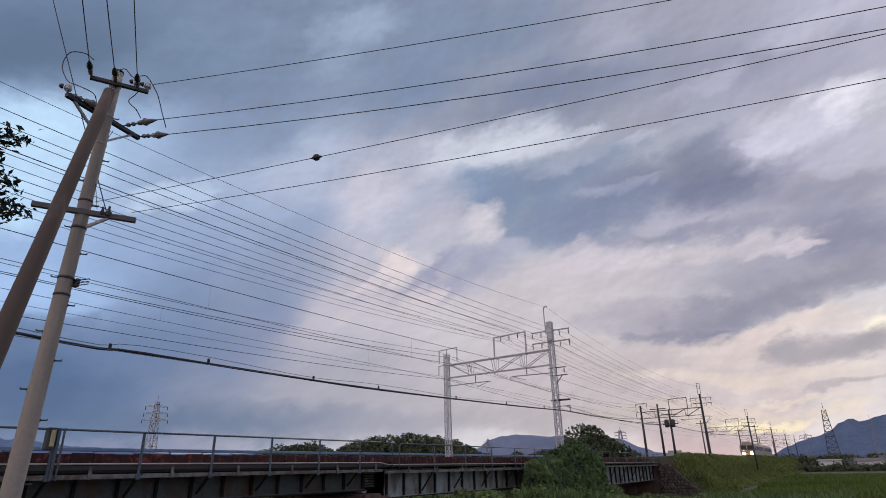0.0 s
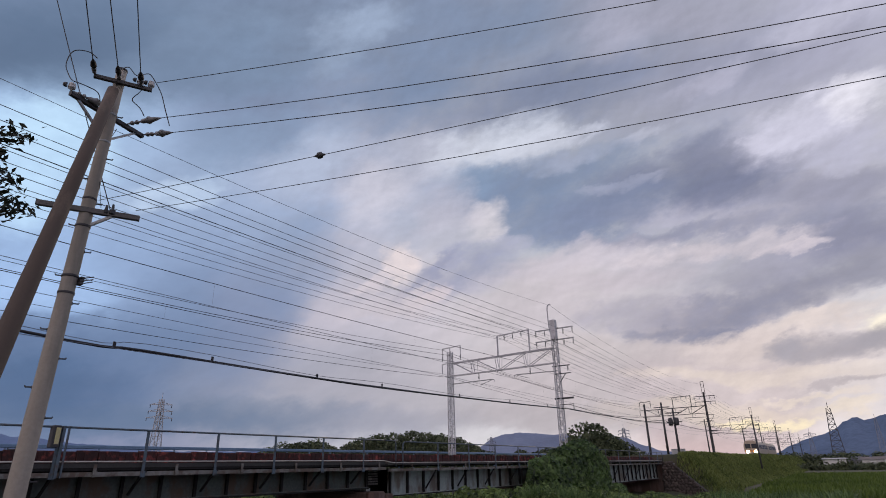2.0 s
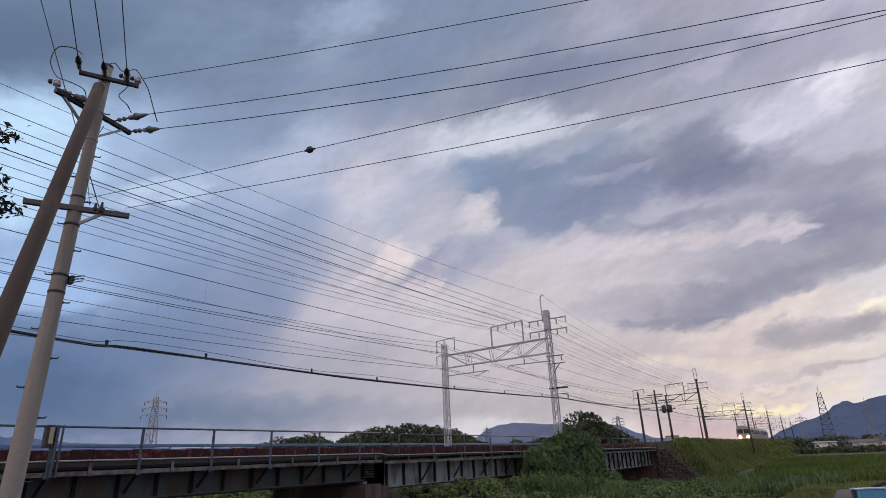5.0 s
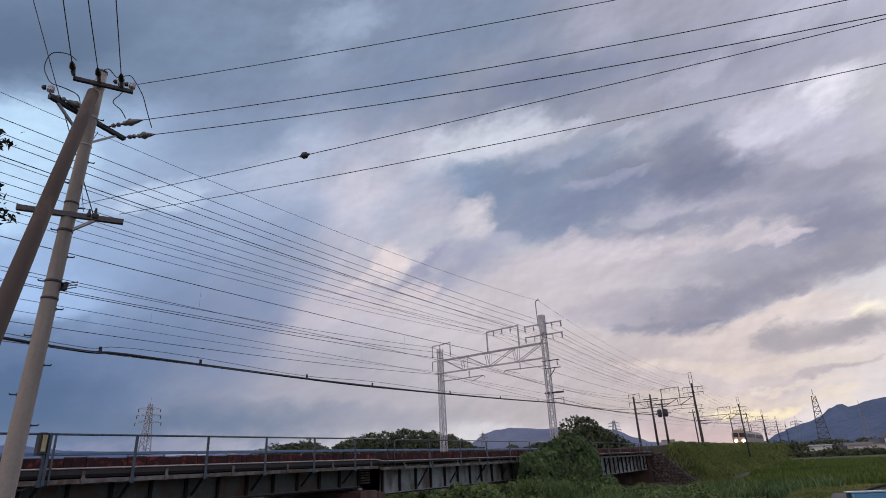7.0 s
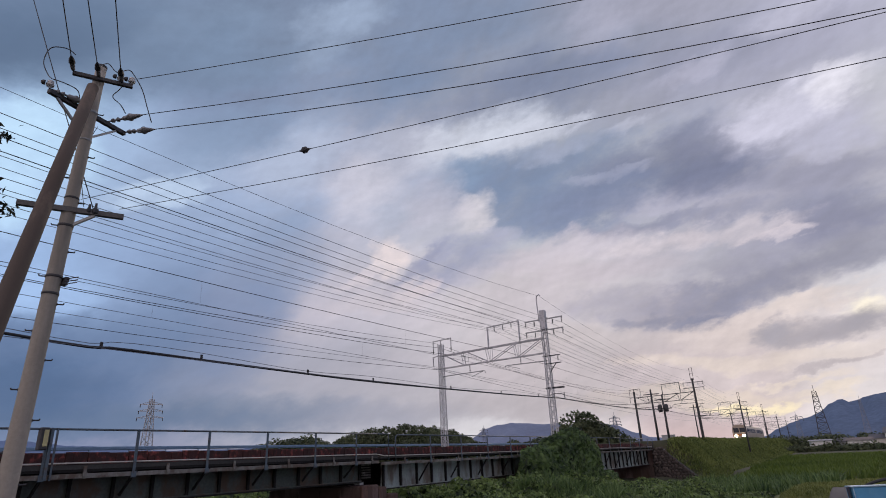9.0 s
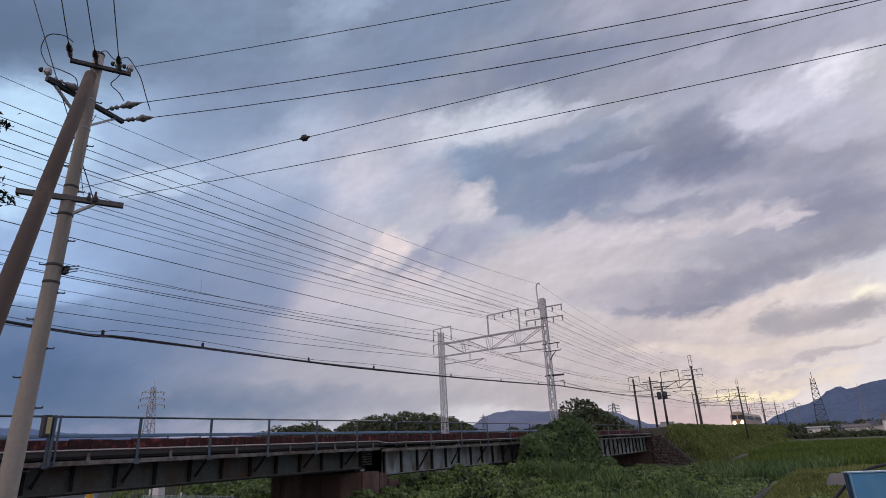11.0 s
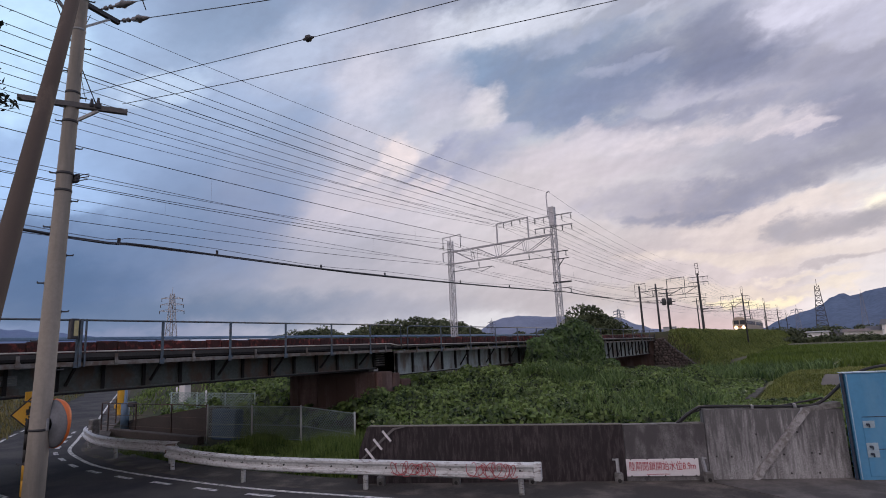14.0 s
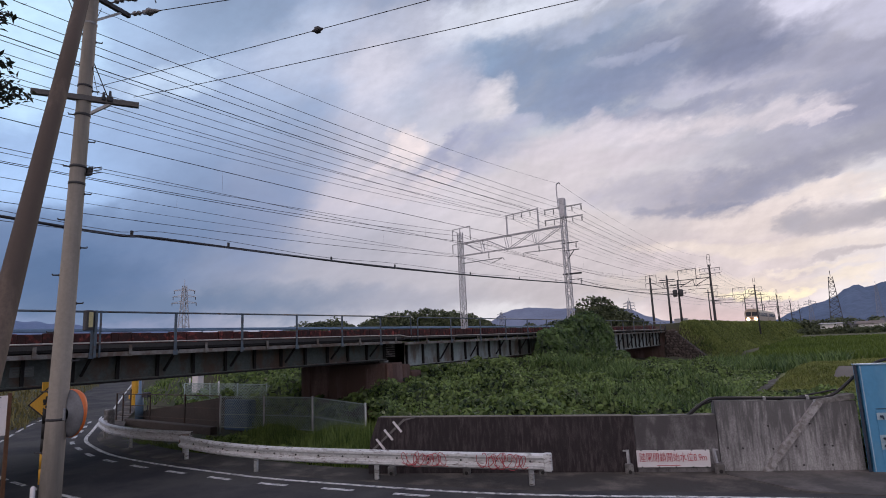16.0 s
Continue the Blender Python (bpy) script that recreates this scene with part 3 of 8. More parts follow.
def scatter_blades(name, points, heights, material, label, category, seed=1, width=0.02, lean=0.35, parent=None):
    """Many bent grass blades (two quads each) as one object."""
    rng = np.random.default_rng(seed)
    P, Hh = np.asarray(points, float), np.asarray(heights, float)[:, None]
    n = len(P)
    ang = rng.uniform(0, 2 * math.pi, n)
    side = np.stack([np.cos(ang), np.sin(ang), np.zeros(n)], 1)
    out = np.stack([-np.sin(ang), np.cos(ang), np.zeros(n)], 1) * rng.uniform(0.1, 1.0, (n, 1)) * lean
    up = np.array([0, 0, 1.0])
    mid = P + up * Hh * 0.55 + out * Hh * 0.35
    tip = P + up * Hh * (1 - 0.25 * np.linalg.norm(out, axis=1, keepdims=True)) + out * Hh
    w = width * rng.uniform(0.6, 1.4, (n, 1))
    V = np.stack([P - side * w, P + side * w, mid + side * w * 0.8, mid - side * w * 0.8, tip], 1).reshape(-1, 3)
    base = np.arange(n)[:, None] * 5
    loops = np.concatenate([base + np.array([0, 1, 2, 3]), base + np.array([3, 2, 4])], 1).ravel()
    starts = (np.arange(n)[:, None] * 7 + np.array([0, 4])).ravel()
    me = bpy.data.meshes.new(name)
    me.vertices.add(len(V))
    me.vertices.foreach_set("co", V.ravel())
    me.loops.add(len(loops))
    me.loops.foreach_set("vertex_index", loops)
    me.polygons.add(len(starts))
    me.polygons.foreach_set("loop_start", starts)
    me.update(calc_edges=True)
    me.materials.append(material)
    ob = new(name, me)
    if parent is not None:
        me.vertices.foreach_set("co", (V - np.array(root_place(parent))).ravel())
        ob.parent = parent
        return tagged(ob, label)
    return tagged(ob, label, category, kind="stuff")


# ---- terrain ----
WALL_A, WALL_B = Vector((-9.45, 10.50)), Vector((0.02, 14.95))
WALL_DIR = (WALL_B - WALL_A).normalized()
WALL_OUT = Vector((WALL_DIR.y, -WALL_DIR.x))


def smooth_step(a, b, v):
    v = min(max((v - a) / (b - a), 0.0), 1.0)
    return v * v * (3 - 2 * v)


def behind_wall(x, y):
    """Metres behind the flood wall's line (positive: away from the road)."""
    d = Vector((x, y)) - WALL_A
    return -d.dot(WALL_OUT)


def ground_z(x, y):
    z = -0.12 if x > -14 else -0.2
    wall = behind_wall(x, y)
    along = (Vector((x, y)) - WALL_A).dot(WALL_DIR)
    # rough river bank behind the wall
    if wall > 0:
        z += smooth_step(0.2, 1.5, wall) * smooth_step(-1.5, 2.0, along) * 0.75
    # mown bank with a path on it, beyond the wall
    z += 0.55 * smooth_step(-2.9, -1.2, x) * smooth_step(23.5, 28.5, y) * (1 - smooth_step(34, 40, y)) * smooth_step(0.2, 2.5, wall)
    # green slope beyond the underpass
    z += 2.2 * smooth_step(-26, -34, x) * smooth_step(15, 22, y) * (1 - smooth_step(60, 90, y)) * smooth_step(0.0, 5.0, y - (17.3 + (-36.5 - x) * 0.57) - 0.8)
    # railway embankment beyond the bridge, and behind its other end
    crest = 1 - smooth_step(0, 4.4, max(abs(x + 18.2) - 5.2, 0))
    if y > 40:
        z += 3.25 * crest * smooth_step(59.0, 61.8, y)
    if y < 2:
        z += 3.2 * crest * smooth_step(1.5, -2.0, y)
    # damp hollow before the abutment
    z -= 0.45 * smooth_step(-14, -11, x) * (1 - smooth_step(-8, -5, x)) * smooth_step(44, 50, y) * (1 - smooth_step(62, 66, y))
    # raised bank on which the viewer stands
    z += 1.5 * smooth_step(4.0, 1.6, y) * smooth_step(-9, -6, x)
    far = smooth_step(60, 130, math.hypot(x, y))
    return z + 0.12 * (1 - far) * (noise.noise((x * 0.35, y * 0.35, 0)) if (wall > 0.5 or y > 20) and not (x < -13 and y < 25) else 0.0)


def axis(near, step, far, growth=1.28):
    vals, v, s = [0.0], 0.0, step
    while v < far:
        v += s
        if v > near:
            s *= growth
        vals.append(v)
    return vals


bm = bmesh.new()
right = axis(12, 0.8, 4200)
left = axis(46, 0.8, 4200)
ahead = axis(70, 0.8, 4200)
back = axis(6, 1.0, 4200)
xs = [-v for v in left[:0:-1]] + right
ys = [-v for v in back[:0:-1]] + ahead
grid = [[bm.verts.new((x, y, ground_z(x, y))) for x in xs] for y in ys]
for j in range(len(ys) - 1):
    for i in range(len(xs) - 1):
        bm.faces.new((grid[j][i], grid[j][i + 1], grid[j + 1][i + 1], grid[j + 1][i]))
mesh_thing("ground", bm, GRASS_GROUND, "rough dark green grassy ground reaching the horizon", "ground", kind="structure", smooth=True)

# ---- road: a narrow lane that bends under the bridge ----
EDGE = [(3.5, 13.9), (-2.0, 11.75), (-4.7, 10.62), (-6.8, 9.95), (-9.5, 9.40), (-11.6, 9.05), (-14.0, 8.9), (-16.6, 8.85), (-18.9, 9.0), (-21.2, 9.5), (-23.4, 10.2), (-26.0, 11.6), (-29.5, 13.5), (-33.0, 15.6), (-38.0, 18.3), (-46.0, 22.6), (-60.0, 30.2), (-80.0, 41.0)]


def smooth_line(pts, n=6):
    out = []
    P = [Vector(pts[0])] + [Vector(p) for p in pts] + [Vector(pts[-1])]
    for i in range(1, len(P) - 2):
        a, b, c, d = P[i - 1:i + 3]
        for k in range(n):
            t = k / n
            out.append(0.5 * ((2 * b) + (c - a) * t + (2 * a - 5 * b + 4 * c - d) * t * t + (3 * b - a - 3 * c + d) * t * t * t))
    return out + [Vector(pts[-1])]


edge = smooth_line(EDGE)


def offset_line(line, d):
    out = []
    for i, p in enumerate(line):
        q = (line[min(i + 1, len(line) - 1)] - line[max(i - 1, 0)]).normalized()
        out.append(p + Vector((-q.y, q.x)) * d)
    return out


def ribbon(bm, a, b, z):
    va = [bm.verts.new((p.x, p.y, z)) for p in a]
    vb = [bm.verts.new((p.x, p.y, z)) for p in b]
    for i in range(len(a) - 1):
        bm.faces.new((va[i], va[i + 1], vb[i + 1], vb[i]))


bm = bmesh.new()
ribbon(bm, offset_line(edge, -0.35), offset_line(edge, 4.8), 0.0)
mesh_thing("road", bm, ASPHALT, "dark grey asphalt lane bending under the railway bridge", "road", kind="structure")
bm = bmesh.new()
near = offset_line(edge, 4.8)[:44]
ribbon(bm, near, [Vector((p.x + 1.0, min(p.y - 6, 1.5))) for p in near], -0.004)
mesh_thing("road", bm, ASPHALT, "dark grey asphalt of the road junction", "road", kind="structure")
# shoulder between the lane and the flood wall
bm = bmesh.new()
inner = offset_line(edge, -0.35)
outer = []
for p in inner:
    if p.x > WALL_B.x + 4:
        q = Vector((p.x - 0.6, p.y + 2.6))
    elif p.x > WALL_A.x - 0.2:
        q = Vector((p.x, WALL_A.y + (p.x - WALL_A.x) * WALL_DIR.y / WALL_DIR.x + 0.2))
    elif p.x > -20:
        q = Vector((p.x, p.y + 1.15))
    else:
        q = p + Vector((0.3, 0.7))
    outer.append(q)
ribbon(bm, outer, inner, -0.002)
mesh_thing("shoulder", bm, SHOULDER, "gritty stained asphalt shoulder beside the flood wall", "pavement", kind="structure")
bm = bmesh.new()
ribbon(bm, offset_line(edge, -1.25)[14:60], offset_line(edge, -0.3)[14:60], -0.012)
mesh_thing("shoulder", bm, SHOULDER, "gritty strip of asphalt behind the lane's edge", "pavement", kind="structure")
# pale concrete apron before the gate
bm = bmesh.new()
foot = [WALL_A + WALL_DIR * s for s in (7.7, 8.6, 9.6, 10.6, 11.6, 12.6, 14.0)]
prism(bm, [tuple(p + WALL_OUT * 0.02) for p in foot[::-1]] + [tuple(foot[0] + WALL_OUT * 0.3), tuple(foot[1] + WALL_OUT * 1.6), tuple(foot[2] + WALL_OUT * 1.9), tuple(foot[-1] + WALL_OUT * 1.9)], -0.1, 0.012)
mesh_thing("apron", bm, mat("apron_concrete", (0.15, 0.135, 0.125), 0.9, vary=0.35, scale=3, stain=(0.08, 0.074, 0.068), stain_amount=0.5, bump=0.3), "pale worn concrete apron at the foot of the wall", "pavement", kind="structure")

# white edge line and the dashes inside it
bm = bmesh.new()
ribbon(bm, offset_line(edge, -0.06), offset_line(edge, 0.06), 0.006)
mesh_thing("edge_line", bm, PAINT_LINE, "worn white line along the road's edge", "road marking", kind="structure")
dash = offset_line(edge, 0.42)
lengths, run = [0.0], 0.0
for a, b in zip(dash, dash[1:]):
    run += (b - a).length
    lengths.append(run)


def on_line(line, s):
    for i in range(1, len(line)):
        if lengths[i] >= s:
            return line[i - 1].lerp(line[i], (s - lengths[i - 1]) / (lengths[i] - lengths[i - 1]))
    return line[-1]


s = 1.0
while s < 36:
    bm = bmesh.new()
    pts = [on_line(dash, s + k * 0.2) for k in range(5)]
    ribbon(bm, offset_line(pts, -0.07), offset_line(pts, 0.07), 0.007)
    mesh_thing("road_dash", bm, PAINT_LINE, "short white slow-down dash on the asphalt", "road marking", "slow-down dashes")
    s += 1.75
left_line = offset_line(edge, 2.9)
for i in range(36, 84, 3):
    bm = bmesh.new()
    pts = left_line[i:i + 3]
    ribbon(bm, offset_line(pts, -0.06), offset_line(pts, 0.06), 0.006)
    mesh_thing("road_dash", bm, PAINT_LINE, "short white dash along the lane's other edge", "road marking", "edge dashes")

# ---- railway bridge ----
HAND_X, WEB_X, FAR_X = -14.2, -14.9, -22.8
bridge = thing("railway_bridge", (-18.5, 18, 0), "low steel plate-girder railway bridge, rust-stained and grey-green", "bridge")


def stiffener_mesh(z0, z1, material):
    bm = bmesh.new()
    box(bm, (0.055, 0, (z0 + z1) / 2), (0.11, 0.02, z1 - z0))
    box(bm, (0.10, 0, (z0 + z1) / 2), (0.02, 0.075, z1 - z0))
    return shared("stiffener", bm, material)


def bracket_mesh(z0, z1):
    bm = bmesh.new()
    bar(bm, (0.06, 0, z0), (0.66, 0, z1), 0.05, 0.05)
    bar(bm, (0.02, 0, z1 - 0.03), (0.70, 0, z1 - 0.03), 0.06, 0.05)
    return shared("bracket", bm, GIRDER_SHADE)


def girder(y0, y1, z0, z1, x, step, material, stiff_material, label, bracket_step=0.0, bracket_from=0.0, near=True):
    bm = bmesh.new()
    box(bm, (x, (y0 + y1) / 2, (z0 + z1) / 2), (0.025, y1 - y0, z1 - z0))
    box(bm, (x, (y0 + y1) / 2, z0 + 0.015), (0.34, y1 - y0, 0.03))
    box(bm, (x, (y0 + y1) / 2, z0 + 0.10), (0.045, y1 - y0, 0.14))
    box(bm, (x, (y0 + y1) / 2, z1 - 0.015), (0.34, y1 - y0, 0.03))
    if near:
        for k in range(int((y1 - y0) / 0.14)):
            bmesh.ops.create_icosphere(bm, subdivisions=1, radius=0.013, matrix=Matrix.Translation((x + 0.024, y0 + 0.07 + k * 0.14, z0 + 0.11)))
    g = part("girder", bm, material, bridge, label)
    if near:
        # dark plate that draws the shadow along the girder's lower edge
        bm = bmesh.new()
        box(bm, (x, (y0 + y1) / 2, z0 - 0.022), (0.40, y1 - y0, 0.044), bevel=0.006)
        part("bottom_flange", bm, GIRDER_SHADE, g, "riveted bottom flange, the edge's shadow in its colour")
    me = stiffener_mesh(z0 + 0.03, z1 - 0.03, stiff_material)
    n = round((y1 - y0) / step)
    for k in range(n + 1):
        y = y0 + 0.05 + k * ((y1 - y0 - 0.1) / n)
        piece("stiffener", me, g, pose(x + 0.012, y, 0))
    if bracket_step:
        me = bracket_mesh(z0 + 0.16, z1 + 0.02)
        y = bracket_from
        while y < y1:
            if y > y0 + 0.1:
                piece("bracket", me, g, pose(x + 0.012, y, 0))
            y += bracket_step
    return g


SPAN1, SPAN2, SPAN3 = (-1.0, 17.2), (18.5, 37.6), (37.9, 58.2)
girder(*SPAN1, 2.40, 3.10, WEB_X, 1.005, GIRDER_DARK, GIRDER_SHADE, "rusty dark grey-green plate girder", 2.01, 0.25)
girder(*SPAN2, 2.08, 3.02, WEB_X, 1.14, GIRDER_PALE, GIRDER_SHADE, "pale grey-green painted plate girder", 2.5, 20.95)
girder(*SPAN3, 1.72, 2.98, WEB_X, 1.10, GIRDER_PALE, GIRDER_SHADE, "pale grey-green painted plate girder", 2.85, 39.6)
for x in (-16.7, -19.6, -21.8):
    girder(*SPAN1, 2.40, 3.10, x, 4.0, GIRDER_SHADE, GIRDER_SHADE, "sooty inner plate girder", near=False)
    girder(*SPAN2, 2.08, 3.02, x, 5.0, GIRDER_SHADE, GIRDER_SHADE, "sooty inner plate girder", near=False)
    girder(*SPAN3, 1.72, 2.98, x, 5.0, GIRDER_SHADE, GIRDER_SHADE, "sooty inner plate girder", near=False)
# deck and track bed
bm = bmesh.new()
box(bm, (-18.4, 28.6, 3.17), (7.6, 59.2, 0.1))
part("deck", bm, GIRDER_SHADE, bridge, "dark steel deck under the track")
bm = bmesh.new()
box(bm, (-18.4, 28.6, 3.30), (6.5, 59.2, 0.16))
part("track_bed", bm, mat("ballast", (0.10, 0.075, 0.065), 0.95, vary=0.6, scale=8, bump=0.8), bridge, "brown ballast bed")
# boards that hold the ballast, one by one
bm = bmesh.new()
box(bm, (0, 0, 0), (0.07, 0.492, 0.28), bevel=0.010)
box(bm, (0.04, 0.0, 0.02), (0.02, 0.16, 0.20), bevel=0.006)
me = shared("board", bm, BOARD)
for k in range(118):
    piece("board", me, bridge, pose(-15.02 + 0.015 * ((k * 7) % 3 - 1), -0.75 + k * 0.5, 3.43 + 0.012 * ((k * 5) % 3 - 1), 0.0, 0.0, 0.0))
# continuous dark backing that closes the gaps between the boards
bm = bmesh.new()
box(bm, (-15.085, 28.6, 3.42), (0.04, 59.2, 0.26))
part("board_backing", bm, mat("dark_backing_board", (0.03, 0.012, 0.011), 0.9, vary=0.5, scale=4), bridge, "dark backing behind the ballast boards")
# rails
for x in (-17.2, -16.13, -20.9, -19.83):
    bm = bmesh.new()
    box(bm, (x, 28.6, 3.51), (0.065, 59.2, 0.05))
    box(bm, (x, 28.6, 3.44), (0.018, 59.2, 0.10))
    box(bm, (x, 28.6, 3.39), (0.13, 59.2, 0.02))
    part("rail", bm, mat("rusty_rail", (0.10, 0.055, 0.04), 0.5, 0.5, vary=0.3), bridge, "rusty steel rail")
# side walkway: two channels, hangers between them, planks
for name, z, h, x in (("upper_channel", 3.235, 0.10, HAND_X - 0.04), ("lower_channel", 3.045, 0.10, HAND_X)):
    for a, b in ((-1.0, 17.52), (17.68, 37.7), (37.8, 58.3)):
        lift = 0.0 if a < 10 else -0.06
        bm = bmesh.new()
        prof = [(0.0, -h / 2), (0.0, h / 2), (-0.06, h / 2), (-0.06, h / 2 - 0.012), (-0.012, h / 2 - 0.012), (-0.012, -h / 2 + 0.012), (-0.06, -h / 2 + 0.012), (-0.06, -h / 2)]
        r0 = [bm.verts.new((x + dx, a, z + lift + dz)) for dx, dz in prof]
        r1 = [bm.verts.new((x + dx, b, z + lift + dz)) for dx, dz in prof]
        for k in range(8):
            bm.faces.new((r0[k], r0[(k + 1) % 8], r1[(k + 1) % 8], r1[k]))
        bm.faces.new(r0)
        bm.faces.new(r1[::-1])
        bmesh.ops.recalc_face_normals(bm, faces=bm.faces)
        # the upper channel is near black: the gap's shade is in its colour
        part(name, bm, CHANNEL if name == "lower_channel" else mat("gap_shade_channel", (0.045, 0.043, 0.042), 0.65, 0.1, vary=0.4, scale=5), bridge, "weathered grey steel channel")
bm = bmesh.new()
tube(bm, [(HAND_X - 0.01, y, 3.318 - (0.0 if y < 17.6 else 0.07)) for y in (-1, 4, 8, 12, 17.4, 17.9, 24, 30, 37, 44, 51, 58)], 0.018, 6)
part("cable_pipe", bm, mat("pale_pipe", (0.5, 0.47, 0.43), 0.6, vary=0.2), bridge, "thin pale cable pipe")
bm = bmesh.new()
box(bm, (0, 0, 0), (0.02, 0.07, 0.27))
box(bm, (0.02, 0, -0.05), (0.03, 0.10, 0.08))
me = shared("hanger", bm, CHANNEL)
for k in range(29):
    y = 1.05 + k * 2.01
    if abs(y - 17.6) > 0.3:
        piece("hanger", me, bridge, pose(HAND_X + 0.015, y, 3.12 - (0.0 if y < 17.6 else 0.06)))
bm = bmesh.new()
box(bm, (-14.55, 28.6, 3.145), (0.62, 59.2, 0.035))
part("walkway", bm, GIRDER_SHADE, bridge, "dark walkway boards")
# near handrail
rail_near = bmesh.new()
tube(rail_near, [(HAND_X, y, 4.035 - (0 if y < 17.6 else 0.02)) for y in (-1, 8, 17.42)], 0.024, 8)
tube(rail_near, [(HAND_X, 18.55, 3.06), (HAND_X, 18.55, 3.85), (HAND_X, 18.58, 3.96), (HAND_X, 18.68, 4.01), (HAND_X, 24, 4.01), (HAND_X, 37.5, 4.0)], 0.024, 8)
tube(rail_near, [(HAND_X, 37.9, 4.0), (HAND_X, 48, 3.98), (HAND_X, 58.4, 3.93), (HAND_X, 58.4, 3.0)], 0.024, 8)
tube(rail_near, [(HAND_X, 17.42, 4.035), (HAND_X, 18.1, 4.03), (HAND_X, 18.12, 3.1)], 0.024, 8)
hand = part("handrail", rail_near, RAIL_PAINT, bridge, "blue-grey painted tube handrail", smooth=True)
bm = bmesh.new()
box(bm, (0, 0, 0.50), (0.012, 0.075, 1.02))
box(bm, (-0.03, 0.032, 0.50), (0.06, 0.01, 1.02))
box(bm, (0.012, 0, 0.03), (0.02, 0.12, 0.14))
me = shared("post", bm, RAIL_PAINT)
ys = [0.17 + 2.01 * k for k in range(9)] + [20.96 + 2.51 * k for k in range(7)] + [39.6 + 2.84 * k for k in range(7)]
for y in ys:
    piece("post", me, hand, pose(HAND_X + 0.012, y, 3.0 if y < 17.6 else 2.96))
# rail on the far side with its cable duct
bm = bmesh.new()
box(bm, (FAR_X, 28.6, 3.975), (0.1, 59.2, 0.13), bevel=0.02)
duct = part("far_handrail", bm, FAR_RAIL_PAINT, bridge, "blue cable duct and rail along the other side, sky reflection in their colour")
bm = bmesh.new()
box(bm, (0, 0, 0.45), (0.05, 0.05, 0.9))
me = shared("post", bm, FAR_RAIL_PAINT)
for k in range(40):
    piece("post", me, duct, pose(FAR_X, -0.6 + 1.5 * k, 3.05))
# tall signal box fixed to the near handrail
bm = bmesh.new()
box(bm, (HAND_X + 0.06, 6.08, 3.83), (0.16, 0.17, 0.46), bevel=0.015)
sig = part("relay_box", bm, STEEL_DARK, bridge, "dark relay box on the handrail")
bm = bmesh.new()
box(bm, (HAND_X + 0.145, 6.10, 3.84), (0.012, 0.09, 0.34), bevel=0.004)
part("plate", bm, mat("pale_yellow_plate", (0.50, 0.46, 0.24), 0.5, vary=0.4, scale=12), sig, "pale yellow marking plate")
bm = bmesh.new()
for y, w in ((6.25, 0.06), (6.36, 0.035)):
    box(bm, (HAND_X + 0.04, y, 3.52), (w, w, 1.08))
part("post", bm, RAIL_PAINT, bridge, "doubled handrail post beside the relay box")
# small plate with writing on the first girder, kept as bars
bm = bmesh.new()
box(bm, (WEB_X + 0.03, 5.10, 2.74), (0.012, 0.46, 0.22))
pl = part("notice_plate", bm, mat("plate_grey", (0.11, 0.125, 0.125), 0.6), bridge, "small grey plate with rows of small writing")
for k in range(3):
    bm = bmesh.new()
    box(bm, (WEB_X + 0.04, 5.10, 2.80 - 0.055 * k), (0.006, 0.38 - 0.04 * k, 0.018))
    part("writing", bm, CONCRETE_EDGE, pl)

# ---- piers and abutments ----
pier = thing("bridge_pier", (-16.7, 17.7, 0), "rust-stained concrete bridge pier among weeds", "pier")
bm = bmesh.new()
box(bm, (-16.93, 17.40, 0.95), (4.86, 1.0, 2.62), bevel=0.05)
part("shaft", bm, PIER_MAT, pier, "dark rust-brown shaft under the old span")
bm = bmesh.new()
box(bm, (-14.46, 16.98, 0.95), (0.16, 0.34, 2.62), bevel=0.03)
part("pilaster", bm, mat("rust_pilaster", (0.20, 0.115, 0.092), 0.9, vary=0.4, scale=3, stain=(0.07, 0.04, 0.034), stain_amount=0.6, stain_scale=1.6, streak=0.25, bump=0.3), pier, "paler rust-streaked corner pilaster")
bm = bmesh.new()
box(bm, (-16.9, 18.12, 0.92), (4.9, 0.40, 2.50), bevel=0.05)
part("shaft", bm, PIER_MAT, pier, "greyer newer half of the pier")
bm = bmesh.new()
box(bm, (-16.8, 18.62, 0.75), (4.9, 0.58, 2.30), bevel=0.05)
part("ledge", bm, PIER_MAT, pier, "lower rust-brown ledge carrying the newer span")
for k in range(4):
    bm = bmesh.new()
    box(bm, (-15.5 - 1.1 * k, 16.885, 0.95), (0.10, 0.05, 2.3), bevel=0.012)
    part("rib", bm, PIER_MAT, pier, "upright rib on the pier's face")
bm = bmesh.new()
box(bm, (-17.0, 16.80, 0.35), (4.4, 0.36, 1.1), bevel=0.04)
part("footing", bm, PIER_MAT, pier, "stained footing step")
for x in (-14.9, -16.7, -18.6):
    for y, z in ((17.2, 2.33), (18.45, 1.99)):
        bm = bmesh.new()
        box(bm, (x, y, z), (0.3, 0.22, 0.10), bevel=0.01)
        part("bearing", bm, STEEL_GREY, pier, "steel bearing block")
bm = bmesh.new()
for k in range(6):
    box(bm, (-15.2, 17.98, 2.50 + 0.09 * k), (0.02, 0.55, 0.055))
part("mesh_guard", bm, CONCRETE_EDGE, pier, "pale slatted guard between the spans")
pier_b = thing("bridge_pier", (-16.7, 37.75, 0), "rust-stained concrete pier behind the vines", "pier")
bm = bmesh.new()
box(bm, (-17.6, 37.75, 0.7), (6.6, 1.5, 2.4), bevel=0.06)
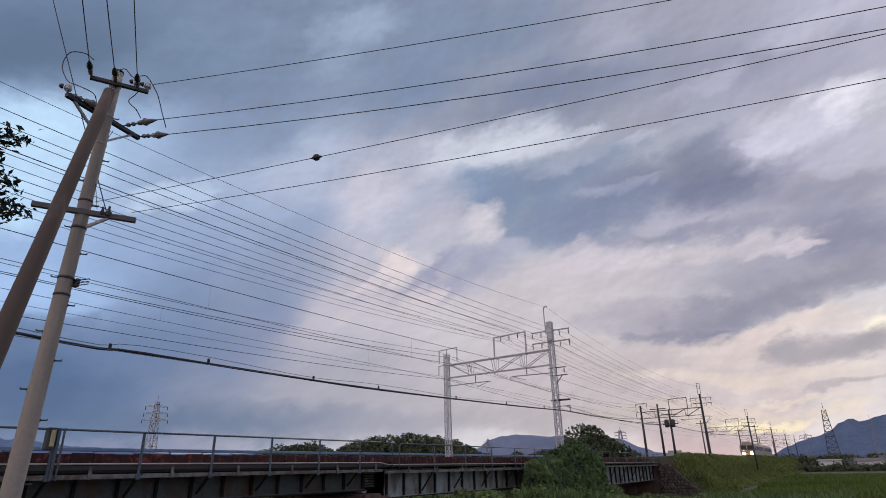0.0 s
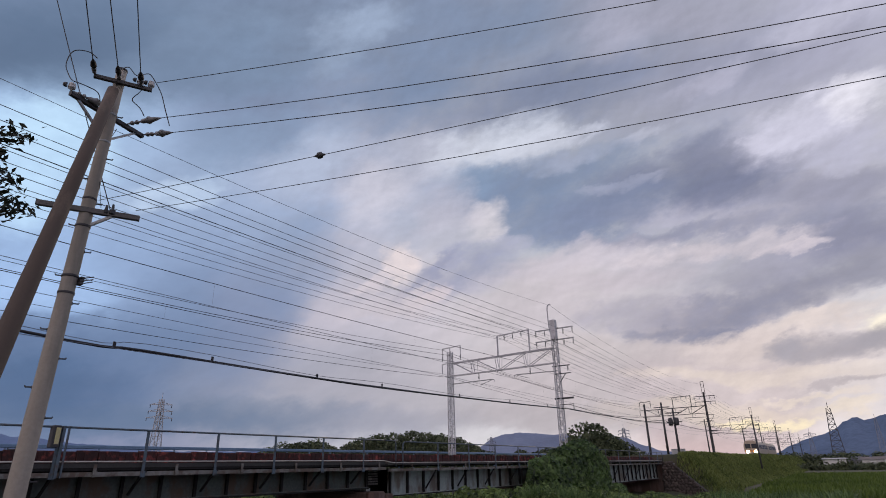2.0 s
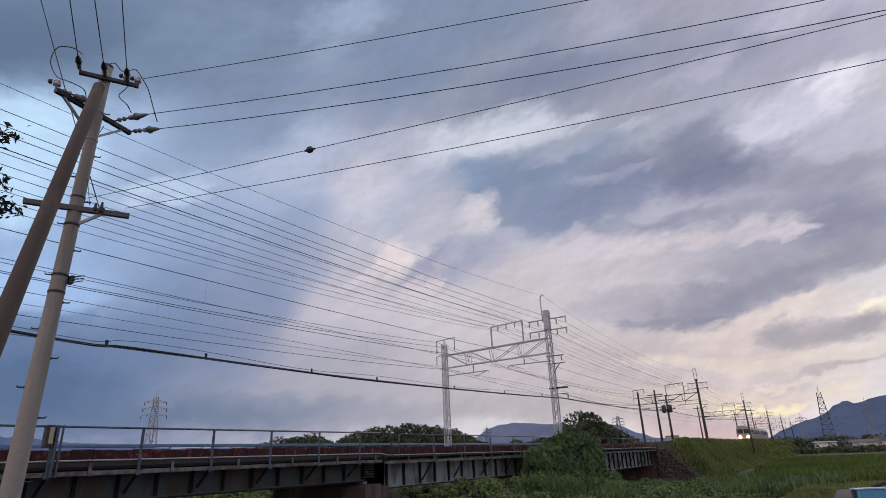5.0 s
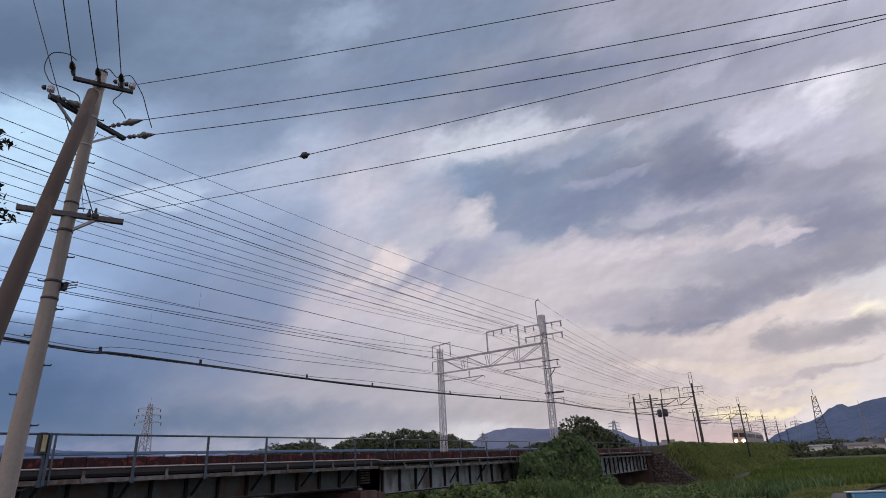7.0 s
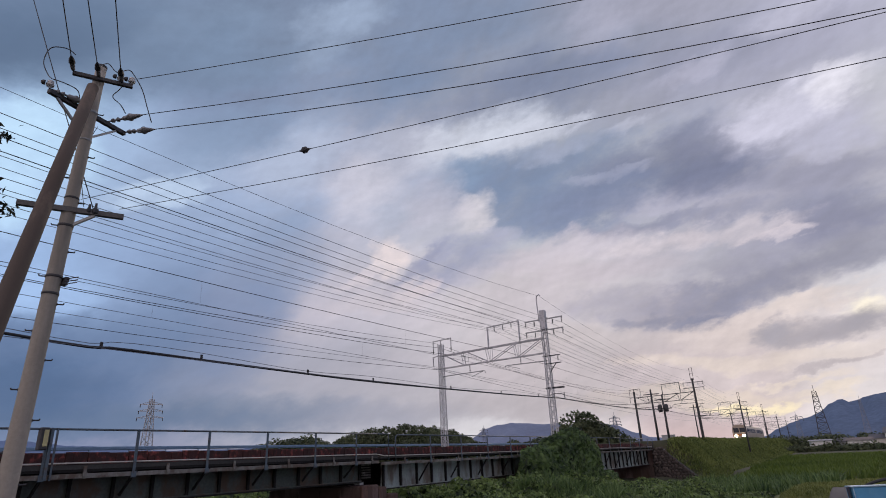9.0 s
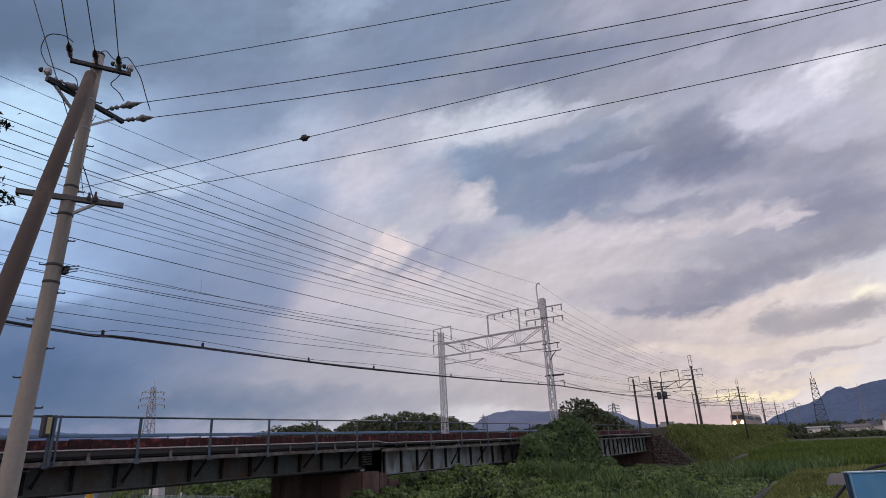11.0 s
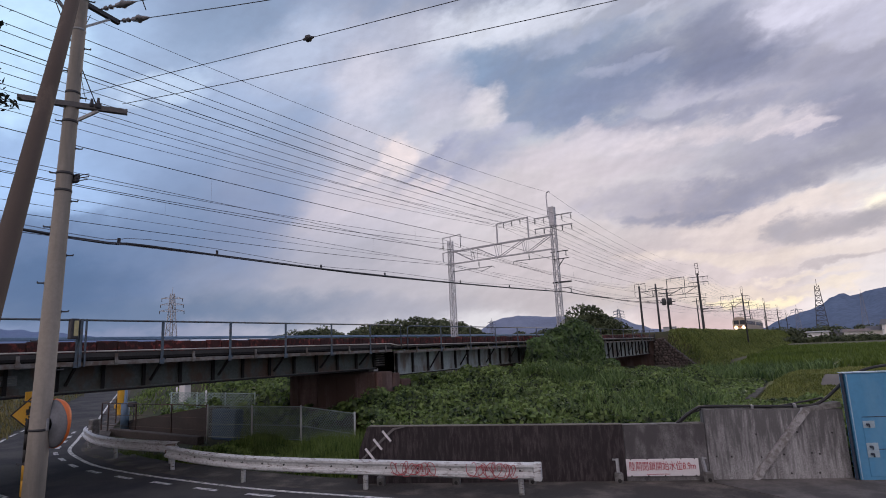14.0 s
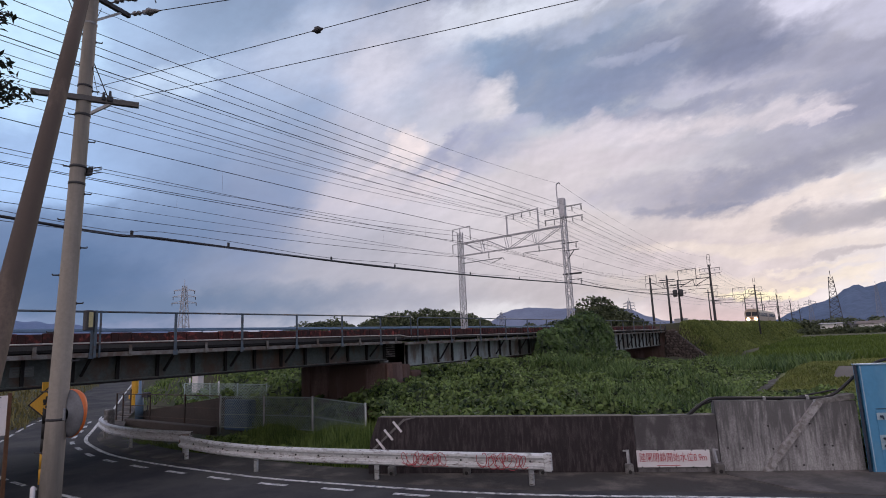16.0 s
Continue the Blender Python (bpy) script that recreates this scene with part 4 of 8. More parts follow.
part("shaft", bm, PIER_MAT, pier_b)
abut = thing("abutment", (-18, 59.2, 0), "dark rust-brown abutment at the bridge's end", "abutment")
bm = bmesh.new()
box(bm, (-18.2, 59.4, 1.4), (9.0, 2.2, 3.2), bevel=0.08)
part("wall", bm, PIER_MAT, abut)
bm = bmesh.new()
box(bm, (-13.95, 59.6, 2.75), (0.5, 2.6, 0.5), bevel=0.06)
part("coping", bm, CONCRETE, abut, "pale concrete coping")
abut_b = thing("abutment", (-18, -2, 0), "dark abutment at the bridge's near end", "abutment")
bm = bmesh.new()
box(bm, (-18.2, -2.0, 1.4), (9.0, 2.0, 3.2), bevel=0.08)
part("wall", bm, PIER_MAT, abut_b)


# painted span number
fc = bpy.data.curves.new("numeral", "FONT")
fc.body, fc.size, fc.extrude, fc.align_x, fc.align_y = "4", 0.34, 0.002, "CENTER", "CENTER"
tmp = new("numeral_source", fc)
bpy.context.view_layer.update()
me = bpy.data.meshes.new_from_object(tmp.evaluated_get(bpy.context.evaluated_depsgraph_get()))
bpy.data.objects.remove(tmp)
me.materials.clear()
me.materials.append(SIGN_WHITE)
piece("numeral", me, bridge, Matrix.Translation((WEB_X + 0.03, 24.15, 2.62)) @ pose(0, 0, 0, 90, 0, 90))
# ---- catenary portals ----
def lattice(bm, base, top, w0, w1, bays, t=0.05):
    """Four corner angles with crossed lacing between base and top."""
    a, b = Vector(base), Vector(top)
    def ring(f):
        p, w = a.lerp(b, f), (w0 + (w1 - w0) * f) / 2
        return [p + Vector((i * w, j * w, 0)) for i, j in ((-1, -1), (1, -1), (1, 1), (-1, 1))]
    lo, hi = ring(0), ring(1)
    for p, q in zip(lo, hi):
        bar(bm, p, q, t)
    for k in range(bays):
        r, s = ring(k / bays), ring((k + 1) / bays)
        for i in range(4):
            j = (i + 1) % 4
            if k % 2:
                bar(bm, r[i], s[j], t * 0.62)
            else:
                bar(bm, r[j], s[i], t * 0.62)
            bar(bm, r[i], r[j], t * 0.5)


def insulator(bm, top, drop=0.32, r=0.055, n=4):
    x, y, z = top
    prof = [(0.0, 0.015)]
    for k in range(n):
        zz = 0.05 + k * (drop - 0.08) / n
        prof += [(zz, 0.02), (zz + 0.015, r), (zz + 0.03, r * 0.9), (zz + 0.035, 0.02)]
    prof.append((drop, 0.015))
    tube(bm, [(x, y, z - d) for d, _ in prof], [q for _, q in prof], 8)


INS = {}


def add_insulator(parent, x, y, z, drop=0.34):
    key = round(drop, 2)
    if key not in INS:
        bm = bmesh.new()
        insulator(bm, (0, 0, 0), drop)
        INS[key] = shared("insulator", bm, PORCELAIN)
    return piece("insulator", INS[key], parent, pose(x, y, z))


XR, XL = -13.55, -21.35
PORTALS = [33.2, 82.0, 130.0, 178.0, 226.0, 275.0]
UP_ARM, LOW_ARM = 11.05, 10.35


def portal(y, first):
    steel = LATTICE if first else STEEL_DARK
    p = thing("catenary_portal", (XR, y, 3.3), "pale lattice steel catenary portal spanning both tracks" if first else "dark steel-pole catenary portal spanning both tracks", "catenary portal", "catenary portals")
    for x, h in ((XR, 11.55), (XL, 10.55)):
        bm = bmesh.new()
        if first:
            lattice(bm, (x, y, 1.2), (x, y, h), 0.34, 0.27, 30, 0.046)
        else:
            tube(bm, [(x, y, 3.0), (x, y, h)], [0.17, 0.12], 10)
        part("mast", bm, steel, p, "white-grey lattice mast" if first else "dark round mast")
    bm = bmesh.new()
    zt0, zt1, zb0, zb1 = 9.72, 9.86, 8.86, 8.93
    for dy in (-0.16, 0.16):
        L0, R0 = Vector((XL, y + dy, zt0)), Vector((XR, y + dy, zt1))
        L1, R1 = Vector((XL - 0.35, y + dy, zb0)), Vector((XR, y + dy, zb1))
        bar(bm, L0, R0, 0.065)
        bar(bm, L1, R1, 0.045)
        def top(f):
            return L0.lerp(R0, f)
        def low(f):
            return L1.lerp(R1, (f * 7.8 + 0.35) / 8.15)
        for f in (0.24, 0.48, 0.74):
            bar(bm, top(f - 0.02), low(f), 0.032)
            bar(bm, top(f + 0.03), low(f + 0.02), 0.022)
        for f0, f1 in ((0.04, 0.24), (0.26, 0.48), (0.74, 0.5), (0.98, 0.76)):
            bar(bm, top(f0), low(f1), 0.04)
    part("beam", bm, steel, p, "trussed cross beam")
    # frame on the beam for three feeders
    bm = bmesh.new()
    x0, x1 = -17.58, -15.28
    bar(bm, (x0, y, 9.8), (x0, y, 11.15), 0.08)
    bar(bm, (x1, y, 9.83), (x1, y, 11.25), 0.08)
    bar(bm, (x0 - 0.04, y, 11.15), (x1 + 0.04, y, 11.25), 0.07)
    frame_part = part("feeder_frame", bm, steel, p, "square frame standing on the beam")
    for k in range(3):
        add_insulator(frame_part, -17.06 + 0.62 * k, y, 11.14 + 0.03 * k)
    # two arms near the mast's head
    for z in (UP_ARM, LOW_ARM):
        bm = bmesh.new()
        bar(bm, (XR - 1.28, y, z), (XR + 1.28, y, z), 0.06, 0.07)
        arm = part("cross_arm", bm, STEEL_DARK if not first else STEEL_GREY, p, "cross arm with hanging insulators")
        for dx in (-1.22, -0.62, 0.62, 1.22):
            add_insulator(arm, XR + dx, y, z - 0.03)
    # head piece with a hooked earth-wire peak
    bm = bmesh.new()
    if first:
        box(bm, (XR, y, 11.0), (0.36, 0.36, 1.25), bevel=0.03)
        tube(bm, [(XR - 0.28, y, 10.9), (XR - 0.32, y, 12.35), (XR - 0.28, y, 12.6), (XR - 0.12, y, 12.7), (XR - 0.05, y, 12.62)], 0.035, 6)
    else:
        for dx in (-0.18, 0.18):
            bar(bm, (XR + dx, y, 11.3), (XR + dx, y, 12.9), 0.05)
        bar(bm, (XR - 0.18, y, 12.9), (XR + 0.18, y, 12.9), 0.05)
        bar(bm, (XR - 0.18, y, 12.2), (XR + 0.18, y, 12.2), 0.04)
    part("head", bm, LATTICE if first else STEEL_DARK, p, "mast head with earth-wire peak")
    # small arms below, on the road side
    bm = bmesh.new()
    bar(bm, (XR - 0.3, y, 8.72), (XR + 0.85, y, 8.72), 0.05)
    low_arm = part("side_arm", bm, STEEL_DARK, p, "side arm carrying a low feeder")
    bm = bmesh.new()
    bar(bm, (XR - 0.2, y, 8.25), (XR + 0.88, y, 8.25), 0.05)
    bar(bm, (XR + 0.55, y, 8.25), (XR + 0.1, y, 7.7), 0.04)
    part("side_arm", bm, STEEL_DARK, p, "braced side arm")
    bm = bmesh.new()
    bar(bm, (XR - 0.3, y, 6.78), (XR + 0.9, y, 6.78), 0.09, 0.1)
    part("side_arm", bm, STEEL_DARK, p, "stout low side arm")
    bm = bmesh.new()
    bar(bm, (XR, y, 6.42), (XR + 0.88, y, 6.42), 0.035)
    part("side_arm", bm, STEEL_DARK, p, "thin low side arm")
    add_insulator(low_arm, XR + 0.7, y, 8.70)
    add_insulator(low_arm, XR + 0.85, y, 6.42)
    # hinged cantilevers that hold the contact wires
    for x_m, reach, z in ((XL, 3.25, 8.32), (XR, -2.8, 8.44)):
        bm = bmesh.new()
        s = 1 if reach > 0 else -1
        bar(bm, (x_m, y, z), (x_m + reach, y, z + 0.04), 0.055)
        bar(bm, (x_m + reach - 0.9 * s, y, z - 0.26), (x_m + reach, y, z + 0.02), 0.035)
        tube(bm, [(x_m + reach, y, z + 0.04), (x_m + reach + 0.12 * s, y, z + 0.02), (x_m + reach + 0.16 * s, y, z - 0.12)], 0.02, 6)
        x_d = x_m + reach - 1.0 * s
        bar(bm, (x_d, y, 8.95), (x_d, y, z), 0.03)
        cant = part("cantilever", bm, STEEL_GREY if first else STEEL_DARK, p, "level registration arm with a steady arm below")
        add_insulator(cant, x_d, y, 8.82, 0.42)
    # bracket round the head of the other mast
    bm = bmesh.new()
    for dx in (-0.62, 0.0, 0.85):
        bar(bm, (XL + dx, y, 10.3), (XL + dx, y, 10.85), 0.05)
    bar(bm, (XL - 0.65, y, 10.81), (XL + 0.88, y, 10.89), 0.055)
    side = part("mast_bracket", bm, steel, p, "bracket carrying feeders at the mast head")
    bm = bmesh.new()
    bar(bm, (XL - 0.66, y, 9.1), (XL - 0.66, y, 9.75), 0.05)
    bar(bm, (XL - 0.68, y, 9.72), (XL + 0.1, y, 9.8), 0.05)
    part("mast_bracket", bm, steel, p, "lower bracket beside the mast")
    add_insulator(side, XL - 0.62, y, 10.3)
    add_insulator(side, XL + 0.85, y, 10.3)
    return p


for k, y in enumerate(PORTALS):
    portal(y, k == 0)

# ---- wires along the track ----
def wire(a, b, sag, r, material, label, group="overhead wires", name="overhead_wire", n=18):
    bm = bmesh.new()
    tube(bm, sagging(a, b, sag, n), r, 5)
    return mesh_thing(name, bm, material, label, "wire", group, smooth=True)


RUNS = [(XR - 0.1, 12.6, 1.4, 0.008)]
RUNS += [(XR + dx, UP_ARM - 0.38, 0.80, 0.010) for dx in (-1.22, -0.62, 0.62, 1.22)]
RUNS += [(XR + dx, LOW_ARM - 0.38, 0.60, 0.010 + 0.003 * (dx > 0 and dx < 1)) for dx in (-1.22, -0.62, 0.62, 1.22)]
RUNS += [(-17.06 + 0.62 * k, 10.8, 1.12, 0.010) for k in range(3)]
RUNS += [(XL - 0.62, 10.75, 0.98, 0.012), (XL, 10.3, 1.0, 0.015), (XL - 0.66, 9.1, 0.58, 0.010), (XL - 0.1, 8.8, 0.8, 0.014)]
RUNS += [(XR + 0.85, 6.1, 0.5, 0.009)]
stops = [PORTALS[0] - 56.0] + PORTALS
for x, z, sag, r in RUNS:
    for k, (y0, y1) in enumerate(zip(stops[:5], stops[1:5])):
        wire((x, y0, z), (x, y1, z), sag * ((y1 - y0) / 56) ** 2, r * 0.85, GREY_WIRE if r < 0.012 else BLACK_WIRE, "thin dark feeder wire between the catenary portals")
for x, drop in ((-18.85, 0.78), (-16.15, 0.45)):
    for y0, y1 in zip(stops[:5], stops[1:5]):
        cat = thing("catenary_wire", (x, y1, 8.14), "sagging messenger wire with a level contact wire below", "wire", "catenary wires")
        sag = drop * ((y1 - y0) / 56) ** 2
        bm = bmesh.new()
        tube(bm, sagging((x, y0, 9.3), (x, y1, 9.3), sag, 18), 0.012, 5)
        part("messenger_wire", bm, BLACK_WIRE, cat)
        bm = bmesh.new()
        tube(bm, sagging((x, y0, 8.14), (x, y1, 8.14), 0.04, 6), 0.009, 5)
        part("contact_wire", bm, GREY_WIRE, cat)
        for k in range(1, 5):
            f = k / 5
            bm = bmesh.new()
            tube(bm, [(x, y0 + (y1 - y0) * f, 8.13), (x, y0 + (y1 - y0) * f, 9.3 - 4 * sag * f * (1 - f))], 0.003, 4)
            part("dropper", bm, GREY_WIRE, cat)

# thick telephone cable on its messenger, from the mast's low arm
CABLE = [(-12.6, -14.0, 6.7, 0), (-13.2, 4.0, 5.79, 0), (-13.2, 7.2, 5.745, 0), (-13.2, 12, 5.72, 0), (-13.2, 16, 5.735, 0), (-13.2, 22.5, 5.87, 0), (-13.15, 28, 6.0, 0), (-13.1, 33.2, 6.16, 0)]
pts = smooth_line([(x, y, z) for x, y, z, _ in CABLE], 5)
cable = thing("telephone_cable", (-13.2, 12, 5.7), "thick black telephone cable slung beside the bridge", "cable")
bm = bmesh.new()
tube(bm, pts, 0.032, 8)
part("sheath", bm, BLACK_WIRE, cable, smooth=True)
bm = bmesh.new()
tube(bm, [p + Vector((0, 0, 0.13 + 0.05 * math.sin(i * 0.7))) for i, p in enumerate(pts)], 0.007, 5)
part("messenger_wire", bm, GREY_WIRE, cable)
for i in range(4, len(pts), 4):
    bm = bmesh.new()
    box(bm, pts[i] + Vector((0, 0, 0.06)), (0.03, 0.07, 0.15), bevel=0.008)
    part("clip", bm, BLACK_WIRE, cable)
wire((-13.1, 33.2, 6.16), (-13.5, 62.5, 6.7), 0.15, 0.028, BLACK_WIRE, "thick black telephone cable to the far pole", "telephone cables", "telephone_cable")
wire((-13.0, 33.2, 6.42), (-14.9, 64.2, 6.9), 0.3, 0.016, BLACK_WIRE, "black telephone cable to the far pole", "telephone cables", "telephone_cable")
wire((-13.5, 62.5, 6.7), (-10.5, 100.0, 6.9), 0.4, 0.026, BLACK_WIRE, "thick black telephone cable to the far pole", "telephone cables", "telephone_cable")
wire((-12.75, 33.2, 6.1), (-13.5, 62.5, 7.9), 0.5, 0.012, BLACK_WIRE, "thin service wire to the transformer pole", "telephone cables", "telephone_cable")

# ---- wooden and concrete line poles beyond the bridge ----
def line_pole(x, y, z0, z1, label, transformer=False):
    p = thing("line_pole", (x, y, z0), label, "utility pole", "line poles")
    bm = bmesh.new()
    tube(bm, [(x, y, z0), (x, y, z1)], [0.13, 0.085], 10)
    part("shaft", bm, STEEL_DARK, p, smooth=True)
    bm = bmesh.new()
    box(bm, (x, y + 0.02, z1 - 0.5), (1.6, 0.09, 0.09))
    part("cross_arm", bm, STEEL_DARK, p, "dark cross arm")
    if transformer:
        bm = bmesh.new()
        box(bm, (x, y + 0.02, z1 - 1.4), (1.5, 0.09, 0.09))
        part("cross_arm", bm, STEEL_DARK, p, "dark cross arm")
        for dx in (-0.30, 0.28):
            bm = bmesh.new()
            tube(bm, [(x + dx, y - 0.3, z1 - 1.75), (x + dx, y - 0.3, z1 - 1.65), (x + dx, y - 0.3, z1 - 1.1), (x + dx, y - 0.3, z1 - 1.0)], [0.16, 0.22, 0.22, 0.14], 14)
            part("transformer", bm, STEEL_DARK, p, "dark grey drum transformer", smooth=True)
    return p


line_pole(-14.95, 64.2, 3.0, 9.0, "dark line pole beside the embankment")
line_pole(-13.5, 62.5, 2.6, 8.25, "dark line pole carrying two drum transformers", True)
line_pole(-10.4, 100.0, 0.5, 8.6, "dark line pole at the embankment's foot")
line_pole(-19.4, 113.3, 3.3, 10.2, "dark line pole beyond the track")
line_pole(-15.5, 160.0, 3.3, 11.5, "dark line pole beyond the track")
line_pole(-17.9, 149.0, 3.3, 10.4, "dark line pole beyond the track")
# ---- the concrete utility pole and its strut ----
POLE_BASE, POLE_TOP = Vector((-11.20, 4.36, -0.1)), Vector((-11.065, 4.535, 11.06))
pole = thing("utility_pole", POLE_BASE, "tall pale concrete utility pole beside the lane", "utility pole")


def on_pole(z, d=0.0, ang=0.0):
    f = (z - POLE_BASE.z) / (POLE_TOP.z - POLE_BASE.z)
    p = POLE_BASE.lerp(POLE_TOP, f)
    return p + Vector((math.cos(radians(ang)), math.sin(radians(ang)), 0)) * d


def pole_r(z):
    return 0.170 - 0.072 * z / 11.15


bm = bmesh.new()
tube(bm, [on_pole(z) for z in (-0.1, 2, 4, 6, 8, 10, 11.06)], [pole_r(z) for z in (-0.1, 2, 4, 6, 8, 10, 11.06)], 24)
part("shaft", bm, POLE_CONCRETE, pole, smooth=True)
bm = bmesh.new()
tube(bm, [on_pole(11.06), on_pole(11.10), on_pole(11.12)], [0.105, 0.105, 0.05], 20)
part("cap", bm, STEEL_DARK, pole, "dark pole cap", smooth=True)
for z, h in ((10.72, 0.06), (9.95, 0.05), (9.3, 0.04), (8.02, 0.04), (7.78, 0.07), (7.45, 0.05), (6.45, 0.05), (6.13, 0.045), (1.98, 0.04)):
    bm = bmesh.new()
    r = pole_r(z) + 0.008
    tube(bm, [on_pole(z - h / 2), on_pole(z + h / 2)], r, 20, ends=True)
    part("band", bm, STEEL_DARK if z < 9 else STEEL_GREY, pole, "steel pole band", smooth=True)
# climbing pegs, alternate sides
bm = bmesh.new()
tube(bm, [(0, 0, 0), (0.03, 0, 0), (0.031, 0, 0), (0.12, 0, 0), (0.125, 0, 0.025)], [0.026, 0.026, 0.013, 0.013, 0.013], 8)
peg = shared("step_peg", bm, STEEL_DARK)
for k in range(18):
    z = 1.45 + 0.5 * k
    ang = 62 if k % 2 else -118
    p = on_pole(z, pole_r(z) - 0.02, ang)
    piece("step_peg", peg, pole, pose(p.x, p.y, z, 0, 0, ang))

# cross arms, insulators and leads at the head
A0, A1 = Vector((-11.13, 4.06, 10.68)), Vector((-10.65, 5.02, 10.70))
B0, B1 = Vector((-10.97, 3.68, 9.96)), Vector((-11.39, 5.36, 10.0))
X0, X1 = Vector((-11.40, 3.73, 7.76)), Vector((-10.61, 5.25, 7.76))
for a, b, w, lab in ((A0, A1, 0.075, "grey steel cross arm"), (B0, B1, 0.085, "grey steel cross arm"), (X0, X1, 0.095, "pale steel cross arm")):
    bm = bmesh.new()
    bar(bm, a, b, w)
    part("cross_arm", bm, mat("weathered_arm", (0.10, 0.098, 0.10), 0.6, 0.2, vary=0.4) if a is X0 else STEEL_DARK, pole, lab)
bm = bmesh.new()
bar(bm, B0.lerp(B1, 0.1) - Vector((0, 0, 0.04)), on_pole(9.35), 0.045)
bar(bm, B0.lerp(B1, 0.88) - Vector((0, 0, 0.04)), on_pole(9.35), 0.045)
part("brace", bm, STEEL_GREY, pole, "grey arm brace")
bm = bmesh.new()
bar(bm, X0.lerp(X1, 0.72) - Vector((0, 0, 0.05)), on_pole(7.42), 0.05)
part("brace", bm, STEEL_GREY, pole, "grey arm brace")


def pin_insulator(parent, p, s=1.0, white=True):
    bm = bmesh.new()
    prof = [(0.0, 0.02), (0.05, 0.02), (0.06, 0.075), (0.11, 0.085), (0.12, 0.05), (0.15, 0.07), (0.19, 0.065), (0.21, 0.03), (0.22, 0.02)]
    tube(bm, [Vector(p) + Vector((0, 0, h * s)) for h, _ in prof], [r * s for _, r in prof], 12)
    ins = part("insulator", bm, PORCELAIN_WHITE if white else PORCELAIN, parent, "white porcelain pin insulator" if white else "grey insulator", smooth=True)
    bm = bmesh.new()
    q = Vector(p) + Vector((-0.03, -0.09, 0.12)) * s
    tube(bm, [q, q + Vector((-0.02, -0.05, 0)) * s, q + Vector((-0.03, -0.08, 0)) * s], [0.06 * s, 0.055 * s, 0.02 * s], 10)
    part("end_cap", bm, STEEL_DARK, ins, "black clamp cap", smooth=True)
    return ins


def strain_insulator(parent, a, b, r=0.05, sheds=5):
    a, b = Vector(a), Vector(b)
    pts, rad = [a], [0.015]
    for f in (0.10, 0.24):
        for df, q in ((0, 0.018), (0.02, r * 0.8), (0.07, r), (0.10, 0.02)):
            pts.append(a.lerp(b, f + df))
            rad.append(q)
    pts += [a.lerp(b, f) for f in (0.40, 0.46, 0.56, 0.64, 0.70, 0.84, 0.92, 1.0)]
    rad += [0.022, 0.05, 0.055, 0.085, 0.06, 0.04, 0.022, 0.008]
    bm = bmesh.new()
    tube(bm, pts, rad, 10)
    return part("strain_insulator", bm, PORCELAIN, parent, "grey strain insulator with its clamp", smooth=True)


for p in (A0.lerp(A1, 0.78) + Vector((0, 0, 0.04)), A0.lerp(A1, 0.97) + Vector((0, 0, 0.04)), B0 + Vector((0, 0, 0.05))):
    pin_insulator(pole, p, 0.85)
# leads going out over the viewer from the head
at_lead = (-12.05, 3.65, 12.03)
UP = [(A0, Vector((-9.39, 3.02, 10.9))), (A0.lerp(A1, 0.42), Vector((-9.04, 3.26, 10.9))), (A0.lerp(A1, 0.80), Vector((-8.65, 3.53, 10.9))), (X0.lerp(X1, 0.70), Vector(at_lead))]
for i, (a, b) in enumerate(UP):
    a = a + Vector((0, 0, 0.06))
    d = b - a
    if i < 3:
        n = d.normalized()
        bm = bmesh.new()
        tube(bm, [a, a + n * 0.04, a + n * 0.16, a + n * 0.20], [0.02, 0.042, 0.048, 0.03], 10)
        lead = part("strain_insulator", bm, PORCELAIN, pole, "grey strain insulator", smooth=True)
        bm = bmesh.new()
        tube(bm, [a + n * 0.19, a + n * 0.24, a + n * 0.34, a + n * 0.44], [0.03, 0.062, 0.05, 0.012], 10)
        part("boot", bm, BLACK_PIPE, lead, "black clamp boot", smooth=True)
        a = a + d.normalized() * 0.4
    wire(a, a + d * (5.5 if i < 3 else 2.5) + Vector((0, 0, 0.3)), 0.15, 0.010, BLACK_WIRE, "black service wire running back from the pole head", "service wires", "service_wire")


def right_wire(a, b, r, label, sag=0.35, far=2.6):
    a, b = Vector(a), Vector(b)
    end = a + (b - a) * far
    end.z = a.z + (b.z - a.z + 4 * sag / far * (1 - 1 / far)) * far
    return wire(a, end, sag, r, BLACK_WIRE, label, "service wires", "service_wire", 20)


W = [((-10.46, 5.00, 10.80), (-0.67, 8.42, 10.4), 0.0075, 0.4), ((-10.38, 5.20, 10.0), (2.14, 9.55, 9.6), 0.008, 1.05), ((-10.39, 5.49, 9.8), (2.08, 9.69, 9.3), 0.0085, 1.1)]
for a, b, r, sag in W:
    right_wire(a, b, r, "black high-tension wire leaving the pole", sag)
strain_insulator(pole, B0.lerp(B1, 0.74) + Vector((0.05, 0, 0.03)), (-10.38, 5.20, 10.0))
strain_insulator(pole, B1 + Vector((0.03, 0, 0.03)), (-10.39, 5.49, 9.8))
strain_insulator(pole, B0 + Vector((0.0, 0.05, 0.06)), B0 + Vector((-0.05, 0.72, 0.10)))
bm = bmesh.new()
low_a = Vector((-11.04, 4.62, 8.04))
LOW_B = Vector((1.63, 7.62, 7.9))
ball_f = 0.383
right_wire(low_a, LOW_B, 0.006, "thin dark service wire with a splice ball", 0.35)
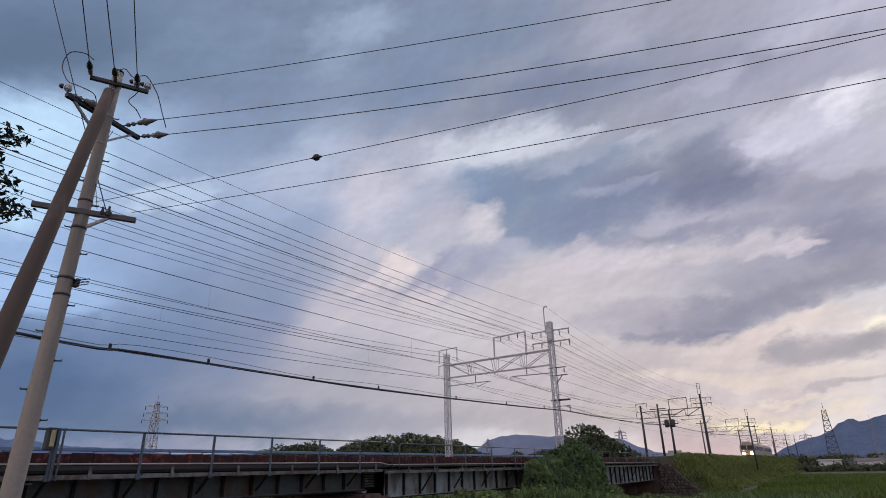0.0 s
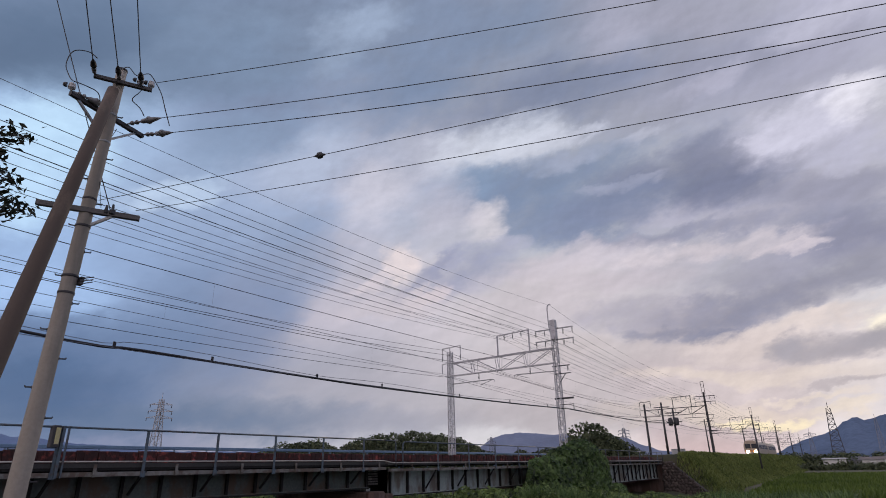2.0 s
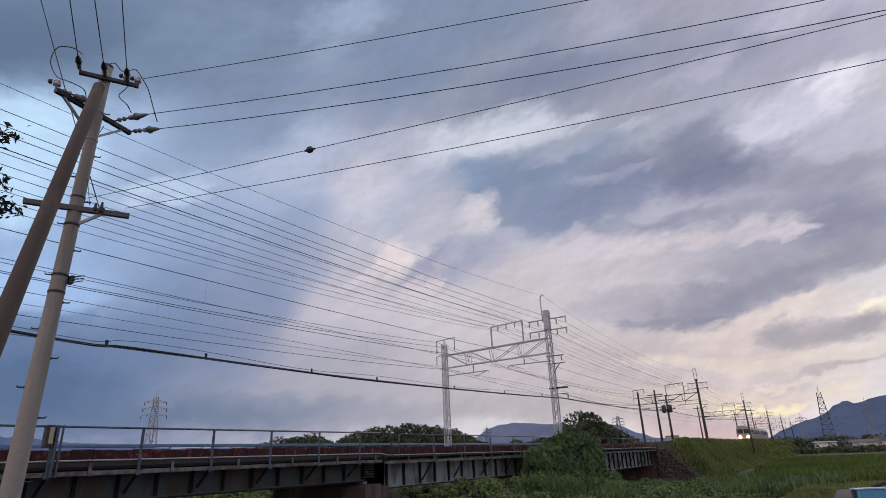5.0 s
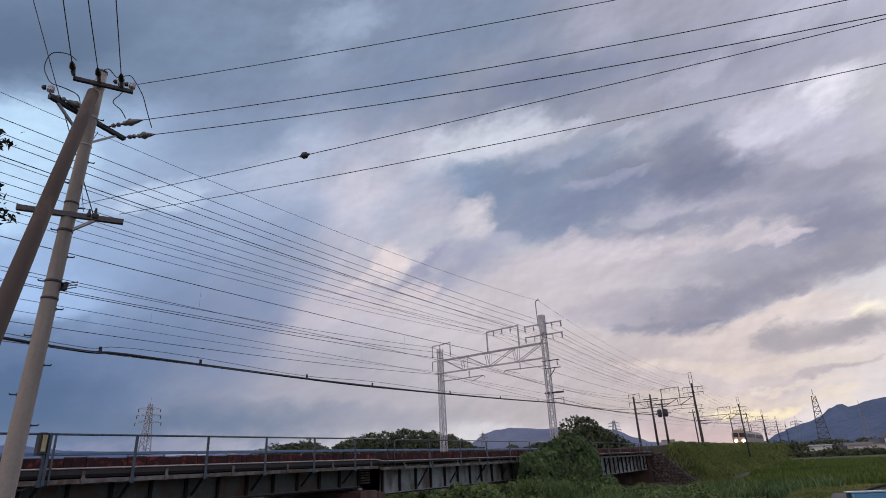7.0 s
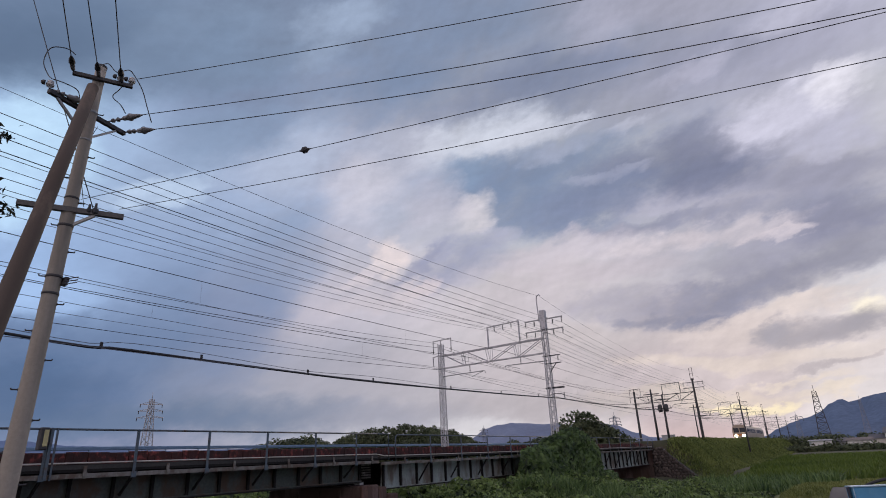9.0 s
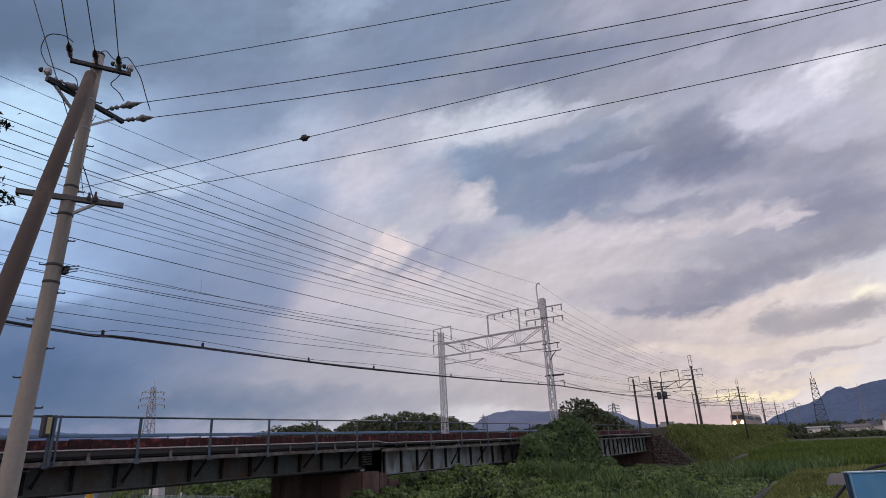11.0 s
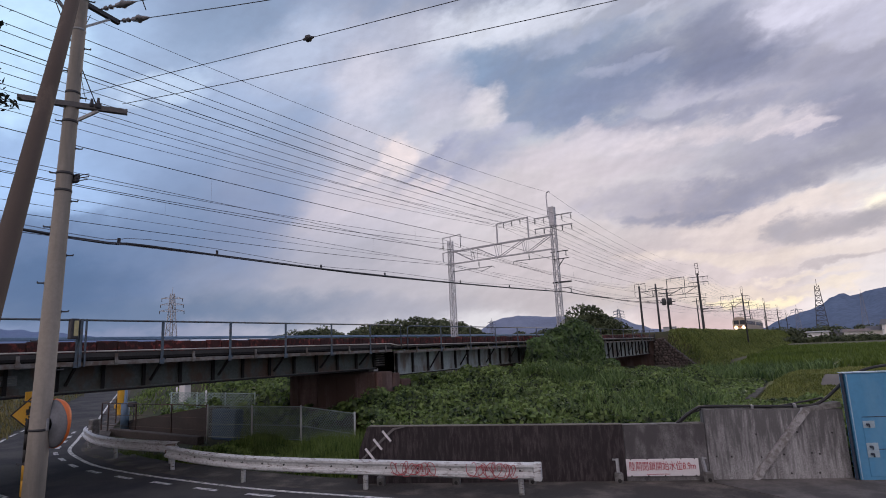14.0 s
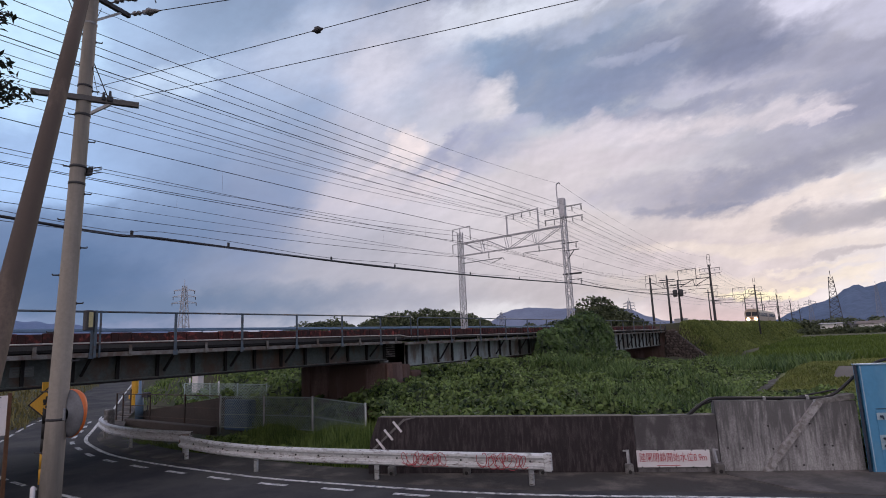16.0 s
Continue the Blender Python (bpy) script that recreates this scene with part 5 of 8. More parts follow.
right_wire(X0.lerp(X1, 0.92) + Vector((0.1, 0, 0.12)), (1.63, 8.42, 7.75), 0.0062, "thin dark service wire", 0.5)
# splice ball on the wire
d = LOW_B - low_a
p = low_a + d * ball_f - Vector((0, 0, 0.05))
ball = thing("splice_ball", p, "small dark splice ball clamped on the service wire", "wire clamp")
bm = bmesh.new()
dn = d.normalized()
tube(bm, [p - dn * 0.10, p - dn * 0.05, p - dn * 0.03, p + dn * 0.03, p + dn * 0.05, p + dn * 0.10], [0.012, 0.03, 0.055, 0.055, 0.03, 0.012], 12)
part("body", bm, STEEL_DARK, ball, smooth=True)

# jumper loops
def loop(pts, r=0.010):
    bm = bmesh.new()
    tube(bm, smooth_line([tuple(p) for p in pts], 6), r, 6)
    part("jumper", bm, BLACK_WIRE, pole, "black jumper lead", smooth=True)


def head(x, y, z):
    return Vector((x, y, z))


loop([A0 + head(0.02, -0.02, 0.42), head(-11.22, 3.9, 11.22), head(-11.35, 3.68, 11.15), head(-11.38, 3.62, 10.8), B0 + head(-0.25, 0, 0.5), B0 + head(0, 0, 0.28)])
loop([B0 + head(0, 0.02, 0.28), head(-11.2, 4.0, 10.42), head(-11.15, 4.22, 10.36), head(-11.14, 4.3, 10.12)])
loop([A0.lerp(A1, 0.42) + head(0.08, -0.06, 0.24), head(-11.0, 4.62, 11.2), head(-10.92, 4.75, 11.05), A0.lerp(A1, 0.78) + head(0, 0, 0.27)])
loop([A0.lerp(A1, 0.80) + head(0.08, -0.03, 0.28), head(-10.72, 4.95, 11.10), A1 + head(0.02, 0.05, 0.2), head(-10.62, 5.22, 10.7), head(-10.5, 5.3, 10.3), head(-10.45, 5.42, 9.95)])
loop([A0.lerp(A1, 0.85) + head(0, 0, 0.0), head(-10.85, 4.85, 10.6), head(-10.9, 4.78, 10.42), head(-10.8, 4.92, 10.25), head(-10.72, 5.0, 10.06)])
loop([X0.lerp(X1, 0.6) + head(0, 0, 0.1), head(-11.05, 4.5, 8.9), on_pole(9.7, 0.16, 80)], 0.006)
# switch gear on the lower arm, clamp with guards
for f, s in ((0.66, 0.7), (0.72, 0.9)):
    p = X0.lerp(X1, f) + Vector((0.03, -0.02, 0.03))
    bm = bmesh.new()
    box(bm, p, (0.1 * s, 0.11 * s, 0.12 * s), bevel=0.015)
    tube(bm, [p, p + Vector((0, 0, 0.18 * s))], [0.035, 0.02], 8)
    part("clamp_box", bm, STEEL_DARK, pole, "dark line clamp on the cross arm")
for k in range(3):
    p = on_pole(6.32 + 0.06 * k, pole_r(6.3) + 0.05, 50 + 10 * k)
    bm = bmesh.new()
    box(bm, p, (0.14, 0.08, 0.05), bevel=0.01)
    bar(bm, p, p + Vector((0.12, 0.16, 0.05)), 0.015)
    part("clamp_box", bm, STEEL_DARK, pole, "dark cable clamp")

strut = thing("strut_pole", (-6.9, 1.8, 0), "brown weathered strut pole leaning against the utility pole", "utility pole")
bm = bmesh.new()
S_TOP = Vector((-10.81, 4.345, 10.36))
S_LOW = Vector((-7.60, 1.89, 0.0))
tube(bm, [S_LOW.lerp(S_TOP, f) for f in (0, 0.25, 0.5, 0.75, 1.0)], [0.160, 0.146, 0.131, 0.117, 0.105], 24)
part("shaft", bm, POLE_BROWN, strut, smooth=True)

# ---- mirror, warning sign and notice by the pole ----
mirror = thing("traffic_mirror", (-11.0, 4.78, 0), "round traffic mirror with an orange hood, seen from behind", "traffic mirror")
mc, mn = Vector((-11.10, 4.56, 2.06)), Vector((-0.17, 0.985, 0)).normalized()
side_v = mn.cross(Vector((0, 0, 1)))
bm = bmesh.new()
rings = []
for d, r in ((-0.10, 0.12), (-0.07, 0.30), (-0.03, 0.385), (0.0, 0.395), (0.012, 0.39)):
    rings.append([bm.verts.new(mc + mn * d + (side_v * math.cos(a) + Vector((0, 0, 1)) * math.sin(a)) * r) for a in (2 * math.pi * k / 36 for k in range(36))])
for a, b in zip(rings, rings[1:]):
    for k in range(36):
        bm.faces.new((a[k], a[(k + 1) % 36], b[(k + 1) % 36], b[k]))
bm.faces.new(rings[0])
part("back_shell", bm, mat("mirror_back", (0.15, 0.16, 0.18), 0.6, vary=0.25, scale=6), mirror, "weathered grey back shell", smooth=True)
bm = bmesh.new()
bmesh.ops.create_uvsphere(bm, u_segments=32, v_segments=16, radius=0.375)
bmesh.ops.scale(bm, vec=(1, 1, 0.22), verts=bm.verts)
bmesh.ops.transform(bm, matrix=Matrix.Translation(mc + mn * 0.005) @ mn.to_track_quat("Z", "Y").to_matrix().to_4x4(), verts=bm.verts)
part("mirror_face", bm, mat("mirror_metal", (0.8, 0.8, 0.82), 0.06, 1.0, vary=0.02, bump=0.0), mirror, "convex mirror face", smooth=True)
bm = bmesh.new()
rows = []
for d, r in ((-0.012, 0.398), (0.01, 0.404), (0.032, 0.408), (0.032, 0.40), (0.0, 0.39)):
    rows.append([bm.verts.new(mc + mn * (d * (1.0 + 1.1 * max(0.0, math.cos(a - 0.75)) ** 6 if math.sin(a) > -0.6 else 0.5)) + (side_v * math.cos(a) + Vector((0, 0, 1)) * math.sin(a)) * r) for a in (2 * math.pi * k / 40 for k in range(40))])
for a, b in zip(rows, rows[1:]):
    for k in range(40):
        bm.faces.new((a[k], a[(k + 1) % 40], b[(k + 1) % 40], b[k]))
part("hood", bm, ORANGE, mirror, "orange plastic hood", smooth=True)
bm = bmesh.new()
bar(bm, mc - mn * 0.09, on_pole(2.06, 0.1, 60), 0.05)
box(bm, mc - mn * 0.12, (0.16, 0.05, 0.2), bevel=0.01)
part("bracket", bm, STEEL_GREY, mirror, "steel bracket strapped to the pole")

warn = thing("warning_sign", (-11.52, 4.36, 0), "yellow diamond slippery-road sign on a black and yellow post", "road sign")
wc = Vector((-11.50, 4.40, 2.23))
wn = Vector((0.93, -0.37, 0)).normalized()
wu = Vector((0.37, 0.93, 0))
wv = Vector((0, 0, 1))


def diamond(size, d, t):
    bm = bmesh.new()
    pts = [wu * size, wv * size, wu * -size, wv * -size]
    f = [bm.verts.new(wc + p + wn * (d + t)) for p in pts]
    b = [bm.verts.new(wc + p + wn * d) for p in pts]
    bm.faces.new(f)
    bm.faces.new(b[::-1])
    for k in range(4):
        bm.faces.new((b[k], b[(k + 1) % 4], f[(k + 1) % 4], f[k]))
    return bm


part("board", diamond(0.315, 0.0, 0.008), BLACK_PAINT, warn, "black-edged board")
part("face", diamond(0.285, 0.009, 0.004), YELLOW, warn, "yellow face")
bm = bmesh.new()
rot = Matrix((wu, wn, wv)).transposed()
box(bm, wc + wn * 0.016 + wv * 0.05, (0.20, 0.004, 0.06), rot)
box(bm, wc + wn * 0.016 + wv * 0.10, (0.13, 0.004, 0.06), rot)
for dx in (-0.07, 0.07):
    box(bm, wc + wn * 0.016 + wv * 0.005 + wu * dx, (0.045, 0.004, 0.05), rot)
    for k in range(4):
        box(bm, wc + wn * 0.016 + wv * (-0.05 - 0.035 * k) + wu * (dx + 0.018 * (-1) ** k), (0.02, 0.004, 0.045), rot)
part("symbol", bm, BLACK_PAINT, warn, "black skidding-car symbol")
for k in range(9):
    bm = bmesh.new()
    z0, z1 = -0.1 + k * 0.25, 0.15 + k * 0.25
    tube(bm, [(-11.53, 4.34, z0), (-11.53, 4.34, min(z1, 2.2))], 0.033, 10)
    part("post_band", bm, YELLOW if (k // 2) % 2 == 0 and k < 6 else BLACK_PAINT, warn, "band of the striped post", smooth=True)
plate = thing("yellow_plate", (-11.55, 4.5, 2.3), "yellow supplementary plate behind the warning sign", "road sign")
bm = bmesh.new()
box(bm, (-11.62, 4.42, 2.52), (0.03, 0.22, 0.16), bevel=0.004)
part("board", bm, YELLOW, plate)
bm = bmesh.new()
tube(bm, [(-11.62, 4.42, -0.1), (-11.62, 4.42, 2.5)], 0.02, 8)
part("post", bm, STEEL_GREY, plate)

notice = thing("notice_board", (-12.1, 3.75, 0), "white notice board with red writing in an orange-brown frame", "notice board")
bm = bmesh.new()
box(bm, (-12.0, 3.62, 2.08), (0.03, 0.62, 0.66), Matrix.Rotation(radians(-22), 3, "Z"), bevel=0.004)
part("board", bm, SIGN_WHITE, notice)
bm = bmesh.new()
for dy in (-0.33, 0.33):
    q = Matrix.Rotation(radians(-22), 3, "Z") @ Vector((0.0, dy, 0))
    bar(bm, Vector((-12.0, 3.62, -0.1)) + q, Vector((-12.0, 3.62, 2.45)) + q, 0.05)
part("frame", bm, mat("orange_brown_wood", (0.13, 0.065, 0.035), 0.8, vary=0.3), notice, "orange-brown frame posts")
for text, dy, z, size, paint in (("け\nた\n。\n注\n意", 0.17, 2.33, 0.105, BLACK_PAINT),):
    fc = bpy.data.curves.new("lettering", "FONT")
    fc.body, fc.size, fc.extrude, fc.align_x = text, size, 0.002, "CENTER"
    tmp = new("lettering_source", fc)
    bpy.context.view_layer.update()
    me = bpy.data.meshes.new_from_object(tmp.evaluated_get(bpy.context.evaluated_depsgraph_get()))
    bpy.data.objects.remove(tmp)
    me.materials.clear()
    me.materials.append(paint)
    q = Matrix.Rotation(radians(-22), 3, "Z") @ Vector((0.018, dy, 0))
    piece("lettering", me, notice, Matrix.Translation(Vector((-12.0, 3.62, z)) + q) @ pose(0, 0, 0, 90, 0, 68))
for k, dy in enumerate((-0.04, -0.20)):
    q = Matrix.Rotation(radians(-22), 3, "Z") @ Vector((0.02, dy, 0))
    bm = bmesh.new()
    box(bm, Vector((-12.0, 3.62, 2.12)) + q, (0.006, 0.07, 0.46), Matrix.Rotation(radians(-22), 3, "Z"))
    part("writing", bm, SIGN_RED if k else BLACK_PAINT, notice)
marker = thing("marker_post", (-11.15, 4.1, 0), "slim white marker post at the pole's foot", "marker post")
bm = bmesh.new()
tube(bm, [(-11.2, 4.12, -0.1), (-11.2, 4.12, 0.92), (-11.2, 4.12, 0.95)], [0.04, 0.04, 0.02], 10)
part("tube", bm, SIGN_WHITE, marker, smooth=True)

# ---- flood wall ----
def on_wall(s, out, z):
    p = WALL_A + WALL_DIR * s + WALL_OUT * out
    return Vector((p.x, p.y, z))


WALL_TURN = Matrix.Rotation(math.atan2(WALL_DIR.y, WALL_DIR.x), 3, "Z")


def wall_box(bm, s0, s1, z0, z1, out0, out1, bevel=0.0):
    box(bm, on_wall((s0 + s1) / 2, (out0 + out1) / 2, (z0 + z1) / 2), (s1 - s0, abs(out1 - out0), z1 - z0), WALL_TURN, bevel)


flood_wall = thing("flood_wall", on_wall(5, 0, 0), "dark stained concrete flood wall beside the road", "wall", kind="structure")
# dark panel with a sloping end towards the bridge
bm = bmesh.new()
prof = [(-0.18, -0.2), (5.95, -0.2), (5.95, 1.18), (0.10, 1.27), (-0.10, 0.75)]
f = [bm.verts.new(on_wall(s, 0.0, z)) for s, z in prof]
b = [bm.verts.new(on_wall(s, -0.25, z)) for s, z in prof]
bm.faces.new(f)
bm.faces.new(b[::-1])
for k in range(5):
    bm.faces.new((b[k], b[(k + 1) % 5], f[(k + 1) % 5], f[k]))
bmesh.ops.recalc_face_normals(bm, faces=bm.faces)
part("wall_panel", bm, CONCRETE_DARK, flood_wall, "almost black, moss-stained concrete")
bm = bmesh.new()
bar(bm, on_wall(0.12, -0.125, 1.276), on_wall(5.94, -0.125, 1.187), 0.23, 0.012)
part("coping", bm, mat("lichen_edge", (0.15, 0.14, 0.12), 0.95, vary=0.6, scale=6, bump=0.4), flood_wall, "lichen-grey top edge")
bm = bmesh.new()
wall_box(bm, 5.957, 7.68, -0.2, 1.165, -0.25, 0.004, 0.015)
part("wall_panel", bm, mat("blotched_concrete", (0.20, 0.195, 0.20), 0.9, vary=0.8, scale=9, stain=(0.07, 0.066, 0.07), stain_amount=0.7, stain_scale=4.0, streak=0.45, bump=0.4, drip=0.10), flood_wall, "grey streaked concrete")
bm = bmesh.new()
prof = [(7.687, -0.2), (10.47, -0.2), (10.47, 1.385), (7.687, 1.455)]
f = [bm.verts.new(on_wall(s, 0.012, z)) for s, z in prof]
b = [bm.verts.new(on_wall(s, -0.3, z)) for s, z in prof]
bm.faces.new(f)
bm.faces.new(b[::-1])
for k in range(4):
    bm.faces.new((b[k], b[(k + 1) % 4], f[(k + 1) % 4], f[k]))
bmesh.ops.recalc_face_normals(bm, faces=bm.faces)
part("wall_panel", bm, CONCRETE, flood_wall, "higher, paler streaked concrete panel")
bm = bmesh.new()
wall_box(bm, 5.96, 7.67, 1.166, 1.178, -0.24, 0.0)
bar(bm, on_wall(7.69, -0.145, 1.461), on_wall(10.46, -0.145, 1.392), 0.28, 0.011)
part("coping", bm, CONCRETE_EDGE, flood_wall, "pale worn top edge")
# sloping concrete rib
RIB = mat("rib_concrete", (0.33, 0.328, 0.33), 0.9, vary=0.5, scale=8, stain=(0.17, 0.16, 0.15), stain_amount=0.35, stain_scale=9, bump=0.4)
bm = bmesh.new()
bar(bm, on_wall(8.52, 0.02, -0.02), on_wall(9.74, 0.02, 1.40), 0.14, 0.14)
part("sloping_rib", bm, RIB, flood_wall, "sloping concrete rib across the panel")
bm = bmesh.new()
bar(bm, on_wall(9.70, -0.12, 1.39), on_wall(10.46, -0.12, 1.49), 0.28, 0.10)
part("sloping_rib", bm, CONCRETE_EDGE, flood_wall, "raised concrete shoulder beside the gate")
# form-tie holes: flat black discs, the holes' inner shade in their colour
bm = bmesh.new()
tube(bm, [(0, 0, 0), (0, 0.006, 0)], 0.02, 8)
hole = shared("tie_hole", bm, BLACK_PAINT)
for s, z in ((7.85, 0.48), (8.15, 0.47), (8.75, 0.45), (8.7, 0.92), (9.55, 1.1), (9.52, 0.95), (9.2, 0.5), (9.75, 0.52), (9.9, 0.5), (10.2, 0.92), (9.85, 0.12), (9.3, 0.12)):
    p = on_wall(s, 0.014, z)
    piece("tie_hole", hole, flood_wall, Matrix.Translation(p) @ WALL_TURN.to_4x4() @ pose(0, 0, 0, 180, 0, 0))

# white clamps on a dark diagonal strip at the wall's end
strip = thing("drain_strip", on_wall(0.4, 0.02, 0.6), "dark diagonal strip with three white clamps on the wall", "wall fitting")
bm = bmesh.new()
bar(bm, on_wall(-0.14, 0.02, 0.45), on_wall(0.75, 0.02, 1.22), 0.04, 0.05)
bar(bm, on_wall(0.70, 0.02, 1.20), on_wall(1.0, 0.02, 1.26), 0.03, 0.03)
part("strip", bm, mat("strip_grey", (0.16, 0.15, 0.15), 0.8, vary=0.3), strip)
for s, z in ((0.16, 0.66), (0.36, 0.87), (0.58, 1.05)):
    bm = bmesh.new()
    bar(bm, on_wall(s - 0.10, 0.05, z + 0.13), on_wall(s + 0.10, 0.05, z - 0.11), 0.02, 0.05)
    part("clamp", bm, SIGN_WHITE, strip, "white clamp")

# concrete feet with short steel rods along the wall
for k, (s, rod) in enumerate(((0.45, 0), (2.20, 0), (3.90, 0), (5.76, 1), (7.60, 1))):
    foot = thing("rod_foot", on_wall(s, 0.2, 0), "grey concrete foot with a bolt hole at the wall's base", "foot block", "rod feet")
    bm = bmesh.new()
    wall_box(bm, s - 0.085, s + 0.085, -0.02, 0.20, 0.05, 0.24, 0.02)
    part("block", bm, CONCRETE_EDGE, foot)
    # flat black disc painted as the dark inside of the bolt hole
    bm = bmesh.new()
    tube(bm, [on_wall(s, 0.238, 0.05), on_wall(s, 0.245, 0.05)], 0.04, 10)
    part("bolt_hole", bm, BLACK_PAINT, foot)
    if rod:
        bm = bmesh.new()
        bar(bm, on_wall(s - (0.03 if k == 4 else 0.0), 0.12, 0.15), on_wall(s - (0.07 if k == 4 else 0.0), 0.06, 0.48), 0.06, 0.05)
        bar(bm, on_wall(s - 0.10, 0.07, 0.46), on_wall(s + 0.02, 0.07, 0.46), 0.03)
        part("rod", bm, STEEL_GREY, foot, "short steel rod")

# sign with the closing water level
sign = thing("water_level_sign", on_wall(6.8, 0.05, 0.3), "long white sign with red Japanese writing on the wall", "sign")
bm = bmesh.new()
wall_box(bm, 5.95, 7.46, 0.10, 0.455, 0.02, 0.045, 0.004)
board = part("board", bm, SIGN_WHITE, sign)


def lettering(text, s, z, size, material, parent, label):
    fc = bpy.data.curves.new("lettering", "FONT")
    fc.body, fc.size, fc.extrude = text, size, 0.002
    fc.align_x, fc.align_y = "CENTER", "CENTER"
    tmp = new("lettering_source", fc)
    bpy.context.view_layer.update()
    me = bpy.data.meshes.new_from_object(tmp.evaluated_get(bpy.context.evaluated_depsgraph_get()))
    bpy.data.objects.remove(tmp)
    me.materials.clear()
    me.materials.append(material)
    turn = Matrix.Translation(on_wall(s, 0.05, z)) @ WALL_TURN.to_4x4() @ Matrix.Rotation(radians(90), 4, "X")
    width = max((v.co.x for v in me.vertices), default=0) - min((v.co.x for v in me.vertices), default=0)
    ob = new("lettering", me)
    ob.parent = parent
    ob.matrix_basis = Matrix.Translation(-root_place(parent)) @ turn
    if width > 0.1:
        ob.matrix_basis = ob.matrix_basis @ Matrix.Diagonal((1.38 / width, 1.0, 1, 1))
    return tagged(ob, label)


lettering("陸閘閉鎖開始水位8.9m", 6.70, 0.295, 0.20, SIGN_RED, board, "red lettering")
bm = bmesh.new()
wall_box(bm, 6.36, 6.84, 0.135, 0.147, 0.046, 0.05)
part("underline", bm, SIGN_RED, board, "dark red underline")
bm = bmesh.new()
tube(bm, [(0, 0, 0), (0, 0, 0.03)], 0.015, 8)
bolt = shared("bolt", bm, STEEL_DARK)
for s in (6.05, 6.4, 6.75, 7.1, 7.38):
    for z in (0.09, 0.44):
        piece("bolt", bolt, sign, Matrix.Translation(on_wall(s, 0.04, z)))

# black hose along the wall's top
hose = thing("black_pipe", on_wall(8.5, -0.1, 1.5), "black pipe clamped along the wall's top", "pipe")
bm = bmesh.new()
tube(bm, smooth_line([tuple(on_wall(s, -0.1, z)) for s, z in ((7.05, 1.10), (7.30, 1.30), (7.55, 1.46), (7.75, 1.51), (8.4, 1.50), (9.2, 1.475), (9.75, 1.465), (10.0, 1.49), (10.25, 1.62), (10.6, 1.92))], 5), 0.032, 10)
part("tube", bm, BLACK_PIPE, hose, smooth=True)
bm = bmesh.new()
tube(bm, smooth_line([tuple(on_wall(s, -0.16, z)) for s, z in ((7.12, 1.08), (7.42, 1.34), (7.62, 1.42), (7.85, 1.46), (9.0, 1.44), (10.2, 1.62))], 5), 0.02, 8)
part("tube", bm, BLACK_PIPE, hose, smooth=True)
for s in (8.72, 9.58):
    bm = bmesh.new()
    box(bm, on_wall(s, -0.07, 1.48), (0.05, 0.09, 0.09), WALL_TURN, 0.01)
    part("clamp", bm, STEEL_GREY, hose, "grey pipe clamp")

# ---- flood gate ----
gate = thing("flood_gate", on_wall(10.5, 0.1, 0), "blue painted steel flood gate standing open at the wall's end", "gate")
bm = bmesh.new()
wall_box(bm, 10.52, 14.6, 0.0, 2.13, -0.02, 0.20, 0.012)
leaf = part("leaf", bm, GATE_BLUE, gate, "sky-blue gate leaf")
bm = bmesh.new()
bar(bm, on_wall(10.49, 0.13, -0.02), on_wall(10.49, 0.13, 2.14), 0.05, 0.16)
bar(bm, on_wall(10.5, 0.18, -0.015), on_wall(14.6, 0.18, -0.015), 0.10, 0.035)
part("rubber_seal", bm, GATE_EDGE, gate, "dark blue-black rubber seal round the edge")
bm = bmesh.new()
bar(bm, on_wall(10.55, 0.215, 0.03), on_wall(10.55, 0.215, 2.12), 0.02, 0.05)
bar(bm, on_wall(10.5, 0.1, 2.145), on_wall(14.6, 0.1, 2.145), 0.24, 0.02)
part("edge_strip", bm, mat("pale_edge_blue", (0.30, 0.46, 0.58), 0.45, vary=0.2), leaf, "pale blue worn edge strip")
bm = bmesh.new()
wall_box(bm, 10.72, 14.6, 0.08, 1.24, 0.2, 0.212, 0.004)
panel = part("skin_plate", bm, GATE_BLUE, leaf, "lower skin plate")
for z in (1.24, 0.60):
    bm = bmesh.new()
    wall_box(bm, 10.72, 14.6, z, z + 0.015, 0.2125, 0.216)
    part("seam", bm, GATE_EDGE, leaf, "dark seam")
for z in (1.10, 0.665, 0.52):
    bm = bmesh.new()
    wall_box(bm, 10.72, 10.94, z - 0.07, z + 0.07, 0.2125, 0.22)
    pl = part("handle_plate", bm, mat("handle_plate_grey", (0.34, 0.45, 0.52), 0.5, vary=0.3, scale=10), leaf, "pale riveted handle plate")
    bm = bmesh.new()
    box(bm, on_wall(10.80, 0.24, z), (0.06, 0.05, 0.04), WALL_TURN, 0.008)
    box(bm, on_wall(10.82, 0.25, z - 0.03), (0.02, 0.03, 0.06), WALL_TURN, 0.004)
    part("handle", bm, GATE_EDGE, pl, "dark latch handle")
bm = bmesh.new()
tube(bm, smooth_line([tuple(on_wall(s, -0.3, z)) for s, z in ((10.9, 2.05), (11.3, 2.2), (12.0, 2.26), (14.0, 2.26))], 5), 0.03, 8)
part("top_hose", bm, BLACK_PIPE, gate, "black hose over the gate", smooth=True)

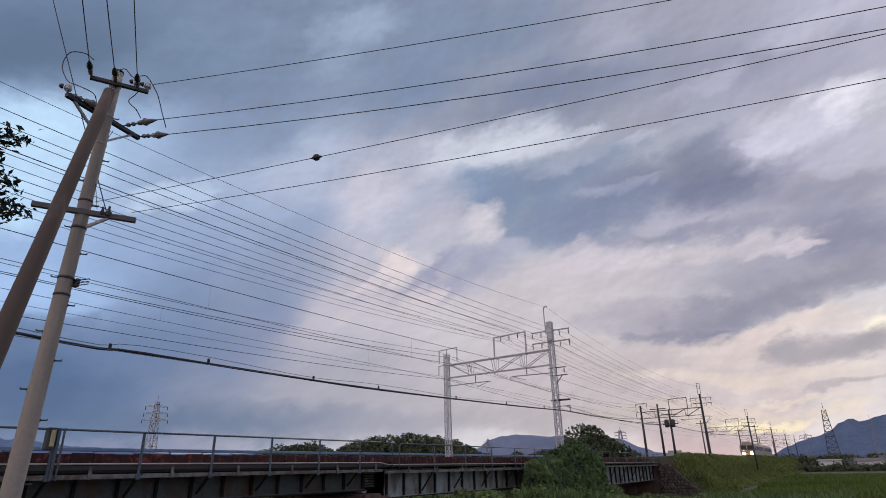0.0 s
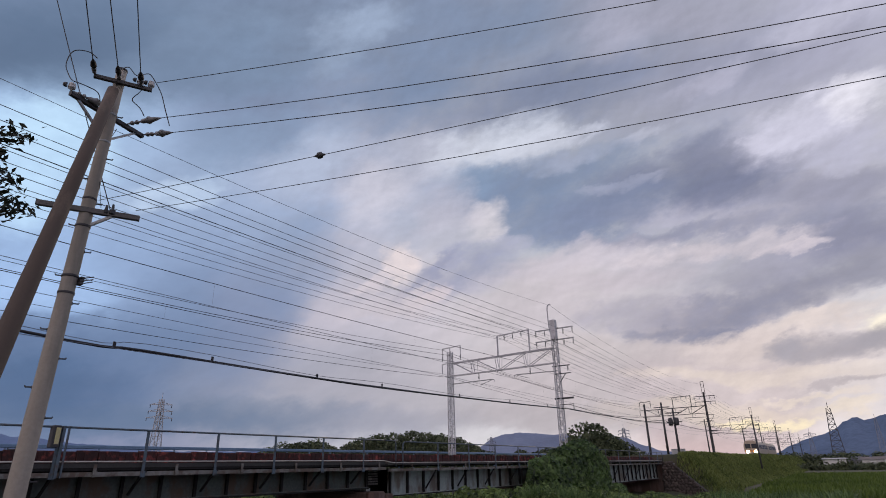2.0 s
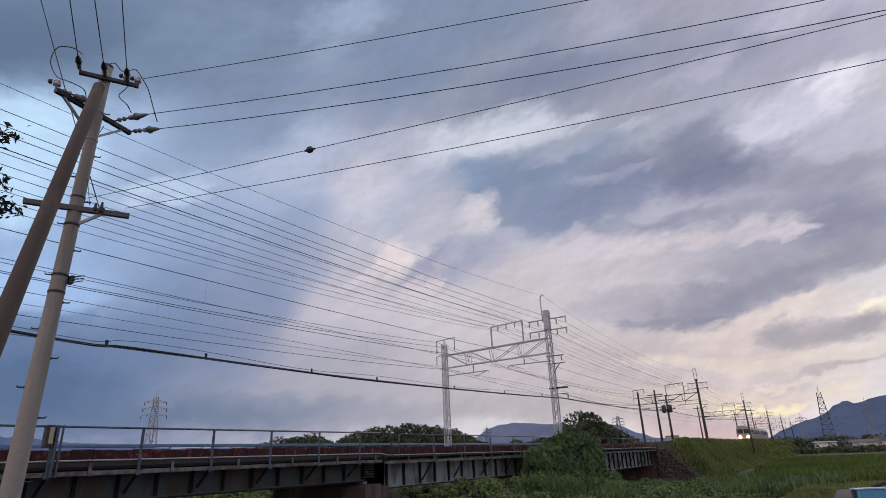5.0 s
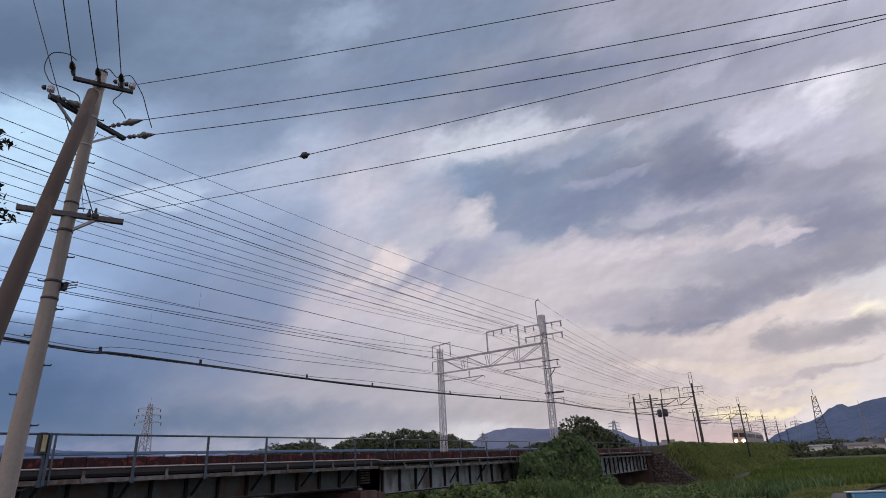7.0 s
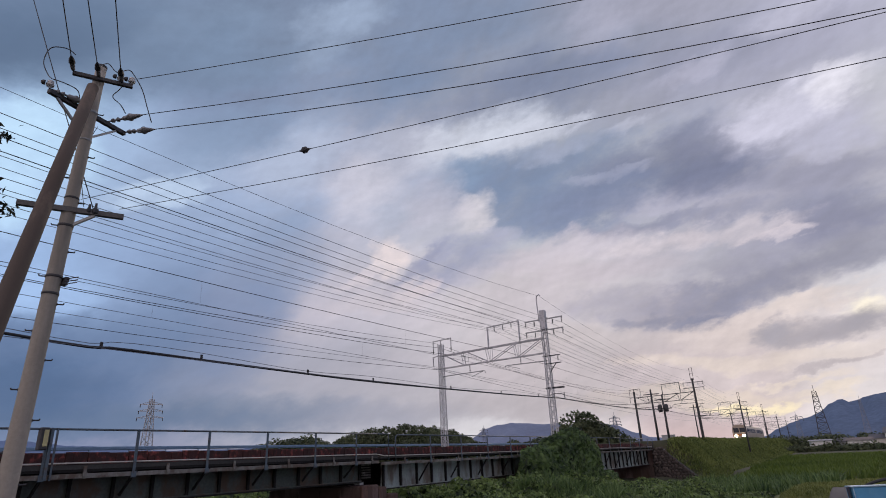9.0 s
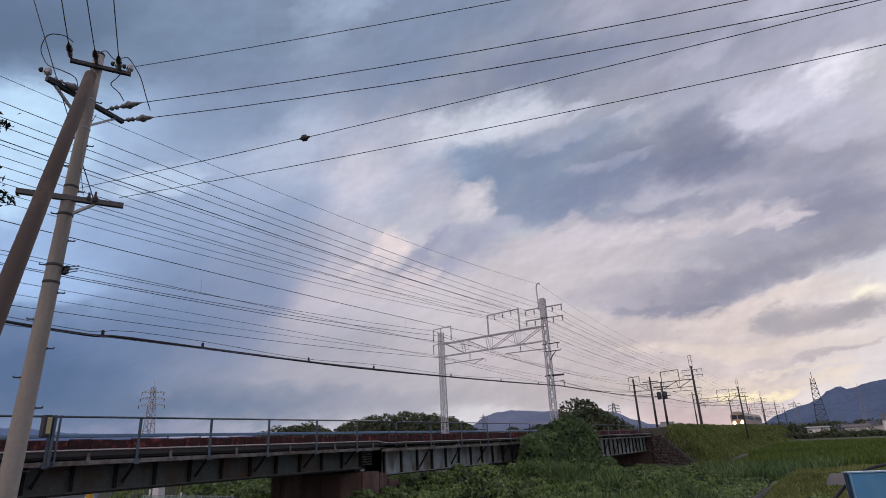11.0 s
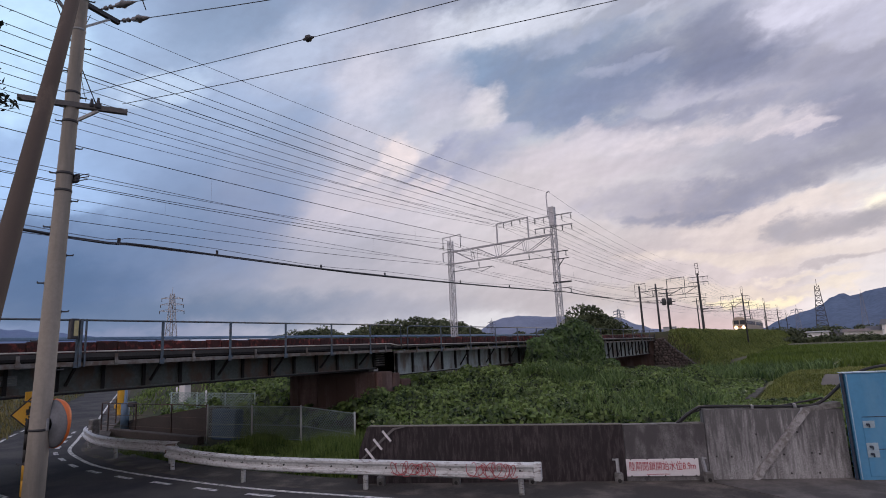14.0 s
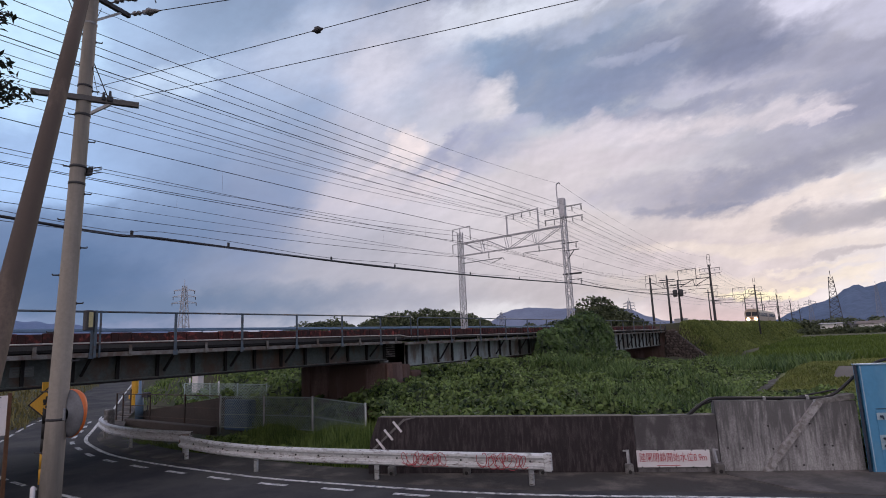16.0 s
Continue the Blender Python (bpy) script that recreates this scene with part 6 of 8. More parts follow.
# ---- guardrails ----
def guard_rail(line_pts, post_pts, label, z_drop=0.0, spray=False):
    g = thing("guardrail", (line_pts[0][0], line_pts[0][1], 0), label, "guardrail", "guardrails")
    line = smooth_line(line_pts, 8)
    prof = [(-0.01, 0.665), (0.03, 0.665), (0.085, 0.63), (0.085, 0.585), (0.02, 0.535), (0.02, 0.475), (0.085, 0.425), (0.085, 0.375), (0.03, 0.34), (-0.01, 0.34)]
    bm = bmesh.new()
    rows = []
    for d, z in prof:
        rows.append([bm.verts.new((p.x, p.y, z)) for p in offset_line(line, d)])
    for a, b in zip(rows, rows[1:]):
        for i in range(len(line) - 1):
            bm.faces.new((a[i], b[i], b[i + 1], a[i + 1]))
    bmesh.ops.recalc_face_normals(bm, faces=bm.faces)
    bmesh.ops.solidify(bm, geom=list(bm.faces), thickness=0.004)
    beam = part("beam", bm, GUARD_WHITE, g)
    bm = bmesh.new()
    tube(bm, [(0, 0, -0.15), (0, 0, 0.60), (0, 0, 0.63)], [0.057, 0.057, 0.03], 14)
    me = shared("post", bm, GUARD_WHITE, True)
    for x, y in post_pts:
        piece("post", me, g, pose(x, y, 0))
    return g, beam, line


GUARD = [(-5.28, 11.02), (-7.0, 10.50), (-8.9, 10.0), (-10.6, 9.58), (-12.29, 9.30), (-14.0, 9.28), (-15.95, 9.50)]
g1, beam1, gline = guard_rail(GUARD, [(-5.66, 11.08), (-9.05, 10.11), (-12.46, 9.43), (-15.85, 9.62)], "long white steel guardrail with rust and faded red spray marks")
# rounded end wing by the wall
bm = bmesh.new()
e = Vector((-5.20, 11.03, 0))
box(bm, e + Vector((-0.03, -0.03, 0.495)), (0.16, 0.14, 0.36), Matrix.Rotation(radians(15), 3, "Z"), 0.02)
part("end_cap", bm, GUARD_WHITE, g1, "white rounded end piece")
bm = bmesh.new()
tube(bm, [(-16.0, 9.62, 0.33), (-16.0, 9.62, 0.67)], 0.13, 14)
part("end_cap", bm, mat("rusted_white", (0.30, 0.25, 0.21), 0.7, vary=0.5, scale=8, stain=(0.12, 0.06, 0.04), stain_amount=0.6, stain_scale=6), g1, "rusted rounded end piece", smooth=True)
bm = bmesh.new()
tube(bm, [(0, 0, 0), (0, -0.02, 0)], 0.02, 8)
bolt2 = shared("bolt", bm, STEEL_DARK)
for i in range(2, len(gline) - 2, 3):
    a = gline[i]
    q = (gline[i + 1] - gline[i]).normalized()
    outv = Vector((-q.y, q.x))
    for z in (0.505, ):
        p = a + outv * 0.03
        piece("bolt", bolt2, beam1, pose(p.x, p.y, z, 0, 0, math.degrees(math.atan2(-outv.x, outv.y)) + 180))
# faded red spray scrawl, as loose overlapping strokes
def scrawl(s0, s1, seed):
    rng = random.Random(seed)
    face = offset_line(gline, 0.092)

    def on_face(s, z):
        for a, b in zip(face, face[1:]):
            step = (b - a).length
            if s <= step:
                p = a.lerp(b, max(s, 0) / step)
                return (p.x, p.y, z)
            s -= step

    s = s0
    while s < s1:
        w = rng.uniform(0.15, 0.28)
        h = rng.uniform(0.10, 0.16)
        zc = 0.50 + rng.uniform(-0.02, 0.02)
        turns, start, slant = rng.uniform(3.6, 7.5), rng.uniform(0, 6.28), rng.uniform(-0.4, 0.4)
        pts = []
        for k in range(13):
            t = k / 12
            ang = start + turns * t
            u, v = w * 0.5 * math.cos(ang) + w * 0.7 * (t - 0.5), h * math.sin(ang * rng.choice((1.0, 1.0, 1.03)))
            pts.append(on_face(s + u + slant * v, zc + v))
        bm = bmesh.new()
        tube(bm, pts, 0.0075, 4)
        part("spray_mark", bm, SPRAY_RED, beam1, "faded red spray stroke")
        s += w * rng.uniform(0.3, 0.55)


scrawl(0.45, 1.35, 3)
scrawl(2.2, 3.1, 5)
g2, beam2, _ = guard_rail([(-16.35, 10.1), (-18.0, 9.9), (-19.6, 9.85), (-21.2, 10.05), (-22.6, 10.45), (-23.6, 10.8), (-24.4, 11.2)], [(-19.7, 9.98), (-23.2, 10.78), (-16.9, 10.18)], "dented white guardrail bending under the bridge")
stone_post = thing("reflector_block", (-26.6, 12.5, 0), "pale grey block at the guardrail's end", "post")
bm = bmesh.new()
box(bm, (-26.6, 12.5, 0.3), (0.35, 0.35, 0.85), bevel=0.05)
part("block", bm, CONCRETE_EDGE, stone_post)

# ---- fence, railing and fittings under the bridge ----
fence = thing("chain_link_fence", (-17, 14.3, 0), "green-grey chain-link fence with pale posts among weeds", "fence")
F_POSTS = [(-20.7, 13.95), (-18.45, 14.3), (-16.1, 14.6), (-13.65, 14.75)]
F_TOP = [1.2, 1.2, 1.2, 1.0]
WIRE_GREEN = mat("fence_wire", (0.31, 0.40, 0.39), 0.5, 0.3, vary=0.2, bump=0.0)
bm = bmesh.new()
tube(bm, [(0, 0, -0.2), (0, 0, 1.25)], 0.035, 10)
me = shared("fence_post", bm, mat("pale_post", (0.55, 0.57, 0.56), 0.6, 0.2, vary=0.25), True)
for (x, y), zt in zip(F_POSTS, F_TOP):
    piece("fence_post", me, fence, pose(x, y, zt - 1.2))
for (p, q, za, zb) in zip(F_POSTS, F_POSTS[1:], F_TOP, F_TOP[1:]):
    a, b = Vector((*p, 0)), Vector((*q, 0))
    L = (b - a).length
    d = (b - a).normalized()
    bm = bmesh.new()
    h = 1.15
    def fz(u):
        return za + (zb - za) * u / L - h
    for z in (0.0, 0.48, h):
        bar(bm, a + Vector((0, 0, fz(0) + z)), b + Vector((0, 0, fz(L) + z)), 0.03)
    part("fence_rail", bm, WIRE_GREEN, fence)
    bm = bmesh.new()
    n = int((L + h) / 0.115)
    for k in range(n):
        for way_ in (1, -1):
            u0 = k * 0.115 - h
            u1 = u0 + h
            v0, v1 = 0.0, h
            if u0 < 0:
                v0, u0 = -u0, 0.0
            if u1 > L:
                v1, u1 = h - (u1 - L), L
            if v1 - v0 < 0.05:
                continue
            if way_ > 0:
                P0, P1 = a + d * u0 + Vector((0, 0, fz(u0) + v0)), a + d * u1 + Vector((0, 0, fz(u1) + v1))
            else:
                P0, P1 = a + d * (L - u0) + Vector((0, 0, fz(L - u0) + v0)), a + d * (L - u1) + Vector((0, 0, fz(L - u1) + v1))
            bar(bm, P0, P1, 0.011)
    tagged(part("wire_mesh", bm, WIRE_GREEN, fence, "diamond wire mesh"), kind="stuff")

# lower pale green fence further back
fence_b = thing("chain_link_fence", (-25, 17.5, 0), "pale green wire fence behind the culvert", "fence")
B_POSTS = [(-29.2, 17.5), (-26.9, 17.5), (-24.6, 17.5), (-22.4, 17.5)]
bm = bmesh.new()
tube(bm, [(0, 0, -0.2), (0, 0, 1.42)], 0.03, 8)
me = shared("fence_post", bm, WIRE_GREEN, True)
for x, y in B_POSTS:
    piece("fence_post", me, fence_b, pose(x, y, 0))
for (xa, ya), (xb, yb) in zip(B_POSTS, B_POSTS[1:]):
    for z in (0.55, 1.38):
        bm = bmesh.new()
        bar(bm, (xa, ya, z), (xb, yb, z), 0.03)
        part("fence_rail", bm, WIRE_GREEN, fence_b)
    bm = bmesh.new()
    for k in range(20):
        u = xa + (xb - xa) * (k + 0.5) / 20
        for sgn in (-1, 1):
            bar(bm, (u - 0.3 * sgn, ya, 0.58), (u + 0.3 * sgn, ya, 1.36), 0.012)
    tagged(part("wire_mesh", bm, WIRE_GREEN, fence_b, "diamond wire mesh"), kind="stuff")

IRON = mat("brown_iron", (0.05, 0.04, 0.036), 0.7, 0.2, vary=0.3, stain=(0.09, 0.05, 0.035), stain_amount=0.4)
railing = thing("iron_railing", (-23, 13.8, 0), "brown iron railing round the culvert under the bridge", "railing")
R_PTS = [(-20.9, 14.05), (-23.3, 14.0), (-25.9, 13.9), (-28.0, 13.75), (-28.7, 13.8), (-31.2, 15.7)]
for z, r in ((1.22, 0.022), (0.72, 0.014), (0.25, 0.014)):
    bm = bmesh.new()
    tube(bm, [(x, y, z) for x, y in R_PTS], r, 6)
    part("rail", bm, IRON, railing)
bm = bmesh.new()
box(bm, (0, 0, 0.55), (0.05, 0.05, 1.4))
me = shared("post", bm, IRON)
for x, y in R_PTS:
    piece("post", me, railing, pose(x, y, 0))
culvert = thing("culvert_wall", (-22, 15.6, 0), "dark stained concrete culvert wall with a sloping top", "wall", kind="structure")
bm = bmesh.new()
prof = [(-29.0, -0.3), (-21.5, -0.3), (-21.5, 1.05), (-22.2, 1.05), (-29.0, 0.25)]
f = [bm.verts.new((x, 15.2, z)) for x, z in prof]
b = [bm.verts.new((x, 15.5, z)) for x, z in prof]
bm.faces.new(f)
bm.faces.new(b[::-1])
for k in range(5):
    bm.faces.new((b[k], b[(k + 1) % 5], f[(k + 1) % 5], f[k]))
bmesh.ops.recalc_face_normals(bm, faces=bm.faces)
part("panel", bm, mat("brown_black_concrete", (0.055, 0.046, 0.042), 0.92, vary=0.5, scale=3, bump=0.3), culvert)
bm = bmesh.new()
box(bm, (-24.2, 13.75, -0.08), (7.2, 0.3, 0.36), Matrix.Rotation(radians(-2), 3, "Z"), 0.03)
part("kerb", bm, mat("brown_black_concrete", (0.055, 0.046, 0.042)), culvert, "dark kerb below the railing")
tank = thing("blue_tank", (-20.7, 14.9, 0), "dull blue sheet-covered tank behind the fence", "tank")
bm = bmesh.new()
box(bm, (-20.7, 14.85, 0.4), (1.6, 0.4, 1.2), bevel=0.05)
part("body", bm, mat("dull_blue", (0.06, 0.12, 0.22), 0.6, vary=0.4, scale=3), tank)
bollard = thing("blue_standpipe", (-28.85, 14.95, 0), "blue painted standpipe with a dark valve", "standpipe")
bm = bmesh.new()
tube(bm, [(-28.85, 14.95, -0.1), (-28.85, 14.95, 1.1), (-28.85, 14.95, 1.15), (-28.85, 14.95, 2.3)], [0.19, 0.19, 0.07, 0.06], 14)
part("pipe", bm, mat("standpipe_blue", (0.11, 0.18, 0.27), 0.5, vary=0.25), bollard, smooth=True)
bm = bmesh.new()
box(bm, (-28.4, 15.05, 1.05), (0.5, 0.25, 0.25), bevel=0.04)
tube(bm, [(-28.2, 14.95, 1.0), (-28.05, 14.95, 0.7), (-28.1, 14.95, 0.3), (-28.3, 14.95, 0.2)], 0.03, 6)
part("valve", bm, STEEL_DARK, bollard, "dark valve and hose")
ygate = thing("height_gauge", (-35.6, 18.15, 0), "bright yellow height-limit frame leg by the lane", "height gauge")
bm = bmesh.new()
tube(bm, [(-35.6, 18.15, -0.1), (-35.6, 18.15, 2.3), (-35.7, 17.95, 2.6)], [0.20, 0.20, 0.20], 12)
box(bm, (-35.7, 18.15, 0.5), (0.55, 0.4, 0.25), bevel=0.03)
part("leg", bm, YELLOW, ygate)
bm = bmesh.new()
bar(bm, (-35.6, 18.15, 2.6), (-37.4, 14.4, 2.6), 0.18)
part("beam", bm, YELLOW, ygate)
cabinet = thing("white_cabinet", (-30.7, 19.2, 0), "weathered white metal cabinet on a post", "cabinet")
bm = bmesh.new()
box(bm, (-30.7, 19.2, 1.15), (0.55, 0.4, 1.1), bevel=0.03)
part("body", bm, SIGN_WHITE, cabinet)
bm = bmesh.new()
box(bm, (-30.7, 19.2, 0.25), (0.3, 0.25, 0.8), bevel=0.02)
part("plinth", bm, CONCRETE_EDGE, cabinet)
bm = bmesh.new()
box(bm, (-30.65, 19.18, 1.73), (0.62, 0.46, 0.06), bevel=0.015)
part("lid", bm, STEEL_GREY, cabinet)
for x, y in ((-32.5, 19.8), (-26.6, 17.8)):
    mp = thing("marker_post", (x, y, 0), "slim white marker post in the grass", "marker post", "marker posts")
    bm = bmesh.new()
    tube(bm, [(x, y, 0), (x, y, 1.45), (x, y, 1.5)], [0.05, 0.05, 0.02], 8)
    part("tube", bm, SIGN_WHITE, mp, smooth=True)

# ---- plants ----
VINE = leaf_mat("vine_leaves", (0.010, 0.026, 0.010), (0.125, 0.200, 0.064), 0.42, 1.2)
KUDZU = leaf_mat("kudzu_leaves", (0.008, 0.022, 0.008), (0.205, 0.295, 0.090), 0.42, 0.9)
REED = leaf_mat("reed_blades", (0.025, 0.058, 0.020), (0.165, 0.245, 0.085), 0.55, 0.6)
GRASS = leaf_mat("grass_blades", (0.055, 0.095, 0.020), (0.180, 0.230, 0.050), 0.6, 0.8)
MOWN = leaf_mat("mown_grass", (0.100, 0.128, 0.032), (0.265, 0.285, 0.090), 0.6, 0.5)
BANK = leaf_mat("bank_grass", (0.062, 0.095, 0.026), (0.235, 0.275, 0.085), 0.6, 0.35)
WEED = leaf_mat("bright_weeds", (0.042, 0.084, 0.020), (0.240, 0.330, 0.092), 0.6, 0.9)
RICE = leaf_mat("rice_blades", (0.062, 0.102, 0.020), (0.125, 0.180, 0.036), 0.6, 0.12)
TREE_LEAF = leaf_mat("tree_leaves", (0.027, 0.040, 0.022), (0.140, 0.165, 0.085), 0.6, 0.5)
# near-black filler: shade between the leaves is put into the colour
DARK_HEAP = mat("leaf_shade_filler", (0.016, 0.026, 0.009), 0.95, vary=0.5, scale=3, bump=0.5)
BARK = mat("bark", (0.055, 0.045, 0.038), 0.9, vary=0.4, scale=6, streak=0.3, bump=0.4)


def lumps(x, y, seed, freq):
    return noise.noise((x * freq, y * freq, seed)) + 0.5 * noise.noise((x * freq * 2.3, y * freq * 2.3, seed + 7))


def kudzu_top(x, y):
    """The top of the creeper mass behind the wall."""
    right = smooth_step(-6.5, -2.5, x)
    near_bridge = smooth_step(-8, -12.5, x) * smooth_step(14, 20, y) * (1 - smooth_step(30, 36, y))
    base = 1.18 * (1 - right) + 0.55 * right + 0.65 * near_bridge - 0.35 * smooth_step(30, 42, y) - 0.55 * smooth_step(29, 40, y) * smooth_step(-11.5, -8, x) * (1 - right)
    if x < -14.0 and y < 17.2:
        base = 0.75 + 0.35 * smooth_step(-17.5, -14.0, x)
    elif x < -14.5:
        base = (0.95 + 0.6 * smooth_step(-20, -30, x)) * smooth_step(16.4, 20.5, y) - 0.1
    return max(base + 0.42 * lumps(x, y, 2.0, 0.42) + 0.40 * lumps(x, y, 5.0, 0.95) + 0.17 * lumps(x, y, 9.0, 2.1), ground_z(x, y) + 0.15)


def heap(name, x0, x1, y0, y1, step, inside, top, label):
    """A dark body under a leaf cover, so that no ground shows through; its colour holds the shade between leaves."""
    bm = bmesh.new()
    nx, ny = int((x1 - x0) / step), int((y1 - y0) / step)
    vs = {}
    for j in range(ny + 1):
        for i in range(nx + 1):
            x, y = x0 + i * step, y0 + j * step
            if inside(x, y):
                vs[i, j] = bm.verts.new((x, y, top(x, y) - 0.12))
    for i, j in list(vs):
        q = [(i, j), (i + 1, j), (i + 1, j + 1), (i, j + 1)]
        if all(k in vs for k in q):
            bm.faces.new([vs[k] for k in q])
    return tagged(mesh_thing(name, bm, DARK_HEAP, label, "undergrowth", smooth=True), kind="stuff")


def leafy(name, n, x0, x1, y0, y1, inside, top, size, material, label, seed, depth=0.34, far=None):
    """Leaves strewn over the surface top(x, y), read from a fine grid of it."""
    rng = np.random.default_rng(seed)
    st = 0.2
    gx, gy = np.arange(x0, x1 + st, st), np.arange(y0, y1 + st, st)
    Z = np.array([[top(x, y) for y in gy] for x in gx])
    K = np.array([[(far(x, y) if far else 1.0) if inside(x, y) else 0.0 for y in gy] for x in gx])
    SX, SY = np.gradient(Z, st)
    got = []
    total = 0
    while total < n:
        x, y = rng.uniform(x0, x1 - 0.01, 60000), rng.uniform(y0, y1 - 0.01, 60000)
        fi, fj = (x - x0) / st, (y - y0) / st
        i, j = fi.astype(int), fj.astype(int)
        keep = rng.uniform(0, 1, 60000) < K[i, j]
        x, y, fi, fj, i, j = (v[keep] for v in (x, y, fi, fj, i, j))
        u, v = fi - i, fj - j
        z = Z[i, j] * (1 - u) * (1 - v) + Z[i + 1, j] * u * (1 - v) + Z[i, j + 1] * (1 - u) * v + Z[i + 1, j + 1] * u * v
        got.append(np.stack([x, y, z, -SX[i, j], -SY[i, j]], 1))
        total += len(x)
    G = np.concatenate(got)[:n]
    P = G[:, :3].copy()
    P[:, 2] += 0.05 - rng.uniform(0, depth, n)
    N = np.stack([G[:, 3], G[:, 4], np.ones(n)], 1)
    N = N / np.linalg.norm(N, axis=1, keepdims=True) + np.array([0.15, -0.45, 0.0])
    S = size * rng.uniform(0.6, 1.4, n) * np.where(P[:, 1] < 25, 1.0, 1.25)
    return scatter_leaves(name, P, N, S, material, label, "creeper", seed, 0.85, 1.6, broad=True)


def kudzu_area(x, y):
    w = behind_wall(x, y)
    if x > -13.9:
        return w > 0.3 and x < 4 and y < 46 and not (x > -2.9 and y > 22.5) and (x > -9.9 or y > 13.2) and (x > -12.5 or y > 15.3)
    if y < 16.9:
        return x > -19.2 and y > 15.1
    return y > 16.9 and x > -33 and y < 37 and not (-30 > x and y < 21)


heap("undergrowth", -33.0, 4.0, 10.5, 46.0, 0.45, kudzu_area, kudzu_top, "dark filler sheet beneath the creepers, leaf shade in its colour")
leafy("kudzu", 250000, -14, 4, 11, 46, kudzu_area, kudzu_top, 0.076, KUDZU, "broad-leaved creeper sprawling behind the flood wall", 11, depth=0.5, far=lambda x, y: 1.0 if y < 24 else 0.55)
leafy("kudzu", 32000, -33, -14, 15, 37, kudzu_area, kudzu_top, 0.15, KUDZU, "creepers and shrubs beyond the bridge", 12, depth=0.35)

# ---- the big bush swallowed by vines at the bridge's side ----
bush = thing("vine_bush", (-12.8, 33.0, 0.3), "tall bush entirely covered with dark green vines", "bush")
LOBES = [((-13.1, 29.9, 1.8), (0.75, 1.8, 1.5)), ((-13.1, 32.4, 2.1), (0.8, 1.7, 1.75)), ((-13.05, 34.4, 2.3), (0.85, 1.6, 1.95)), ((-13.0, 36.0, 2.0), (0.8, 1.3, 1.7)), ((-12.6, 37.4, 0.8), (0.9, 1.3, 1.0))]
# added filler core, coloured as the shade inside the bush
bm = bmesh.new()
for c, r in LOBES:
    made = bmesh.ops.create_icosphere(bm, subdivisions=3, radius=1.0)["verts"]
    for v in made:
        q = sum(abs(w) ** 3.6 for w in v.co) ** (1 / 3.6)
        v.co = Vector(c) + Vector([w / q * s_ * 0.9 for w, s_ in zip(v.co, r)])
for v in bm.verts:
    v.co += Vector((noise.noise(v.co * 0.9), noise.noise(v.co * 0.9 + Vector((9, 0, 0))), noise.noise(v.co * 0.9 + Vector((0, 9, 0))))) * 0.25
part("core", bm, DARK_HEAP, bush, "dark filler core, leaf shade in its colour", smooth=True)
rng = np.random.default_rng(21)
P, N, S = [], [], []
while len(P) < 26000:
    k = rng.integers(len(LOBES))
    c, r = LOBES[k]
    u = rng.normal(0, 1, 3)
    u /= np.sum(np.abs(u) ** 3.6) ** (1 / 3.6)
    p = np.array(c) + u * np.array(r) * (1.0 + 0.10 * noise.noise(tuple(u * 3 + k)) + rng.uniform(-0.06, 0.05))
    if p[2] < 0.3 or any(sum(abs((p[i] - cc[i]) / (rr[i] * 0.86)) ** 3.6 for i in range(3)) < 1 for cc, rr in LOBES):
        continue
    P.append(p)
    N.append(u * np.abs(u) ** 1.6 + np.array([0.2, -0.3, 0.25]))
    S.append(rng.uniform(0.14, 0.26))
scatter_leaves("leaves", P, N, S, VINE, "overlapping dark green vine leaves", "", 22, 0.60, 1.15, parent=bush, broad=True)

# ---- reeds before the bush, weeds by the fence and the road ----
def grassy(name, n, x0, x1, y0, y1, h0, h1, material, label, seed, width=0.02, inside=None, base=ground_z, lean=0.45):
    rng = np.random.default_rng(seed)
    P, Hh = [], []
    while len(P) < n:
        x, y = rng.uniform(x0, x1), rng.uniform(y0, y1)
        if inside and not inside(x, y):
            continue
        P.append((x, y, base(x, y) - 0.03))
        Hh.append(rng.uniform(h0, h1) * (1 + 0.35 * noise.noise((x * 0.8, y * 0.8, seed))))
    return scatter_blades(name, P, Hh, material, label, "grass", seed, width, lean)


grassy("reeds", 2400, -11.6, -7.5, 23.0, 27.5, 0.5, 0.95, REED, "tall reed grass before the vine bush", 31, 0.028, base=lambda x, y: kudzu_top(x, y) - 0.35, lean=0.8)
grassy("reeds", 1500, -6.5, -3.0, 15.0, 24.0, 0.5, 0.9, REED, "tall grass among the creepers", 32, 0.022, base=lambda x, y: kudzu_top(x, y) - 0.3, lean=0.8)
grassy("reeds", 3000, -8.0, 0.0, 33.0, 46.0, 0.6, 1.0, REED, "tall dark grass towards the field", 33, 0.04, base=lambda x, y: kudzu_top(x, y) - 0.3, lean=0.8)


def weed_area(x, y):
    return y > 10.95 and (x < -9.75 or y > 10.9 + (x + 9.75) * 0.5) and y < 14.4 + 0.02 * x + 0.25 and x < -9.6 + max(0, (y - 10.9)) * 0.9


